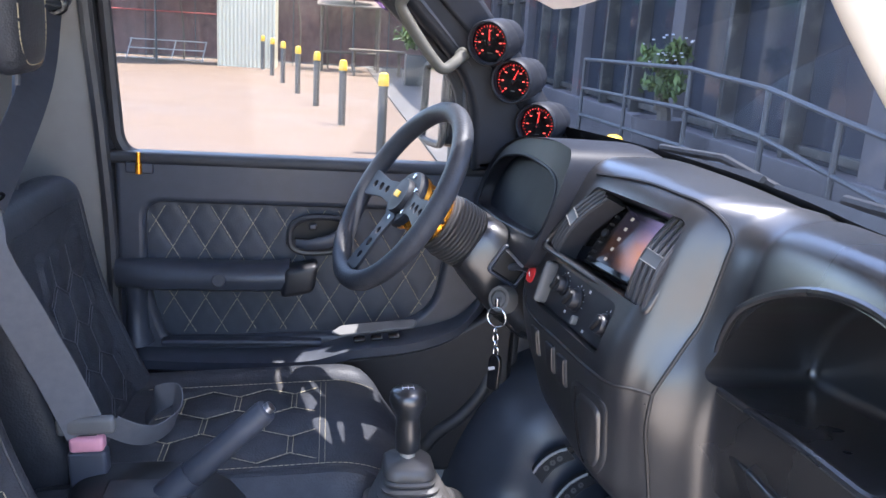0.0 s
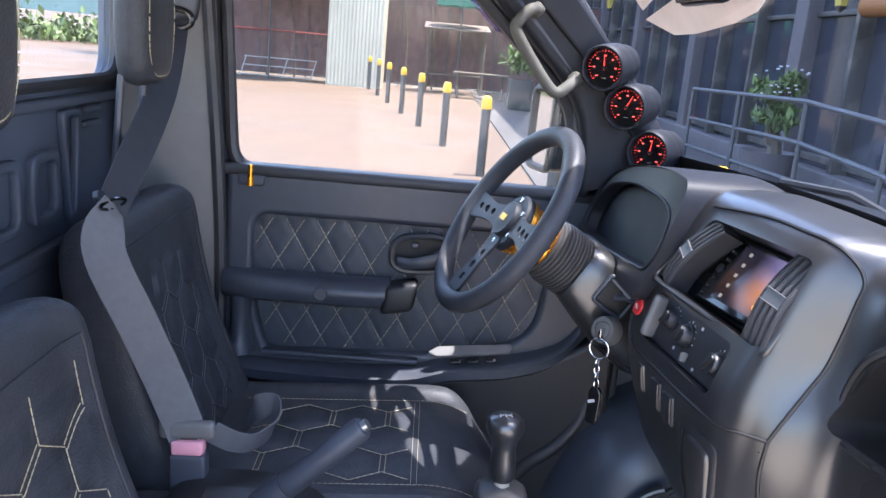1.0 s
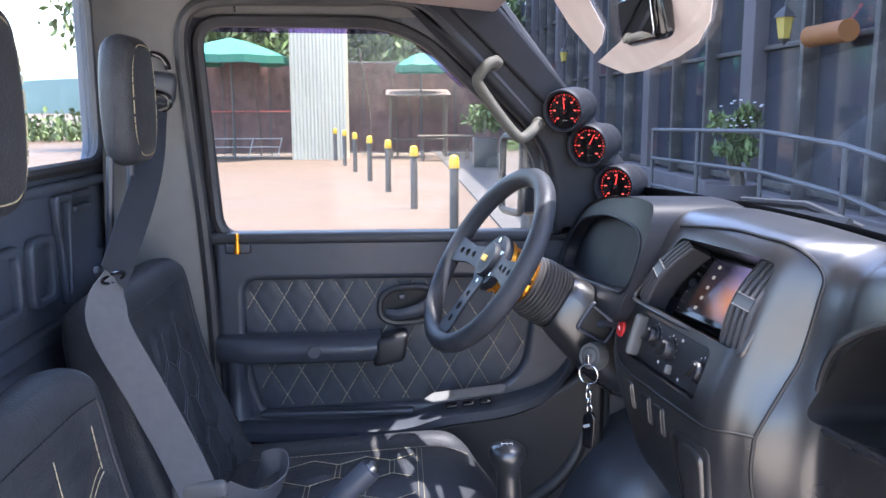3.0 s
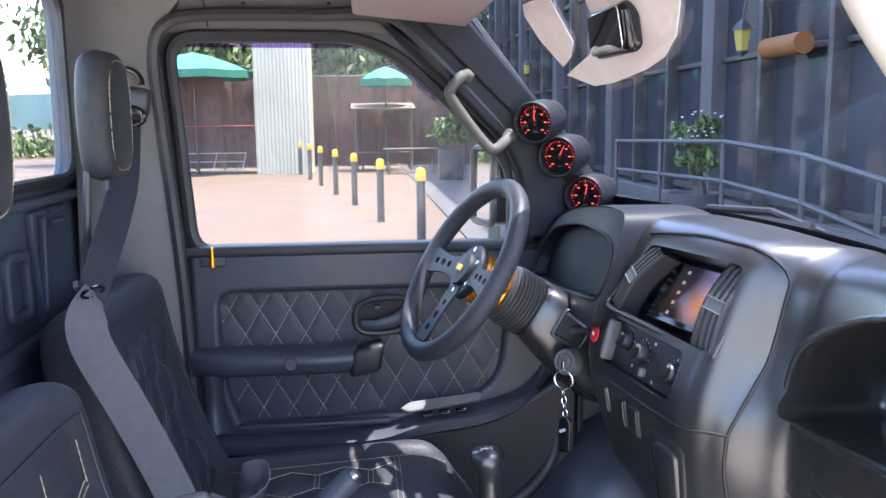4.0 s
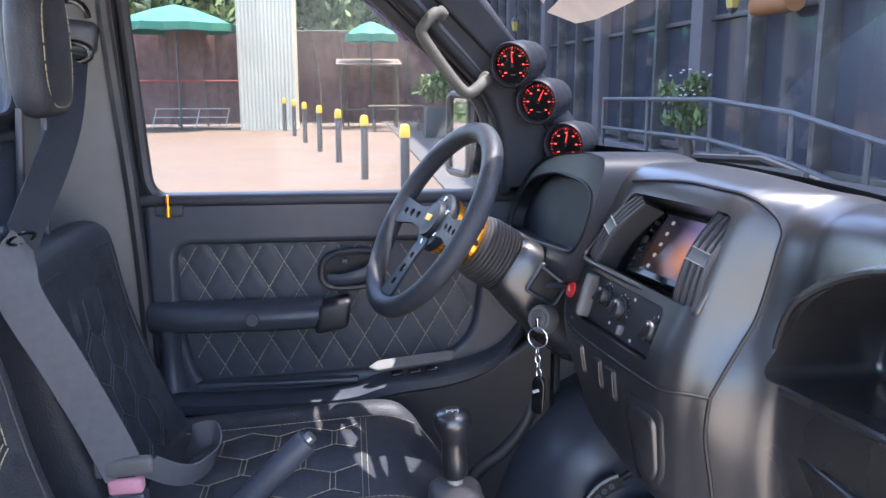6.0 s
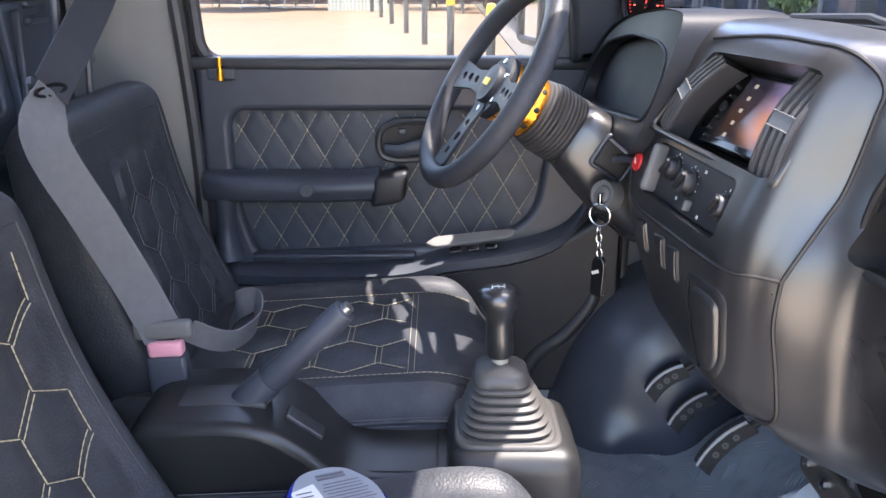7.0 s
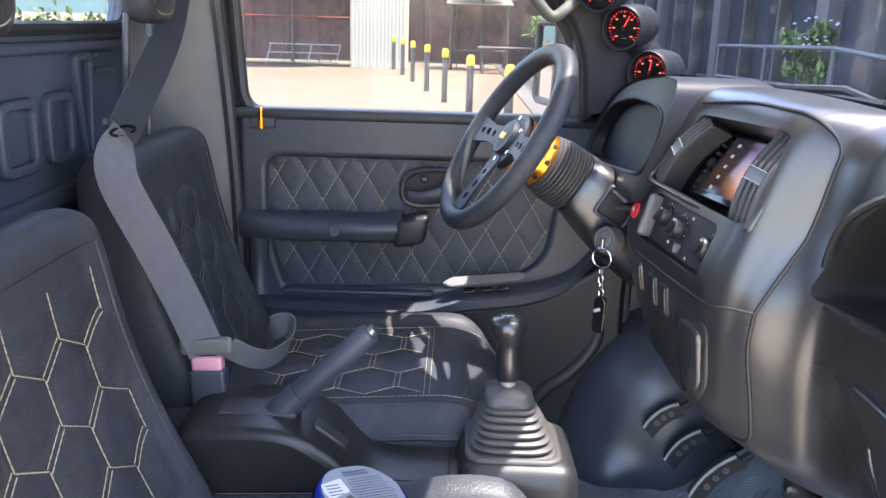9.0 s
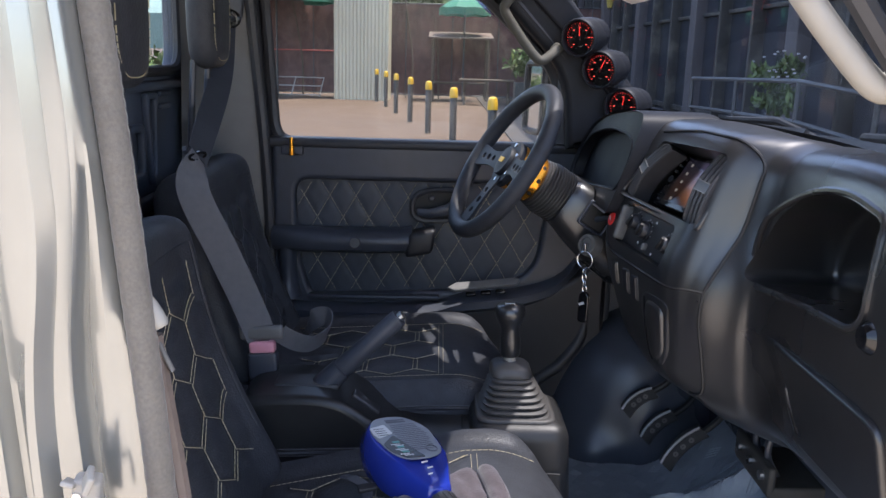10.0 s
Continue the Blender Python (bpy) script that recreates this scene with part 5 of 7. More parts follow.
FB = aim(KC + Vector((0.003, -0.002, -0.094)), (-0.62, -0.75, 0.05), (0, 0, 1))
fob = part("fob", plate(rounded([(-0.0105, -0.032), (0.0105, -0.032), (0.0115, 0.024), (0.0, 0.034), (-0.0115, 0.024)], 0.008), (), 0.009, 0.003, FB, 3), GLOSS, key, "black plastic key fob")
part("fob_print", moved(rbox((0, 0.007, 0.0045), (0.012, 0.005, 0.001), 0.0004), FB @ pose(0, 0, 0, 0, 0, 25)), LABEL_WHITE, fob)
part("fob_edge", tube([FB @ Vector((0.0112, y, 0.0)) for y in (-0.028, 0.022)], 0.0011, 5), STEEL, fob)

# ---- dashboard ----
STATIONS = [
    # y, then x, z from the windscreen base over the crest and down the face to the underside
    (1.44, (0.70, 1.266), (0.62, 1.282), (0.57, 1.280), (0.545, 1.26), (0.535, 1.19), (0.535, 1.11), (0.545, 1.03), (0.575, 0.965), (0.66, 0.93)),
    (1.36, (0.74, 1.276), (0.65, 1.294), (0.58, 1.292), (0.545, 1.262), (0.530, 1.19), (0.525, 1.11), (0.535, 1.02), (0.570, 0.945), (0.66, 0.90)),
    (1.10, (0.79, 1.290), (0.68, 1.322), (0.60, 1.325), (0.545, 1.28), (0.525, 1.19), (0.510, 1.11), (0.515, 1.00), (0.555, 0.920), (0.66, 0.87)),
    (1.02, (0.795, 1.292), (0.68, 1.328), (0.60, 1.334), (0.54, 1.30), (0.510, 1.21), (0.495, 1.12), (0.505, 1.00), (0.555, 0.905), (0.66, 0.86)),
    (0.99, (0.795, 1.293), (0.68, 1.334), (0.58, 1.342), (0.512, 1.318), (0.472, 1.215), (0.452, 1.125), (0.474, 1.02), (0.518, 0.918), (0.64, 0.868)),
    (0.95, (0.795, 1.293), (0.68, 1.336), (0.58, 1.346), (0.512, 1.324), (0.462, 1.205), (0.440, 1.125), (0.465, 1.02), (0.518, 0.918), (0.64, 0.868)),
    (0.83, (0.80, 1.296), (0.68, 1.338), (0.59, 1.350), (0.525, 1.328), (0.478, 1.205), (0.452, 1.12), (0.468, 1.02), (0.518, 0.918), (0.64, 0.868)),
    (0.70, (0.80, 1.294), (0.68, 1.336), (0.60, 1.346), (0.540, 1.324), (0.495, 1.205), (0.468, 1.12), (0.478, 1.03), (0.500, 0.955), (0.64, 0.885)),
    (0.665, (0.80, 1.293), (0.69, 1.334), (0.61, 1.342), (0.552, 1.318), (0.510, 1.205), (0.484, 1.12), (0.490, 1.03), (0.510, 0.955), (0.65, 0.890)),
    (0.645, (0.80, 1.292), (0.70, 1.333), (0.625, 1.338), (0.575, 1.308), (0.542, 1.205), (0.506, 1.12), (0.508, 1.03), (0.532, 0.945), (0.67, 0.89)),
    (0.630, (0.80, 1.292), (0.70, 1.332), (0.64, 1.333), (0.594, 1.302), (0.568, 1.205), (0.524, 1.12), (0.524, 1.03), (0.548, 0.935), (0.67, 0.885)),
    (0.600, (0.79, 1.290), (0.70, 1.330), (0.65, 1.330), (0.606, 1.300), (0.586, 1.205), (0.562, 1.12), (0.560, 1.02), (0.582, 0.930), (0.68, 0.88)),
    (0.56, (0.79, 1.291), (0.70, 1.334), (0.65, 1.338), (0.608, 1.314), (0.586, 1.21), (0.582, 1.12), (0.590, 1.02), (0.612, 0.935), (0.70, 0.89)),
    (0.40, (0.77, 1.290), (0.69, 1.335), (0.645, 1.342), (0.604, 1.324), (0.582, 1.22), (0.585, 1.13), (0.605, 1.02), (0.640, 0.920), (0.71, 0.88)),
    (0.20, (0.70, 1.280), (0.66, 1.325), (0.63, 1.332), (0.600, 1.315), (0.580, 1.22), (0.582, 1.13), (0.605, 1.02), (0.640, 0.930), (0.71, 0.89)),
]
cols = []
for i in range(9):
    cols.append(curve([(s[1 + i][0], s[0], s[1 + i][1]) for s in STATIONS], 6))
rings = []
for k in range(len(cols[0])):
    pr = curve([c[k] for c in cols], 6)
    y = pr[0].y
    rings.append(pr + [Vector((0.80, y, 0.90)), Vector((0.83, y, 1.10)), Vector((0.82, y, 1.24))])
body = loft(rings)
skin = BVHTree.FromPolygons([Vector(v) for v in body[0]], body[1])


def on_dash(p, lift=0.0):
    """The nearest spot of the dashboard's skin, lifted off it."""
    q, n = skin.find_nearest(Vector(p))[:2]
    n = n if n.dot(Vector((-1, -0.4, 0.3))) > 0 else -n
    return q + n * lift


def pad(outline, proud, bevel=0.003):
    """A slab that follows the dashboard's face; outline in y, z."""
    pts = []
    for y, z in outline:
        hit = skin.ray_cast(Vector((0.2, y, z)), Vector((1, 0, 0)))
        n = hit[1] if hit[1].x < 0 else -hit[1]
        pts.append((hit[0], n))
    mid = sum((p for p, n in pts), Vector()) / len(pts)
    rows = [[p + Vector((0.006, 0, 0)) for p, n in pts], [p + n * (proud - bevel) for p, n in pts]]
    for k, d in ((0.94, proud - bevel * 0.3), (0.88, proud), (0.4, proud)):
        rows.append([mid + (p - mid) * k + n * d for p, n in pts])
    return loft(rows)


FT = pose(0, 0, 0, 0, 25, 12.5)           # lean of the centre face, turned to the driver
FACE = Matrix.Translation((0.508, 0.818, 1.260)) @ FT
OPENING = [(0.122, -0.050), (0.064, 0.054), (-0.158, 0.052), (-0.146, -0.061)]      # y, z on the centre face

SHELF = rounded([(0.608, 1.142), (0.426, 1.162), (0.325, 1.168), (0.300, 1.19), (0.31, 1.288), (0.40, 1.300), (0.474, 1.292), (0.542, 1.264), (0.586, 1.228), (0.606, 1.181)], [0.03, 0.03, 0.02, 0.02, 0.02, 0.03, 0.04, 0.04, 0.04, 0.03], 5)
shelf = plate(SHELF, (), 0.17, 0.012, yz(0.615), 3)
screen_cut = plate(rounded(OPENING, 0.012), (), 0.14, 0.002, FACE @ Matrix.Translation((0.008, 0, 0)) @ YZ)
HV = Matrix.Translation((0.472, 0.806, 1.166)) @ pose(0, 0, 0, 0, 16, 8)
hvac_cut = moved(rbox((0.0, 0, 0), (0.040, 0.205, 0.068), 0.010), HV)
cluster_cut = rbox((0.50, 1.160, 1.262), (0.17, 0.33, 0.120), 0.05)
body = carve(body, [shelf, screen_cut, hvac_cut, cluster_cut])
dash = thing("dashboard", "glossy black moulded dashboard", "dashboard")
part("body", body, DASH, dash)
rim = []
for y, z in SHELF:
    x = 0.579 + 0.02 * max(0, (z - 1.24) / 0.06)
    rim.append((x, 0.455 + (y - 0.455) * 1.035, 1.222 + (z - 1.222) * 1.06))
part("shelf_rim", tube(rim, 0.0050, 8, True), DASH, dash, "rounded rim of the open shelf")

# instrument hood and dark cluster
HI = rounded([(0.965, 1.213), (1.18, 1.190), (1.392, 1.176), (1.402, 1.226), (1.350, 1.282), (1.19, 1.309), (1.02, 1.310), (0.957, 1.297), (0.948, 1.240)], [0.02, 0.03, 0.03, 0.05, 0.05, 0.06, 0.04, 0.03, 0.03], 6)
HO = rounded([(0.940, 1.172), (1.18, 1.166), (1.40, 1.160), (1.412, 1.238), (1.36, 1.298), (1.25, 1.332), (1.05, 1.354), (0.935, 1.352), (0.922, 1.26)], [0.02, 0.03, 0.03, 0.06, 0.06, 0.08, 0.08, 0.03, 0.05], 6)
hood = []
for x, k, lean in ((0.446, 0.985, 0), (0.440, 1.0, 0), (0.49, 1.0, 0), (0.57, 0.99, 0.0), (0.68, 0.86, -0.035)):
    hood.append([Vector((x + (z - 1.2) * 0.32, 1.155 + (y - 1.155) * k, 1.23 + (z - 1.23) * k + lean)) for y, z in HO])
hin = []
for x, k in ((0.446, 1.0), (0.452, 0.99), (0.470, 0.985)):
    hin.append([Vector((x + (z - 1.2) * 0.32, 1.155 + (y - 1.155) * k, 1.23 + (z - 1.23) * k)) for y, z in HI])
m = len(HO)
vs, fs = loft(hood, cap=False)
v2, f2 = loft(hin, cap=False)
k0 = len(vs)
vs = vs + v2
fs = fs + [[i + k0 for i in reversed(q)] for q in f2]
fs += [[j, (j + 1) % m, k0 + (j + 1) % m, k0 + j] for j in range(m)]
part("instrument_hood", (vs, fs), PILLAR, dash)
cl = part("cluster_lens", (hin[-1], [list(range(m))]), material("smoked_panel", (0.006, 0.0065, 0.009), 0.55, vary=0.1, scale=30, spec=0.15), dash, "dark unlit instrument panel", smooth=False)
part("cluster_lip", tube(hin[0], 0.003, 6, True), PILLAR, dash)

# centre unit: screen, buttons, vents
part("recess_back", plate(rounded(OPENING, 0.012), (), 0.008, 0.002, FACE @ Matrix.Translation((0.070, 0, 0)) @ YZ), DARK, dash)
wide = [(0.133, -0.057), (0.068, 0.063), (-0.167, 0.060), (-0.155, -0.070)]
part("bezel", plate(rounded(wide, 0.016), [rounded(OPENING, 0.012)], 0.012, 0.0045, FACE @ Matrix.Translation((-0.001, 0, 0)) @ YZ, 3), DASH, dash, "rounded lip round the screen and vents")
UNIT = FACE @ Matrix.Translation((0.030, -0.031, 0.003)) @ pose(0, 0, 0, 0, 8, 0)
unit = part("head_unit", moved(rbox((0.013, 0, 0), (0.024, 0.178, 0.100), 0.004), UNIT), GLOSS, dash, "double-size touch screen radio")
SCREEN = bpy.data.materials.new("lit_screen")
SCREEN.use_nodes = True
nt = SCREEN.node_tree
b = nt.nodes["Principled BSDF"]
b.inputs["Base Color"].default_value = (0.01, 0.01, 0.012, 1)
b.inputs["Roughness"].default_value = 0.12
co = nt.nodes.new("ShaderNodeTexCoord")
sx = nt.nodes.new("ShaderNodeSeparateXYZ")
nt.links.new(co.outputs["Generated"], sx.inputs[0])
nz = nt.nodes.new("ShaderNodeTexNoise")
nz.inputs["Scale"].default_value = 3.0
nt.links.new(co.outputs["Generated"], nz.inputs["Vector"])
ht = nt.nodes.new("ShaderNodeMath")
ht.operation = "MULTIPLY_ADD"
ht.inputs[1].default_value = 0.35
nt.links.new(nz.outputs["Fac"], ht.inputs[0])
nt.links.new(sx.outputs["Z"], ht.inputs[2])
rp = nt.nodes.new("ShaderNodeValToRGB")
els = rp.color_ramp.elements
els[0].position, els[0].color = 0.15, (0.03, 0.02, 0.02, 1)
els[1].position, els[1].color = 1.0, (0.16, 0.14, 0.28, 1)
for p, c in ((0.35, (0.30, 0.11, 0.03, 1)), (0.55, (0.50, 0.20, 0.08, 1)), (0.75, (0.34, 0.22, 0.30, 1))):
    e_ = els.new(p)
    e_.color = c
nt.links.new(ht.outputs[0], rp.inputs["Fac"])
side_ = nt.nodes.new("ShaderNodeMapRange")
side_.inputs["From Min"].default_value, side_.inputs["From Max"].default_value = 0.72, 0.45
side_.inputs["To Min"].default_value = 0.06
nt.links.new(sx.outputs["Y"], side_.inputs["Value"])
mm = nt.nodes.new("ShaderNodeMix")
mm.data_type, mm.blend_type = "RGBA", "MULTIPLY"
mm.inputs["Factor"].default_value = 1.0
nt.links.new(rp.outputs["Color"], mm.inputs[6])
nt.links.new(side_.outputs["Result"], mm.inputs[7])
nt.links.new(mm.outputs[2], b.inputs["Emission Color"])
b.inputs["Emission Strength"].default_value = 0.11
part("screen", moved(plate(rect(-0.069, -0.041, 0.069, 0.041, 0.002), (), 0.002, 0.0005), UNIT @ Matrix.Translation((0.0005, -0.009, 0.001)) @ Matrix(((0, 0, -1, 0), (-1, 0, 0, 0), (0, 1, 0, 0), (0, 0, 0, 1)))), SCREEN, unit, "lit screen with an orange sunset picture", smooth=False)
UI = glow("screen_text", (0.9, 0.85, 0.8), 0.035)
SM = UNIT @ Matrix.Translation((-0.0012, -0.009, 0.001)) @ Matrix(((0, 0, -1, 0), (-1, 0, 0, 0), (0, 1, 0, 0), (0, 0, 0, 1)))


def writing(name, text, size, m, mat, parent, align="CENTER"):
    cu = bpy.data.curves.new("writing", "FONT")
    cu.body, cu.size, cu.align_x, cu.align_y, cu.extrude = text, size, align, "CENTER", 0.0002
    ob = bpy.data.objects.new("writing", cu)
    scene.collection.objects.link(ob)
    me = bpy.data.meshes.new_from_object(ob.evaluated_get(bpy.context.evaluated_depsgraph_get()))
    bpy.data.objects.remove(ob)
    bpy.data.curves.remove(cu)
    me.transform(m)
    return part(name, me, mat, parent, smooth=False)


writing("station_number", "87.50", 0.0125, SM @ Matrix.Translation((0.028, 0.012, 0)), UI, unit)
for i in range(5):
    part("menu_icon", moved(rbox((-0.050, 0.030 - 0.016 * i, 0), (0.006, 0.005, 0.0006), 0.0002), SM), UI, unit)
part("sun_glint", moved(lathe([(0.0, 0.0006), (0.006, 0.0)], 16), SM @ Matrix.Translation((0.02, -0.026, 0))), glow("screen_orange", (1.0, 0.40, 0.03), 0.2), unit)
for i, z in enumerate((0.040, 0.027, 0.014, -0.001, -0.016, -0.030, -0.041)):
    r = 0.0065 if i == 3 else 0.0028
    part("button", lathe([(r, 0.0), (r, 0.003), (r * 0.7, 0.004), (0.0, 0.004)], 14, UNIT @ aim((0.0015, 0.079, z), (-1, 0, 0))), PANEL if i == 3 else GLOSS, unit)

VENT = material("vent_plastic", (0.055, 0.055, 0.058), 0.38, vary=0.15, scale=40)
def vent(a, b, w, out=0.004):
    """A slim air vent from a to b on the centre face, bulging out between its ends."""
    a, b = Vector(a), Vector(b)
    d = (b - a).normalized()
    across = Vector((-d.y, d.x))
    def spot(f, k, lift):
        p = a.lerp(b, f) + across * k
        return FACE @ Vector((out - lift - 0.011 * math.sin(math.pi * f), p.x, p.y))
    fs_ = np.linspace(0, 1, 11)
    v = part("air_vent", loft([[spot(f, -w / 2, -0.03), spot(f, -w / 2, 0.0), spot(f, w / 2, 0.0), spot(f, w / 2, -0.03)] for f in fs_]), RUBBER, dash, "slim upright air vent")
    for k in (-0.36, -0.10, 0.16, 0.40):
        h = w * 0.085
        part("slat", loft([[spot(f, k * w - h, -0.004), spot(f, k * w - h * 0.8, 0.003), spot(f, k * w, 0.0045), spot(f, k * w + h * 0.8, 0.003), spot(f, k * w + h, -0.004)] for f in fs_]), VENT, v)
    for f in (0.44, 0.58):
        part("vent_tab_edge", tube([spot(f, k, 0.0055) for k in np.linspace(-w * 0.42, w * 0.42, 4)], 0.0008, 5), TRIM_GREY, v)
    part("vent_tab", loft([[spot(f, -w * 0.40, 0.0), spot(f, -w * 0.38, 0.005), spot(f, w * 0.38, 0.005), spot(f, w * 0.40, 0.0)] for f in (0.44, 0.50, 0.58)]), VENT, v)
    part("thumb_bar", tube([spot(f, -w * 0.52, 0.001) for f in fs_], 0.0016, 6), DASH, v)


vent((0.103, -0.050), (0.052, 0.051), 0.030)
vent((-0.128, -0.060), (-0.138, 0.051), 0.046, -0.003)

# heater panel
hp = part("heater_panel", moved(rbox((0.011, 0, 0), (0.010, 0.204, 0.067), 0.004), HV), PANEL, dash)
part("panel_end", moved(rbox((-0.001, 0.098, 0.0), (0.022, 0.013, 0.062), 0.006), HV), TRIM_GREY, dash, "grey end bar of the heater panel")
for y, z, r in ((0.058, 0.010, 0.0150), (0.010, 0.004, 0.0165), (-0.080, 0.000, 0.0160)):
    kn = part("knob", lathe([(r, 0.0), (r, 0.003), (r * 0.86, 0.0045), (r * 0.78, 0.012), (r * 0.70, 0.0135), (0.0, 0.0135)], 26, HV @ aim((0.006, y, z), (-1, 0, 0))), PANEL, hp)
    part("pointer", moved(rbox((-0.008, y, z), (0.008, 0.006, r * 1.5), 0.002), HV @ Matrix.Translation((0, y, z)) @ Matrix.Rotation(radians(35), 4, "X") @ Matrix.Translation((0, -y, -z))), DARK, kn)
    for i in range(9):
        t = radians(-20 + 27 * i)
        c, q = math.cos(t), math.sin(t)
        part("tick_mark", tube([HV @ Vector((0.0056, y + r * k * c, z + r * k * q)) for k in (1.10, 1.28 if i % 4 == 0 else 1.18)], 0.0006, 4), LABEL_WHITE, kn)
for y, z in ((0.030, -0.020), (-0.032, -0.026), (-0.016, 0.024)):
    part("symbol_bar", moved(rbox((0.0058, y, z), (0.0006, 0.005, 0.004), 0.0002), HV), LABEL_WHITE, hp)
part("slider", moved(rbox((0.002, -0.008, -0.020), (0.010, 0.007, 0.013), 0.003), HV), TRIM_GREY, hp)
hz_ = part("hazard_button", lathe([(0.0120, -0.008), (0.0120, 0.0), (0.0105, 0.0015), (0.0, 0.002)], 22, aim(on_dash((0.447, 0.947, 1.163), 0.0015), (-0.94, -0.20, 0.30))), RED, dash, "red hazard light button")
part("triangle", tube([on_dash((0.447, 0.947, 1.163), 0.0045) + Vector((0, 0.0045 * math.cos(t), 0.0045 * math.sin(t))) for t in (radians(90), radians(210), radians(330))], 0.0006, 4, True), LABEL_WHITE, hz_)
# switch row and ash tray below
for y, mat in ((0.897, DASH), (0.833, PANEL), (0.789, PANEL)):
    sw = part("switch", pad(rounded([(y - 0.017, 1.060), (y + 0.017, 1.056), (y + 0.017, 1.098), (y - 0.017, 1.102)], 0.006, 4), 0.004, 0.002), mat, dash)
    part("rocker_edge", tube([on_dash((0.45, y - 0.015, 1.098 - 0.005 * i), 0.0042) for i in range(8)], 0.0008, 5), DASH, sw)
ash = part("ashtray", pad(rounded([(0.668, 1.092), (0.672, 0.982), (0.735, 0.972), (0.753, 0.99), (0.755, 1.088)], [0.02, 0.03, 0.02, 0.02, 0.03], 5), 0.005), DASH, dash)
part("ashtray_lid", pad(rounded([(0.676, 1.083), (0.678, 0.993), (0.716, 0.986), (0.728, 0.998), (0.735, 1.04), (0.728, 1.080)], [0.02, 0.02, 0.01, 0.02, 0.05, 0.02], 5), 0.0075, 0.0035), DASH, ash)
part("seam", tube(curve([on_dash((0.47, y, z), 0.0058) for y, z in ((0.715, 0.981), (0.731, 0.996), (0.738, 1.04), (0.731, 1.083))], 6), 0.0013, 5), DARK, ash)
# joints between the upper pod and the rest
def joint(pts, r=0.0025):
    return part("joint_line", tube([on_dash(p, 0.0004) for p in curve(pts, 10)], r, 6), DARK, dash)


joint([(0.515, 0.903, 1.326), (0.54, 0.779, 1.338), (0.556, 0.697, 1.336), (0.577, 0.654, 1.326), (0.588, 0.634, 1.306), (0.582, 0.630, 1.277), (0.566, 0.630, 1.211), (0.551, 0.630, 1.181), (0.536, 0.630, 1.152), (0.518, 0.631, 1.116)])
joint([(0.518, 0.631, 1.116), (0.497, 0.653, 1.115), (0.483, 0.668, 1.113), (0.469, 0.702, 1.115), (0.461, 0.80, 1.113), (0.445, 0.902, 1.112), (0.440, 0.943, 1.122), (0.444, 0.962, 1.150)], 0.0026)
joint([(0.518, 0.631, 1.116), (0.517, 0.632, 1.070), (0.526, 0.630, 1.017), (0.533, 0.630, 0.973), (0.530, 0.638, 0.958), (0.520, 0.650, 0.955)])
# glove box below the shelf
gb = part("glovebox_lid", plate(rounded([(0.575, 1.085), (0.25, 1.085), (0.25, 0.955), (0.55, 0.955)], 0.025), (), 0.014, 0.006, Matrix.Translation((0.603, 0, 0)) @ Matrix.Translation((0, 0, 1.02)) @ pose(0, 0, 0, 0, -12, 0) @ Matrix.Translation((0, 0, -1.02)) @ YZ, 3), DASH, dash)
part("latch", loft([[Vector((0.596 + 0.012 * f - 0.004 * math.sin(t), 0.492 - 0.02 * f * f + 0.006 * math.cos(t) * (1 + f), 1.03 - 0.055 * f)) for t in np.linspace(0, 2 * math.pi, 10, endpoint=False)] for f in np.linspace(0, 1, 6)]), STEEL, gb, "bright metal latch")
kb = part("pull_handle", lathe([(0.0, 0.012), (0.012, 0.011), (0.018, 0.004), (0.020, -0.006)], 20, aim((0.583, 0.285, 1.17), (-1, 0, 0))), GLOSS, dash)
# demister slot along the glass
dv = part("demister", rbox((0.735, 0.80, 1.306), (0.035, 0.62, 0.010), 0.004, pose(0, 0, 0, 0, 20, 0)), DARK, dash, "slotted demister outlet")
for i in range(34):
    part("slat", rbox((0.735, 0.50 + i * 0.0182, 1.312), (0.030, 0.0035, 0.006), 0.001, pose(0, 0, 0, 0, 20, 0)), TRIM_GREY, dv)

# ---- pedals ----
def pedal(low, high, width):
    """A pad seen edge on: low and high are the ends of its near edge, width runs across the cab."""
    p = thing("pedal", "black curved pedal pad with bare metal edge", "pedal", "pedals in the footwell")
    a, b = Vector(low), Vector(high)
    d = (b - a).normalized()
    out = Vector((-d.z, 0, d.x))
    rows = []
    for f in np.linspace(0, 1, 9):
        c = a.lerp(b, f) + out * 0.010 * (4 * f * (1 - f))
        rows.append([c, c + Vector((0, width, 0)), c + Vector((0, width, 0)) - out * 0.014, c + Vector((0, width * 0.9, 0)) - out * 0.020, c + Vector((0, 0.004, 0)) - out * 0.030, c - out * 0.026])
    pad = part("pad", loft(rows), RUBBER, p)
    part("edge", band([r[0] + out * 0.001 + Vector((0, 0.002, 0)) for r in rows], out, 0.005, 0.004), LABEL_WHITE, p, "pale worn metal edge")
    for f in (0.32, 0.52, 0.72):
        part("hole", lathe([(0.0055, -0.001), (0.006, 0.0012), (0.004, 0.0014), (0.0, -0.0005)], 14, aim(a.lerp(b, f) + out * (0.010 * 4 * f * (1 - f) - 0.014) + Vector((0, 0.0002, 0)), (0, -1, 0))), TRIM_GREY, pad)
    part("arm", tube(curve([a.lerp(b, 0.6) + Vector((0.015, width / 2, 0)), b + Vector((0.05, width / 2, 0.03)), b + Vector((0.09, width / 2, 0.16))], 5), 0.007, 8), DARK, p)
    return p


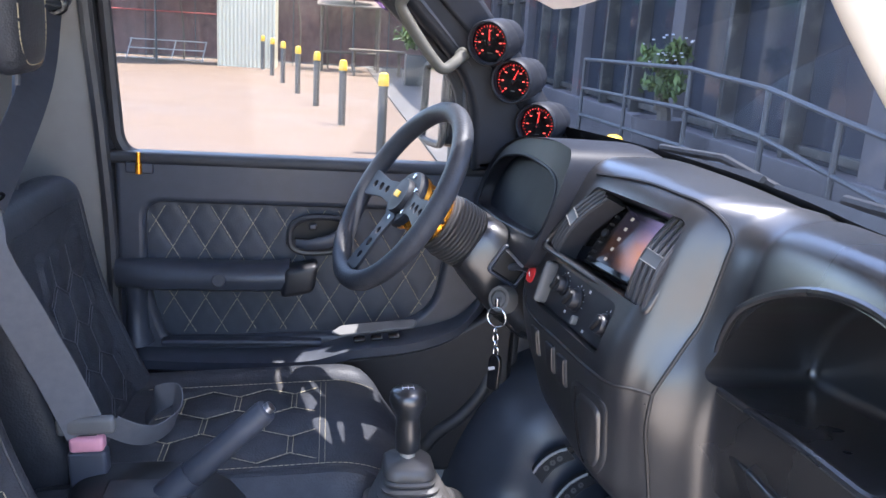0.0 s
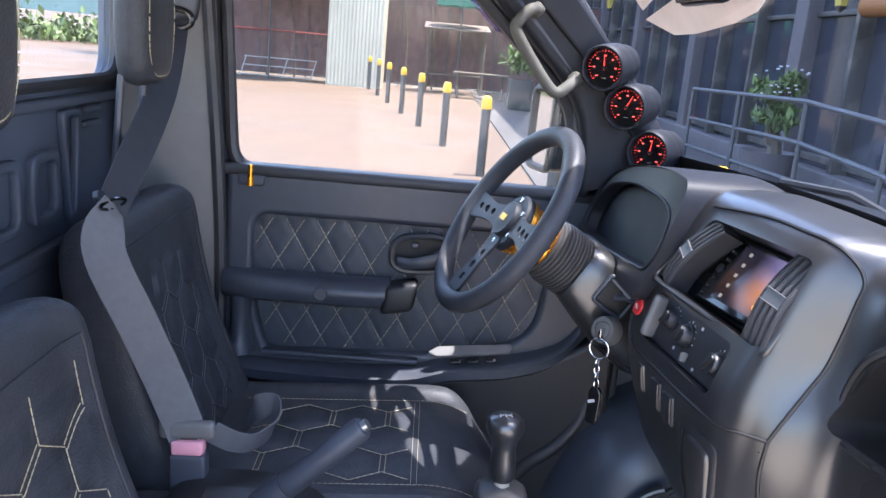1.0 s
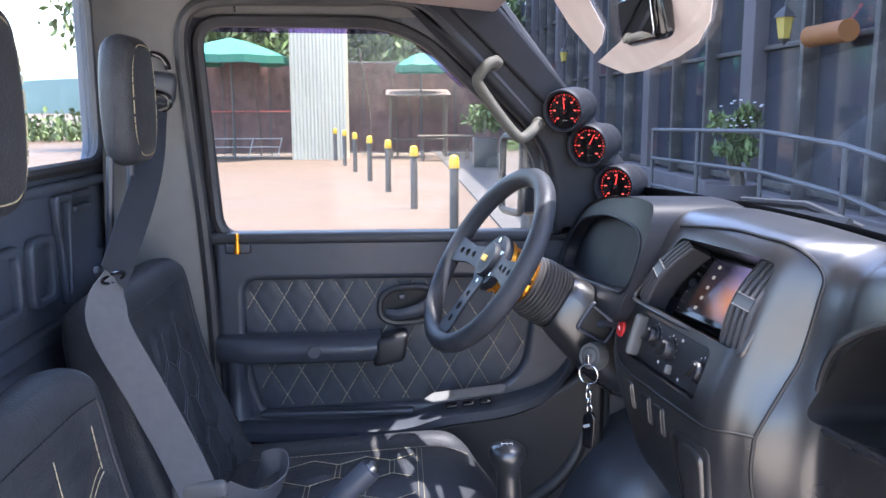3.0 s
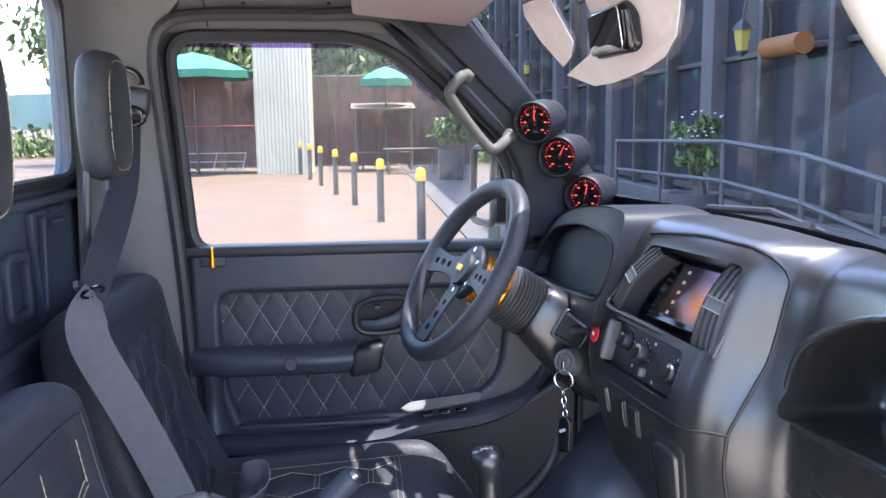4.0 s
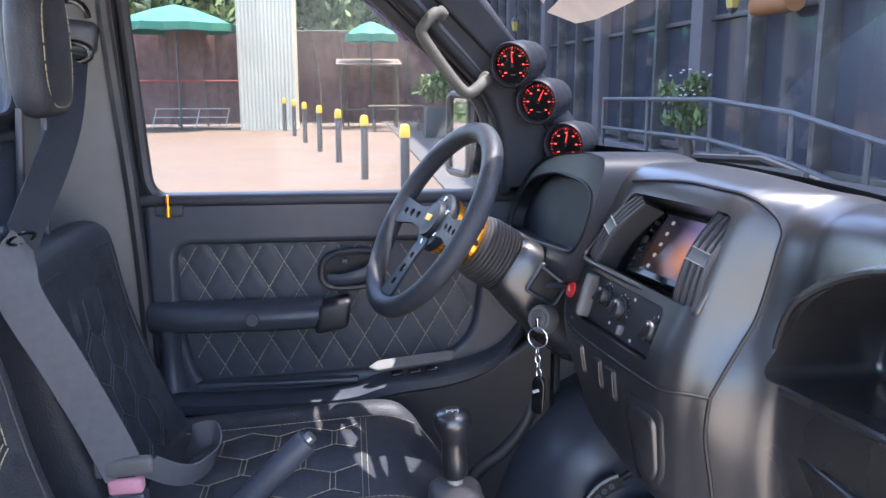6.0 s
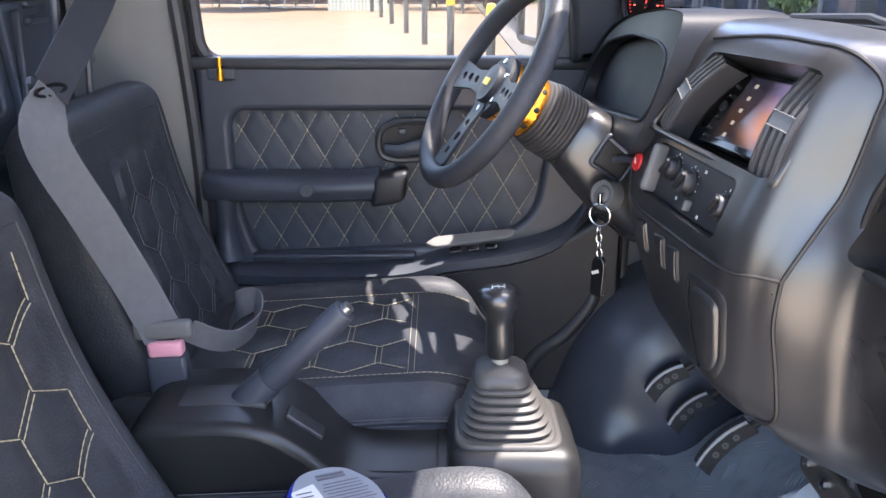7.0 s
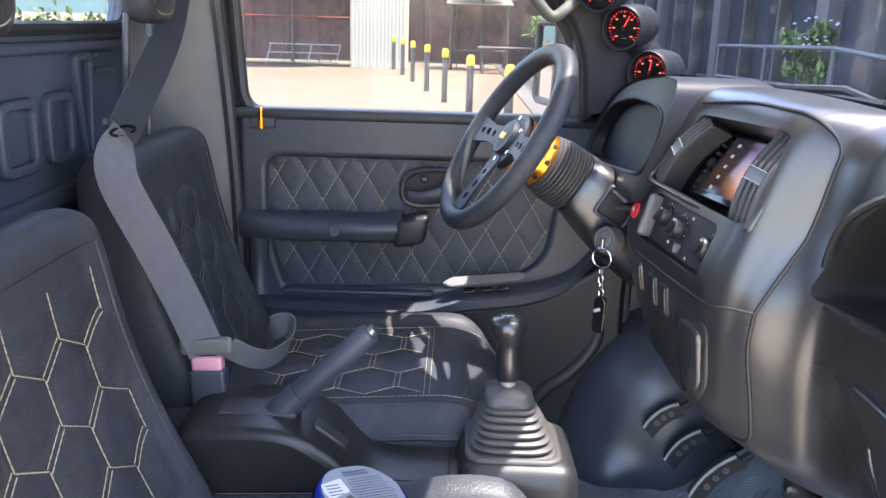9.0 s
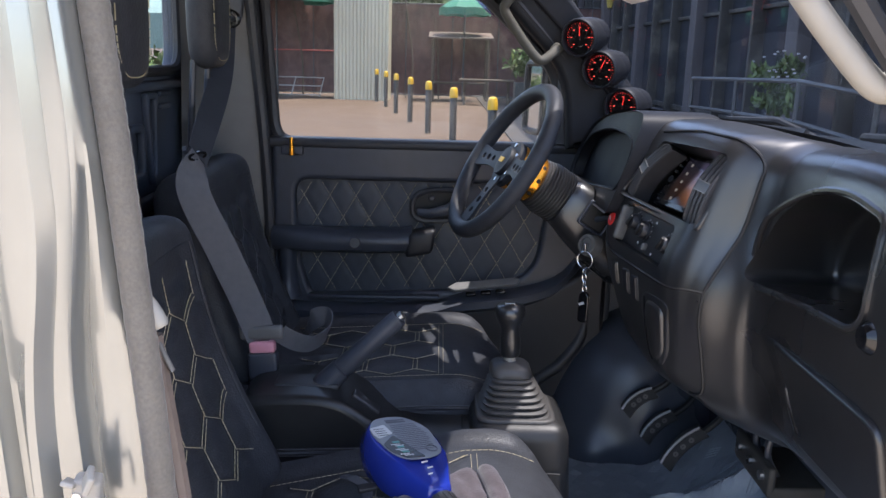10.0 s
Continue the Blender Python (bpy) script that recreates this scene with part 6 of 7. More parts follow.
pedal((0.559, 1.215, 0.676), (0.621, 1.215, 0.728), 0.022)
pedal((0.602, 1.20, 0.617), (0.664, 1.20, 0.681), 0.022)
pedal((0.608, 1.05, 0.630), (0.681, 1.05, 0.711), 0.022)

# under-dash brackets
ub = thing("underdash_bracket", "dusty metal bracket under the dashboard", "bracket")
part("plate", join(rbox((0.755, 0.80, 0.748), (0.13, 0.16, 0.022), 0.006), rbox((0.695, 0.80, 0.768), (0.014, 0.16, 0.05), 0.005)), material("dusty_bracket", (0.045, 0.041, 0.036), 0.6, vary=0.3, scale=40), ub)
for y in (0.745, 0.80, 0.85):
    part("bolt", lathe([(0.008, 0.0), (0.008, 0.008), (0.0, 0.010)], 8, aim((0.689, y, 0.770), (-1, 0, 0))), STEEL, ub)
    part("tube", tube(curve([(0.71, y + 0.02, 0.86), (0.70, y + 0.018, 0.80), (0.722, y + 0.02, 0.755)], 5), 0.006, 8), TRIM, ub)

# wheel arch beside the pedals
rings = []
for f in np.linspace(0, 1, 26):
    r = math.sqrt(max(0.0, 1 - f ** 2.6))
    ring = []
    for t in np.linspace(math.pi, 0, 40):
        x, y = 0.61 + 0.215 * r * math.cos(t) + 0.06 * f, 1.47 - 0.225 * (r ** 0.7) * math.sin(t) ** 0.6
        z = FLOOR_Z - 0.02 + 0.36 * f
        b_ = 0.030 * noise.noise(Vector((x * 7, y * 7, z * 7 + 3))) * math.sin(t)
        foot = 0.05 * math.exp(-((f - 0.12) / 0.12) ** 2 - ((x - 0.50) / 0.07) ** 2)
        ring.append(Vector((x, y - b_ - foot * 0.5, z)))
    rings.append(ring)
tagged(part("wheel_arch", loft(rings, closed=False), METAL_BLACK), "glossy blue-black wheel arch cover in the footwell", "wheel arch", kind="structure")
tagged(part("floor_sill", rbox((0.27, 1.416, 0.63), (0.56, 0.02, 0.235), 0.006), MAT), "blue-grey covered sill beside the driver's seat", "sill", kind="structure")
tagged(part("wall_front", rbox((0.80, 0.80, 0.80), (0.03, 1.36, 0.70), 0.005), METAL_BLACK), "black steel bulkhead ahead of the footwell", "bulkhead", kind="structure")
kick = curve([(0.525, 1.425, 0.95), (0.50, 1.415, 0.86), (0.485, 1.40, 0.78), (0.44, 1.395, 0.715), (0.385, 1.395, 0.67), (0.35, 1.395, 0.62)], 8)
tagged(part("trim_door_edge", tube(kick, 0.015, 10), RUBBER), "black rubber edging along the footwell", "edging", kind="structure")

# ---- floor covering ----
fm = tagged(thing("floor_mat", "rumpled blue-grey vinyl floor covering with tread bars", "floor mat"))
def mat_z(x, y):
    z = FLOOR_Z + 0.004
    near = max(0.0, min(1.0, (1.07 - y) / 0.12))
    for cx, cy, a, ln, wd, h in ((0.62, 0.97, 12, 0.24, 0.030, 0.040), (0.74, 0.90, -28, 0.20, 0.035, 0.050), (0.52, 0.86, 62, 0.18, 0.028, 0.026), (0.66, 0.78, 25, 0.22, 0.035, 0.034), (0.58, 0.70, -20, 0.20, 0.030, 0.024), (0.76, 0.70, 50, 0.18, 0.035, 0.03)):
        c, s = math.cos(radians(a)), math.sin(radians(a))
        u, v = (x - cx) * c + (y - cy) * s, -(x - cx) * s + (y - cy) * c
        z += h * math.exp(-(u / ln) ** 2 * 2 - (v / wd) ** 2) * near
    for cx, cy, a, ln, wd, h in ((0.66, 0.93, -8, 0.22, 0.016, 0.020), (0.70, 0.84, -60, 0.14, 0.014, 0.020), (0.60, 0.80, 15, 0.20, 0.015, 0.016), (0.76, 0.80, 70, 0.18, 0.016, 0.018), (0.54, 0.93, 40, 0.10, 0.013, 0.014)):
        c, s = math.cos(radians(a)), math.sin(radians(a))
        u, v = (x - cx) * c + (y - cy) * s, -(x - cx) * s + (y - cy) * c
        v += 0.02 * math.sin(u * 22)
        z += h * math.exp(-(u / ln) ** 2 * 2 - abs(v / wd) ** 1.5) * near
    toe = max(0.0, min(1.0, (x - 0.60) / 0.20))
    z += 0.14 * toe * toe * (3 - 2 * toe) * max(0.0, min(1.0, (1.36 - y) / 0.15))
    z += 0.006 * noise.noise(Vector((x * 9, y * 9, 0))) * near + 0.02 * near
    return z


n1, n2 = 110, 150
xs, ys_ = np.linspace(0.26, 0.79, n1), np.linspace(0.16, 1.45, n2)
vs = [(x, y, mat_z(x, y)) for y in ys_ for x in xs]
fs = [[j * n1 + i, j * n1 + i + 1, (j + 1) * n1 + i + 1, (j + 1) * n1 + i] for j in range(n2 - 1) for i in range(n1 - 1)]
part("sheet", (vs, fs), MAT, fm)
bars = []
S = 0.046
for i in range(int(0.47 / S)):
    for j in range(int(0.95 / S)):
        cx, cy = 0.32 + i * S, 0.42 + j * S
        a = radians(45 if (i + j) % 2 else -45)
        d, p = Vector((math.cos(a), math.sin(a))), Vector((-math.sin(a), math.cos(a)))
        for k in (-1.5, -0.5, 0.5, 1.5):
            c = Vector((cx, cy)) + p * k * 0.0062
            q = [c - d * 0.013, c - d * 0.006, c + d * 0.006, c + d * 0.013]
            bars.append(tube([(v.x, v.y, mat_z(v.x, v.y) + 0.0006) for v in q], 0.0019, 5, False, [0.4, 1, 1, 0.4]))
tagged(part("tread_pattern", join(*bars), MAT, fm), kind="stuff")

# ---- gauges on the pillar ----
DIAL = material("dial_black", (0.008, 0.008, 0.009), 0.35, vary=0.05, scale=30)
def gauge(c, needle):
    c = Vector(c)
    face = (Vector((0.12, -0.25, 1.50)) - c).normalized()
    face = (face + Vector((-0.52, 0, -0.16))).normalized()
    g = thing("gauge", "round black gauge with red lit dial", "gauge", "gauges on the pillar")
    M = aim(c, face, (0, 0, 1))
    part("housing", lathe([(0.020, -0.082), (0.035, -0.074), (0.0405, -0.040), (0.0420, 0.0), (0.0420, 0.014), (0.0400, 0.0165), (0.0365, 0.0150), (0.0360, 0.004)], 36, M), PILLAR, g)
    part("dial", lathe([(0.036, 0.004), (0.0, 0.004)], 36, M), DIAL, g, smooth=False)
    tk = []
    for i in range(25):
        t = radians(225 - 270 * i / 24)
        major = i % 4 == 0
        L = 0.0042 if major else 0.0026
        R = 0.0315
        p, q = Vector((math.cos(t), math.sin(t), 0)), Vector((-math.sin(t), math.cos(t), 0))
        tk.append(tube([M @ (p * R + Vector((0, 0, 0.0048))), M @ (p * (R - L) + Vector((0, 0, 0.0048)))], 0.0006 if major else 0.00035, 4))
    part("tick_marks", join(*tk), RED_GLOW, g, "red lit tick marks")
    nm = []
    for i in range(0, 25, 4):
        t = radians(225 - 270 * i / 24)
        nm.append(moved(rbox((0.0215 * math.cos(t), 0.0215 * math.sin(t), 0.0047), (0.0046, 0.0022, 0.0004), 0.0001), M))
    part("numerals", join(*nm), glow("dim_red", (1, 0.12, 0.10), 0.22), g)
    t = radians(needle)
    part("needle", tube([M @ Vector((-0.004 * math.cos(t), -0.004 * math.sin(t), 0.007)), M @ Vector((0.0245 * math.cos(t), 0.0245 * math.sin(t), 0.007))], 0.0010, 5, False, [1.2, 0.5]), RED_GLOW, g, "red lit needle")
    part("print", moved(rbox((0, -0.019, 0.0046), (0.010, 0.0014, 0.0003), 0.0001), M), TRIM_GREY, g)
    part("needle_cap", lathe([(0.004, 0.005), (0.0035, 0.009), (0.0, 0.0095)], 14, M), DARK, g)
    return g


gauge((0.436, 1.36, 1.489), 92)
gauge((0.487, 1.365, 1.421), 62)
gauge((0.543, 1.37, 1.341), 80)
pod = thing("gauge_pod", "black curved mount that carries the gauges", "gauge mount")
part("mount", tube(curve([(0.437, 1.412, 1.525), (0.458, 1.405, 1.485), (0.51, 1.41, 1.412), (0.565, 1.415, 1.34), (0.60, 1.42, 1.29)], 6), 0.030, 12, False, [0.25, 0.55, 0.75, 0.88, 0.96] + [1.0] * 20), PILLAR, pod)

# ---- grab handles ----
def grab(pts, name, label, mat, r=0.0105):
    h = thing(name, label, "grab handle")
    p = curve(pts, 8)
    part("grip", tube(p, r, 12), mat, h)
    for q, d in ((pts[0], Vector(pts[0]) - Vector(pts[1])), (pts[-1], Vector(pts[-1]) - Vector(pts[-2]))):
        part("foot", rbox(Vector(q) + Vector((0, 0.004, 0)), (0.026, 0.022, 0.026), 0.009, pose(0, 0, 0, 0, 45, 0)), mat, h)
        part("screw", lathe([(0.0, 0.002), (0.005, 0.0015), (0.006, -0.001)], 12, aim(Vector(q) + Vector((0, -0.0085, 0)), (0, -1, 0))), TRIM_GREY, h)
    return h


grab([(0.303, 1.385, 1.580), (0.288, 1.355, 1.578), (0.268, 1.345, 1.556), (0.266, 1.345, 1.538), (0.30, 1.345, 1.488), (0.335, 1.345, 1.445), (0.352, 1.347, 1.437), (0.372, 1.36, 1.450), (0.388, 1.385, 1.462)], "grab_handle", "grey-beige plastic grab handle screwed to the driver's pillar", material("grey_beige_plastic", (0.088, 0.083, 0.070), 0.7, vary=0.15, scale=40, bump=0.1, bump_scale=500, spec=0.25))
grab([(0.36, 0.23, 1.64), (0.365, 0.19, 1.61), (0.385, 0.185, 1.56), (0.43, 0.185, 1.50), (0.49, 0.185, 1.435), (0.515, 0.19, 1.425), (0.535, 0.22, 1.43)], "grab_handle", "thick cream plastic grab handle by the open door", CREAM, 0.0125)

# ---- mirrors, visor, film ----
mr = thing("rear_view_mirror", "black rear-view mirror on the windscreen", "mirror")
MM = aim((0.452, 0.935, 1.617), (-0.965, -0.03, -0.16), (0, 0, 1))
part("shell", moved(soft_box(0.155, 0.072, 0.030, 0.014, 0.02, lambda p, n: (p[0] * (1 - 0.0 * p[2]), p[1], p[2] - 0.012)), MM), GLOSS, mr)
part("glass", plate(rect(-0.071, -0.030, 0.071, 0.030, 0.012), (), 0.002, 0.0005, MM @ Matrix.Translation((0, 0, 0.0045))), CHROME, mr, "mirror glass")
part("stem", tube(curve([(0.462, 0.935, 1.63), (0.47, 0.90, 1.68), (0.47, 0.86, 1.72)], 5), 0.008, 8), GLOSS, mr)
FILM = material("torn_pale_film", (0.72, 0.65, 0.61), 0.75, vary=0.1, scale=30, stains=0.2, stain_color=(0.58, 0.53, 0.50), alpha=0.75)
def film(pts):
    f = thing("windscreen_film", "torn sheet of pale film stuck to the windscreen", "film", "torn film on the windscreen")
    front = [screen_point(u, w) + Vector((-0.004, 0, -0.003)) for u, w in pts]
    back = [p + Vector((0.0015, 0, 0.001)) for p in front]
    k = len(pts)
    part("sheet", (front + back, [list(range(k)), list(range(2 * k - 1, k - 1, -1))] + [[i, (i + 1) % k, k + (i + 1) % k, k + i] for i in range(k)]), FILM, f, smooth=False)


film([(0.66, 0.905), (0.50, 0.91), (0.515, 0.86), (0.54, 0.75), (0.61, 0.70), (0.68, 0.67), (0.70, 0.78), (0.69, 0.87)])
film([(0.27, 1.0), (-0.13, 1.0), (-0.10, 0.77), (0.02, 0.70), (0.15, 0.65), (0.27, 0.625), (0.38, 0.61), (0.48, 0.595), (0.59, 0.59), (0.69, 0.64), (0.50, 0.70), (0.36, 0.80)])
vis = thing("sun_visor", "pinkish-grey sun visor folded up to the roof", "sun visor")
part("flap", moved(soft_box(0.22, 0.36, 0.020, 0.009, 0.05), Matrix.Translation((0.190, 1.16, 1.690)) @ pose(0, 0, 0, 0, 6, 0)), material("visor_vinyl", (0.36, 0.30, 0.29), 0.7, vary=0.1, scale=40, bump=0.1), vis)
part("rod", tube([(0.275, 1.36, 1.735), (0.28, 1.33, 1.682), (0.28, 0.99, 1.682)], 0.005, 8), TRIM, vis)

dm = thing("door_mirror", "black door mirror outside the driver's window", "mirror")
DMM = aim((0.383, 1.70, 1.340), (-0.92, -0.30, 0.02), (0, 0, 1))
part("shell", moved(soft_box(0.115, 0.185, 0.055, 0.022, 0.03, lambda p, n: (p[0], p[1], p[2] - 0.026)), DMM), GLOSS, dm)
part("glass", plate(rect(-0.050, -0.085, 0.050, 0.085, 0.018), (), 0.002, 0.0005, DMM @ Matrix.Translation((0, 0, 0.003))), CHROME, dm, "mirror glass")
part("glass_frame", tube([DMM @ Vector((x, y, 0.004)) for x, y in rect(-0.053, -0.088, 0.053, 0.088, 0.02)], 0.009, 8, True), DARK, dm)
part("bracket", tube(curve([(0.46, 1.74, 1.26), (0.50, 1.66, 1.20), (0.53, 1.55, 1.22), (0.54, 1.49, 1.27)], 6), 0.010, 8), GLOSS, dm)
part("bracket", tube(curve([(0.44, 1.66, 1.43), (0.48, 1.56, 1.42), (0.50, 1.49, 1.38)], 6), 0.009, 8), GLOSS, dm)

# ---- passenger door opening: silver pillar, pile seal, striker ----
op = thing("door_opening", "silver painted door pillar with pile seal and striker", "door frame", kind="structure")
SEAL_LINE = ((0.35, -0.112), (0.70, -0.114), (1.00, -0.122), (1.30, -0.143), (1.48, -0.159), (1.65, -0.173), (1.80, -0.19))


def along_z(z, table):
    return float(np.interp(z, [q[0] for q in table], [q[1] for q in table]))


# the pressed steel: a flange by the seal, an S-shaped step that runs out upwards, a cove, a flat panel
rings = []
for z in np.linspace(0.35, 1.80, 88):
    xs = along_z(z, SEAL_LINE) - 0.011
    soft = lambda t: sum(along_z(z + d, t) for d in (-0.04, -0.02, 0, 0.02, 0.04)) / 5
    sa = soft(((0.9, 0.036), (1.10, 0.036), (1.18, 0.033), (1.28, 0.016), (1.37, 0.005), (1.8, 0.004)))
    sb = soft(((0.9, 0.074), (1.07, 0.073), (1.16, 0.067), (1.28, 0.043), (1.48, 0.035), (1.8, 0.032)))
    sc = soft(((0.9, 0.100), (1.07, 0.097), (1.28, 0.092), (1.48, 0.073), (1.8, 0.066)))
    st = soft(((0.9, 0.017), (1.16, 0.017), (1.28, 0.009), (1.40, 0.002), (1.8, 0.001)))
    mid = (sa + sb) / 2
    prof = ((-0.008, 0.225), (-0.004, 0.190), (-0.002, 0.190), (0.0, 0.176), (sa * 0.5, 0.151 + st), (sa - 0.001, 0.148 + st * 1.3), (sa + 0.002, 0.144 + st * 0.3), (sa + 0.006, 0.142),
            (mid, 0.146), (sb - 0.008, 0.146), (sb - 0.002, 0.138), (sb + 0.003, 0.132), (sb + 0.010, 0.131), (sc - 0.008, 0.141), (sc - 0.002, 0.141), (sc + 0.001, 0.134), (sc + 0.005, 0.126), (sc + 0.030, 0.122), (sc + 0.036, 0.110), (sc + 0.060, 0.112),
            (sc + 0.2, 0.11), (sc + 0.2, 0.15), (0.05, 0.24))
    rings.append([Vector((xs - a, y, z)) for a, y in prof])
part("pillar", loft(rings), SILVER, op, "silver painted steel pillar with a pressed step")
sp = curve([(x, 0.178, z) for z, x in SEAL_LINE], 12)
sp = sp[:1] + [a.lerp(b, k / 6) for a, b in zip(sp, sp[1:]) for k in range(1, 7)]
part("pile_seal", tube(sp, 0.0132, 14, False, [1 + 0.022 * math.sin(i * 2 * math.pi / 5.0) + 0.015 * noise.noise(Vector((i * 0.37, 0, 0))) for i in range(len(sp))]), SEAL, op, "grey-brown woven door seal")
sp = [p + Vector((0.001 + 0.055 * max(0.0, 1.20 - p.z), 0.022, 0)) for p in sp[::6] if 0.6 < p.z < 1.20]
part("inner_strip", tube(sp, 0.009, 8), material("brown_strip", (0.13, 0.10, 0.085), 0.6, vary=0.2, scale=60), op, "brown trim edge inside the seal")
stz = Vector((-0.172, 0.128, 1.052))
striker = part("striker", rbox(stz, (0.024, 0.020, 0.054), 0.005, pose(0, 0, 0, 4, 6, 8)), CREAM, op, "pale bent steel door striker")
part("striker_ear", join(rbox(stz + Vector((0.008, -0.014, 0.029)), (0.006, 0.022, 0.018), 0.002, pose(0, 0, 0, 10, 22, 24)), rbox(stz + Vector((-0.010, -0.010, 0.024)), (0.012, 0.016, 0.005), 0.002, pose(0, 0, 0, -14, 18, 0))), CREAM, striker)
part("striker_bar", tube(curve([stz + Vector((0.008, -0.010, 0.000)), stz + Vector((0.020, -0.014, 0.002)), stz + Vector((0.030, -0.014, 0.000)), stz + Vector((0.033, -0.012, -0.010)), stz + Vector((0.033, -0.004, -0.026))], 5), 0.0038, 8), CREAM, striker)
for dz in (0.012, -0.014):
    part("screw", lathe([(0.0, 0.003), (0.004, 0.002), (0.005, -0.001)], 12, aim(stz + Vector((-0.004, -0.011, dz)), (0, -1, 0))), STEEL, striker)
bt = thing("seat_lever", "pale seat release lever beside the pillar", "lever")
part("lever", tube(curve([(-0.137, 0.19, 1.222), (-0.128, 0.188, 1.212), (-0.119, 0.187, 1.196)], 5), 0.0085, 10, False, [0.7] + [1] * 9 + [0.8]), CREAM, bt)
part("pin", tube([(-0.126, 0.196, 1.178), (-0.114, 0.196, 1.150)], 0.0026, 8), TRIM_GREY, bt)
sill = tagged(part("door_sill", rbox((0.35, 0.165, 0.475), (1.1, 0.10, 0.10), 0.02), SILVER), "silver painted door sill", "sill", kind="structure")

# ---- spray bottle and cloth on the passenger seat ----
bot = thing("spray_bottle", "blue plastic cleaner bottle lying on the seat", "bottle")
BM = Matrix.Translation((0.101, 0.535, 0.883)) @ pose(0, 0, 0, -6, 6, -61) @ Matrix.Scale(1.08, 4)
out = rounded([(-0.088, -0.030), (-0.088, 0.030), (-0.045, 0.054), (0.020, 0.046), (0.062, 0.024), (0.080, 0.016), (0.080, -0.016), (0.062, -0.024), (0.020, -0.046), (-0.045, -0.054)], [0.03, 0.03, 0.04, 0.04, 0.02, 0.004, 0.004, 0.02, 0.04, 0.04], 6)
vs_rings = []
for z, k in ((-0.032, 0.70), (-0.027, 0.88), (-0.012, 0.98), (0.0, 1.0), (0.010, 0.985), (0.019, 0.93), (0.024, 0.87), (0.0255, 0.82)):
    vs_rings.append([BM @ Vector((x * (1 - (1 - k) * 0.45), y * k, z * (1 - 0.35 * max(0, (x - 0.02) / 0.06)))) for x, y in out])
bb = part("body", loft(vs_rings), BLUE, bot, "translucent blue plastic body")
lab = rounded([(-0.074, -0.022), (-0.074, 0.020), (-0.042, 0.040), (0.012, 0.034), (0.026, 0.018), (0.026, -0.020), (0.008, -0.034), (-0.042, -0.040)], 0.016, 5)
LM = BM @ Matrix.Translation((0, 0, 0.0260)) @ Matrix.Diagonal((1.08, 1.08, 1, 1))
part("label", plate(lab, (), 0.0012, 0.0003, LM), LABEL_GREY, bb, "silver-grey back label", smooth=False)
part("label_panel", plate(rounded([(-0.030, -0.014), (0.024, 0.004), (0.022, -0.020), (0.006, -0.032), (-0.012, -0.035)], 0.003), (), 0.0008, 0.0002, LM @ Matrix.Translation((0, 0, 0.001))), LABEL_BLACK, bb, smooth=False)
part("label_sticker", plate(rounded([(-0.050, -0.036), (-0.056, -0.014), (-0.034, -0.012), (-0.026, -0.034), (-0.036, -0.037)], 0.002), (), 0.0008, 0.0002, LM @ Matrix.Translation((0, 0, 0.001))), LABEL_WHITE, bb, smooth=False)
PRINT = material("print_grey", (0.07, 0.07, 0.09), 0.5)
rnd = random.Random(9)
bars = [moved(rbox((-0.052 + i * 0.0042, 0.010 + rnd.uniform(-0.002, 0.002), 0.0012), (0.0009, 0.042 - abs(i - 6) * 0.0015, 0.0003), 0.0001), LM) for i in range(15)]
part("small_print", join(*bars), PRINT, bb)
part("print_bar", join(*[moved(rbox((-0.064 + 0.0045 * i, 0.004, 0.0014), (0.0028, 0.026, 0.0003), 0.0001), LM) for i in range(2)]), PRINT, bb)
part("print_bar", join(*[moved(rbox((-0.013 + 0.011 * i, -0.018 + 0.001 * i, 0.0018), (0.004, 0.009, 0.0003), 0.0001), LM) for i in range(3)]), TEAL, bb)
part("print_bar", join(*[moved(rbox((-0.008 + 0.011 * i + 0.003 * j, -0.021 + 0.004 * j + 0.001 * i, 0.0018), (0.0015, 0.012, 0.0003), 0.0001), LM) for i in range(3) for j in (0, 1)]), LABEL_WHITE, bb)
part("print_bar", join(*[moved(rbox((-0.046 + 0.005 * i, -0.026, 0.0018), (0.0012, 0.014, 0.0003), 0.0001), LM) for i in range(4)]), LABEL_BLACK, bb)
part("round_mark", tube([LM @ Vector((0.008 + 0.007 * math.cos(t), 0.020 + 0.007 * math.sin(t), 0.0012)) for t in np.linspace(0, 2 * math.pi, 20, endpoint=False)], 0.0006, 4, True), PRINT, bb)
part("print_bar", join(*[moved(rbox((0.034 + 0.009 * i, -0.002 + 0.004 * (i % 2), 0.0250 - 0.0030 * i), (0.0020, 0.010 - 0.0015 * i, 0.0006), 0.0002, pose(0, 0, 0, 0, 17, 10)), BM) for i in range(4)]), LABEL_WHITE, bb)
NK = BM @ aim((0, 0, -0.004), (1, 0, 0))
part("neck", lathe([(0.017, 0.070), (0.017, 0.092), (0.015, 0.095)], 22, NK), BLUE, bot)
cap = part("cap", lathe([(0.0185, 0.083), (0.0195, 0.086), (0.0195, 0.113), (0.017, 0.117), (0.0, 0.118)], 24, NK), LABEL_BLACK, bot, "black ribbed cap")
for k in range(18):
    t = 2 * math.pi * k / 18
    part("rib", tube([NK @ Vector((0.0196 * math.cos(t), 0.0196 * math.sin(t), z)) for z in (0.088, 0.111)], 0.0011, 5), LABEL_BLACK, cap)

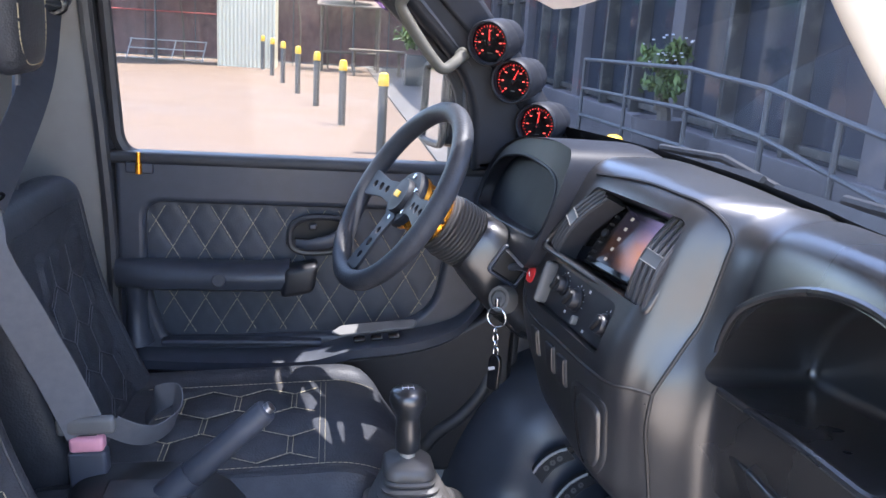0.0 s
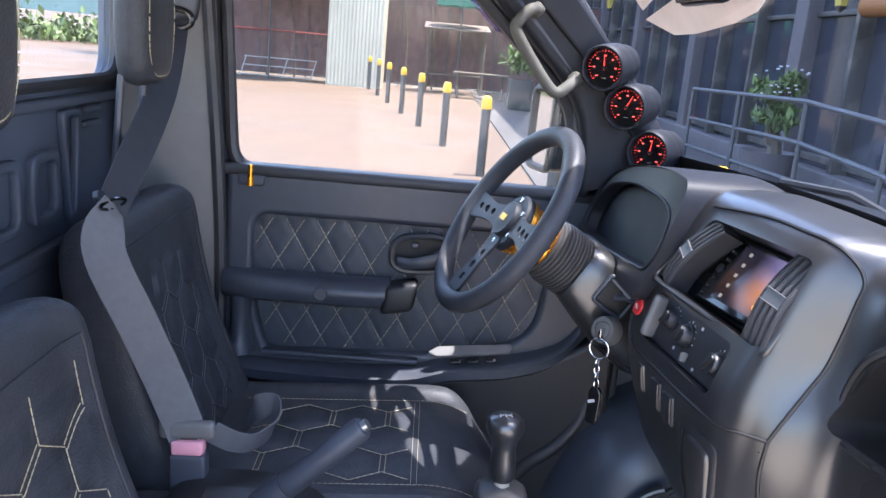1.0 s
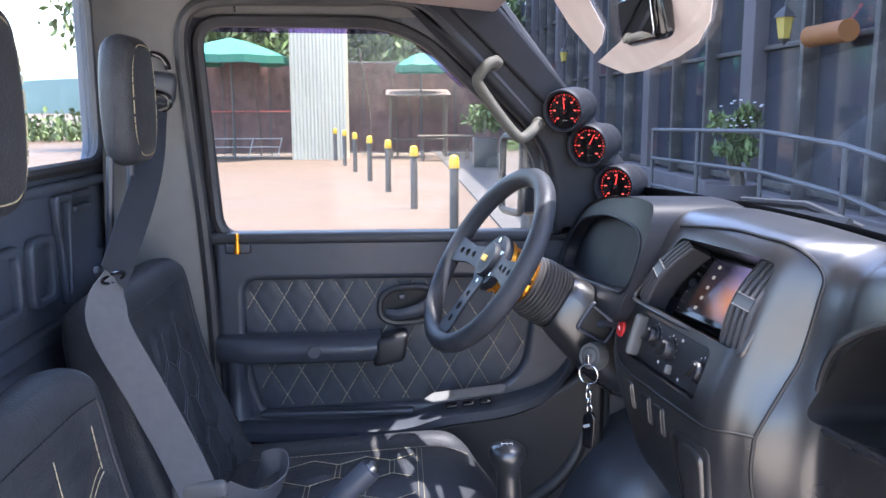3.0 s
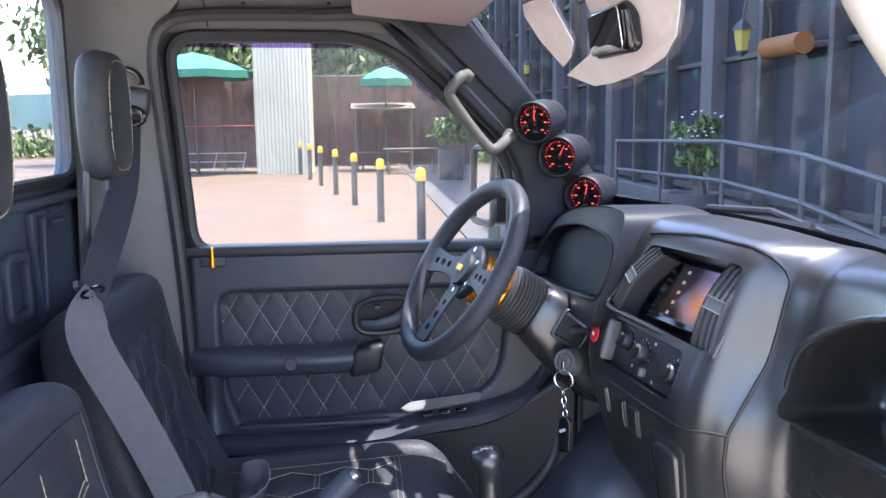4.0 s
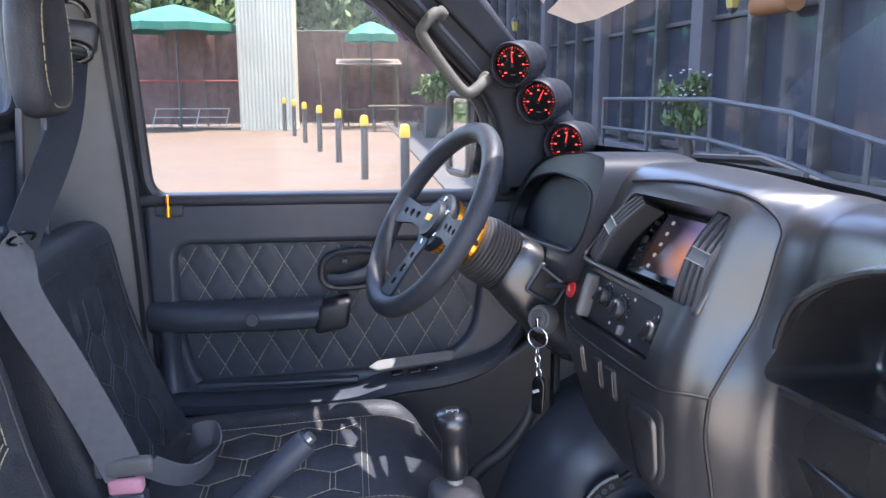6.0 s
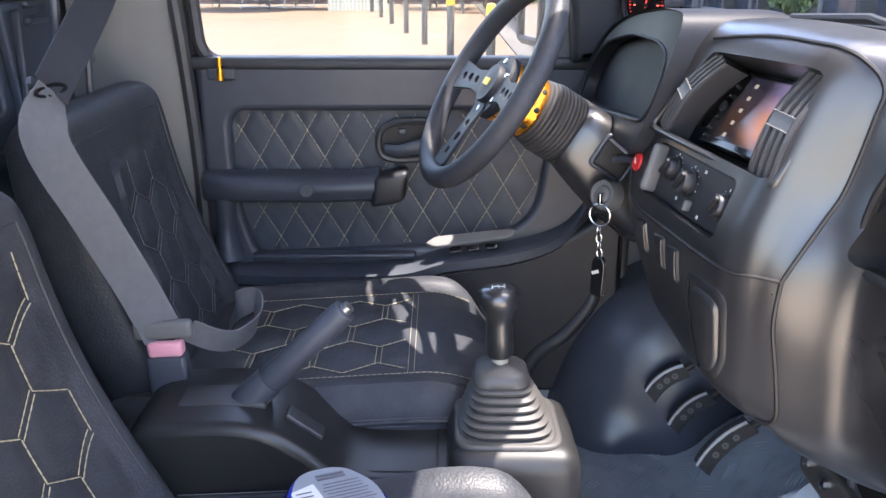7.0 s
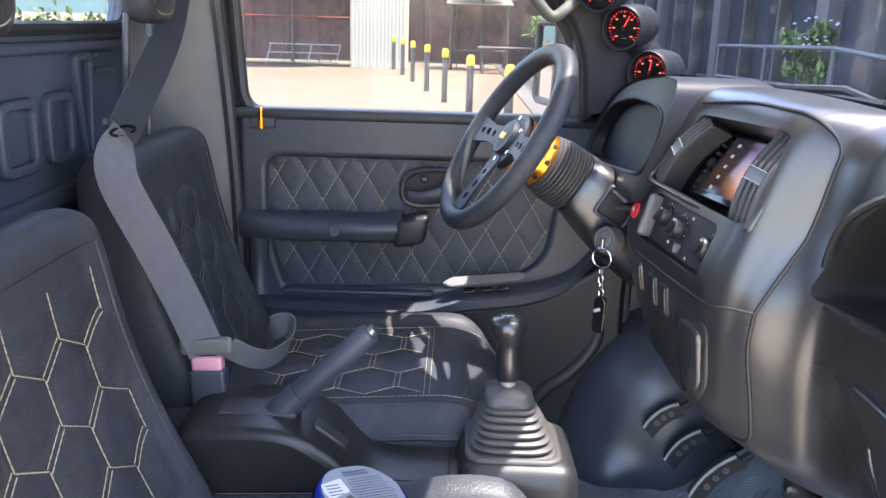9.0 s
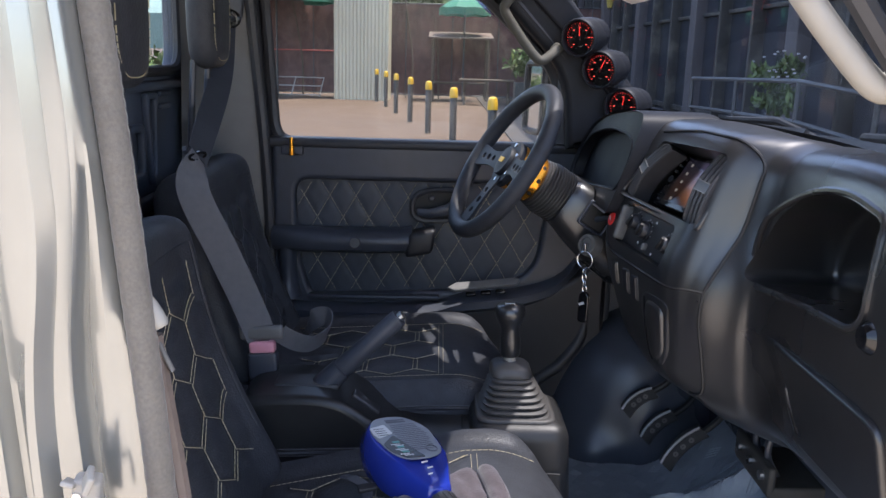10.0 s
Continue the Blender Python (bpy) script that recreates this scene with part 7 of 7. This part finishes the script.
cl = thing("cloth", "mauve microfibre cloth folded on the seat", "cloth")
n = 56
vs, fs = [], []
for j in range(n):
    for i in range(n):
        u, v = i / (n - 1), j / (n - 1)
        x, y = 0.080 + 0.150 * u + 0.006 * math.sin(v * 5), 0.385 + 0.150 * v + 0.006 * math.sin(u * 9 + 1) - 0.07 * max(0.0, 0.45 - u) * 2
        # two padded folds side by side, with rounded far ends
        tall = 0
        for c, w, h, far in ((0.655, 0.155, 0.026, 0.97), (0.895, 0.095, 0.034, 0.985), (0.25, 0.25, 0.012, 0.9)):
            a, b = abs(u - c) / w, max(0.0, (v - far + 0.22) / 0.22)
            tall = max(tall, h * max(0.0, 1 - a ** 3.5 - b ** 3.5) ** 0.45)
        z = 0.857 + tall + 0.003 * noise.noise(Vector((u * 6, v * 5, 2))) + 0.0015 * math.sin(u * 31 + v * 6)
        vs.append((x, y, z))
fs = [[j * n + i, j * n + i + 1, (j + 1) * n + i + 1, (j + 1) * n + i] for j in range(n - 1) for i in range(n - 1)]
co_ = part("fabric", (vs, fs), CLOTH, cl)
sm = co_.modifiers.new("thick", "SOLIDIFY")
sm.thickness, sm.offset = 0.004, 1.0

# loose black strap beside the bottle
st_ = thing("strap", "short loose black webbing strap on the seat", "strap")
sp_ = curve([(0.052, 0.44, 0.858), (0.046, 0.475, 0.862), (0.044, 0.50, 0.866), (0.020, 0.515, 0.872), (0.006, 0.530, 0.866)], 6)
part("webbing", band(sp_, Vector((1, 0.3, 0.15)), 0.012, 0.002), WEB_DARK, st_)
part("slider", rbox((0.043, 0.496, 0.868), (0.026, 0.014, 0.006), 0.002, pose(0, 0, 0, 8, 0, 20)), DARK, st_)

# ---- wipers outside the glass ----
def wiper(u0, u1, w0, w1):
    w = thing("wiper", "black windscreen wiper at rest", "wiper", "wipers")
    pts = [screen_point(u0 + (u1 - u0) * f, w0 + (w1 - w0) * f) + Vector((0.012, 0, 0.012)) for f in np.linspace(0, 1, 12)]
    part("blade", band(pts, Vector((0.6, 0, 0.8)), 0.016, 0.008), DARK, w)
    part("arm", tube([screen_point(u0 - 0.02, w0 - 0.05) + Vector((0.03, 0, 0.02)), pts[3] + Vector((0.014, 0, 0.016)), pts[7] + Vector((0.01, 0, 0.012))], 0.007, 8), DARK, w)
    return w


wiper(0.10, 0.86, 0.075, 0.035)
wiper(-0.62, 0.06, 0.10, 0.06)
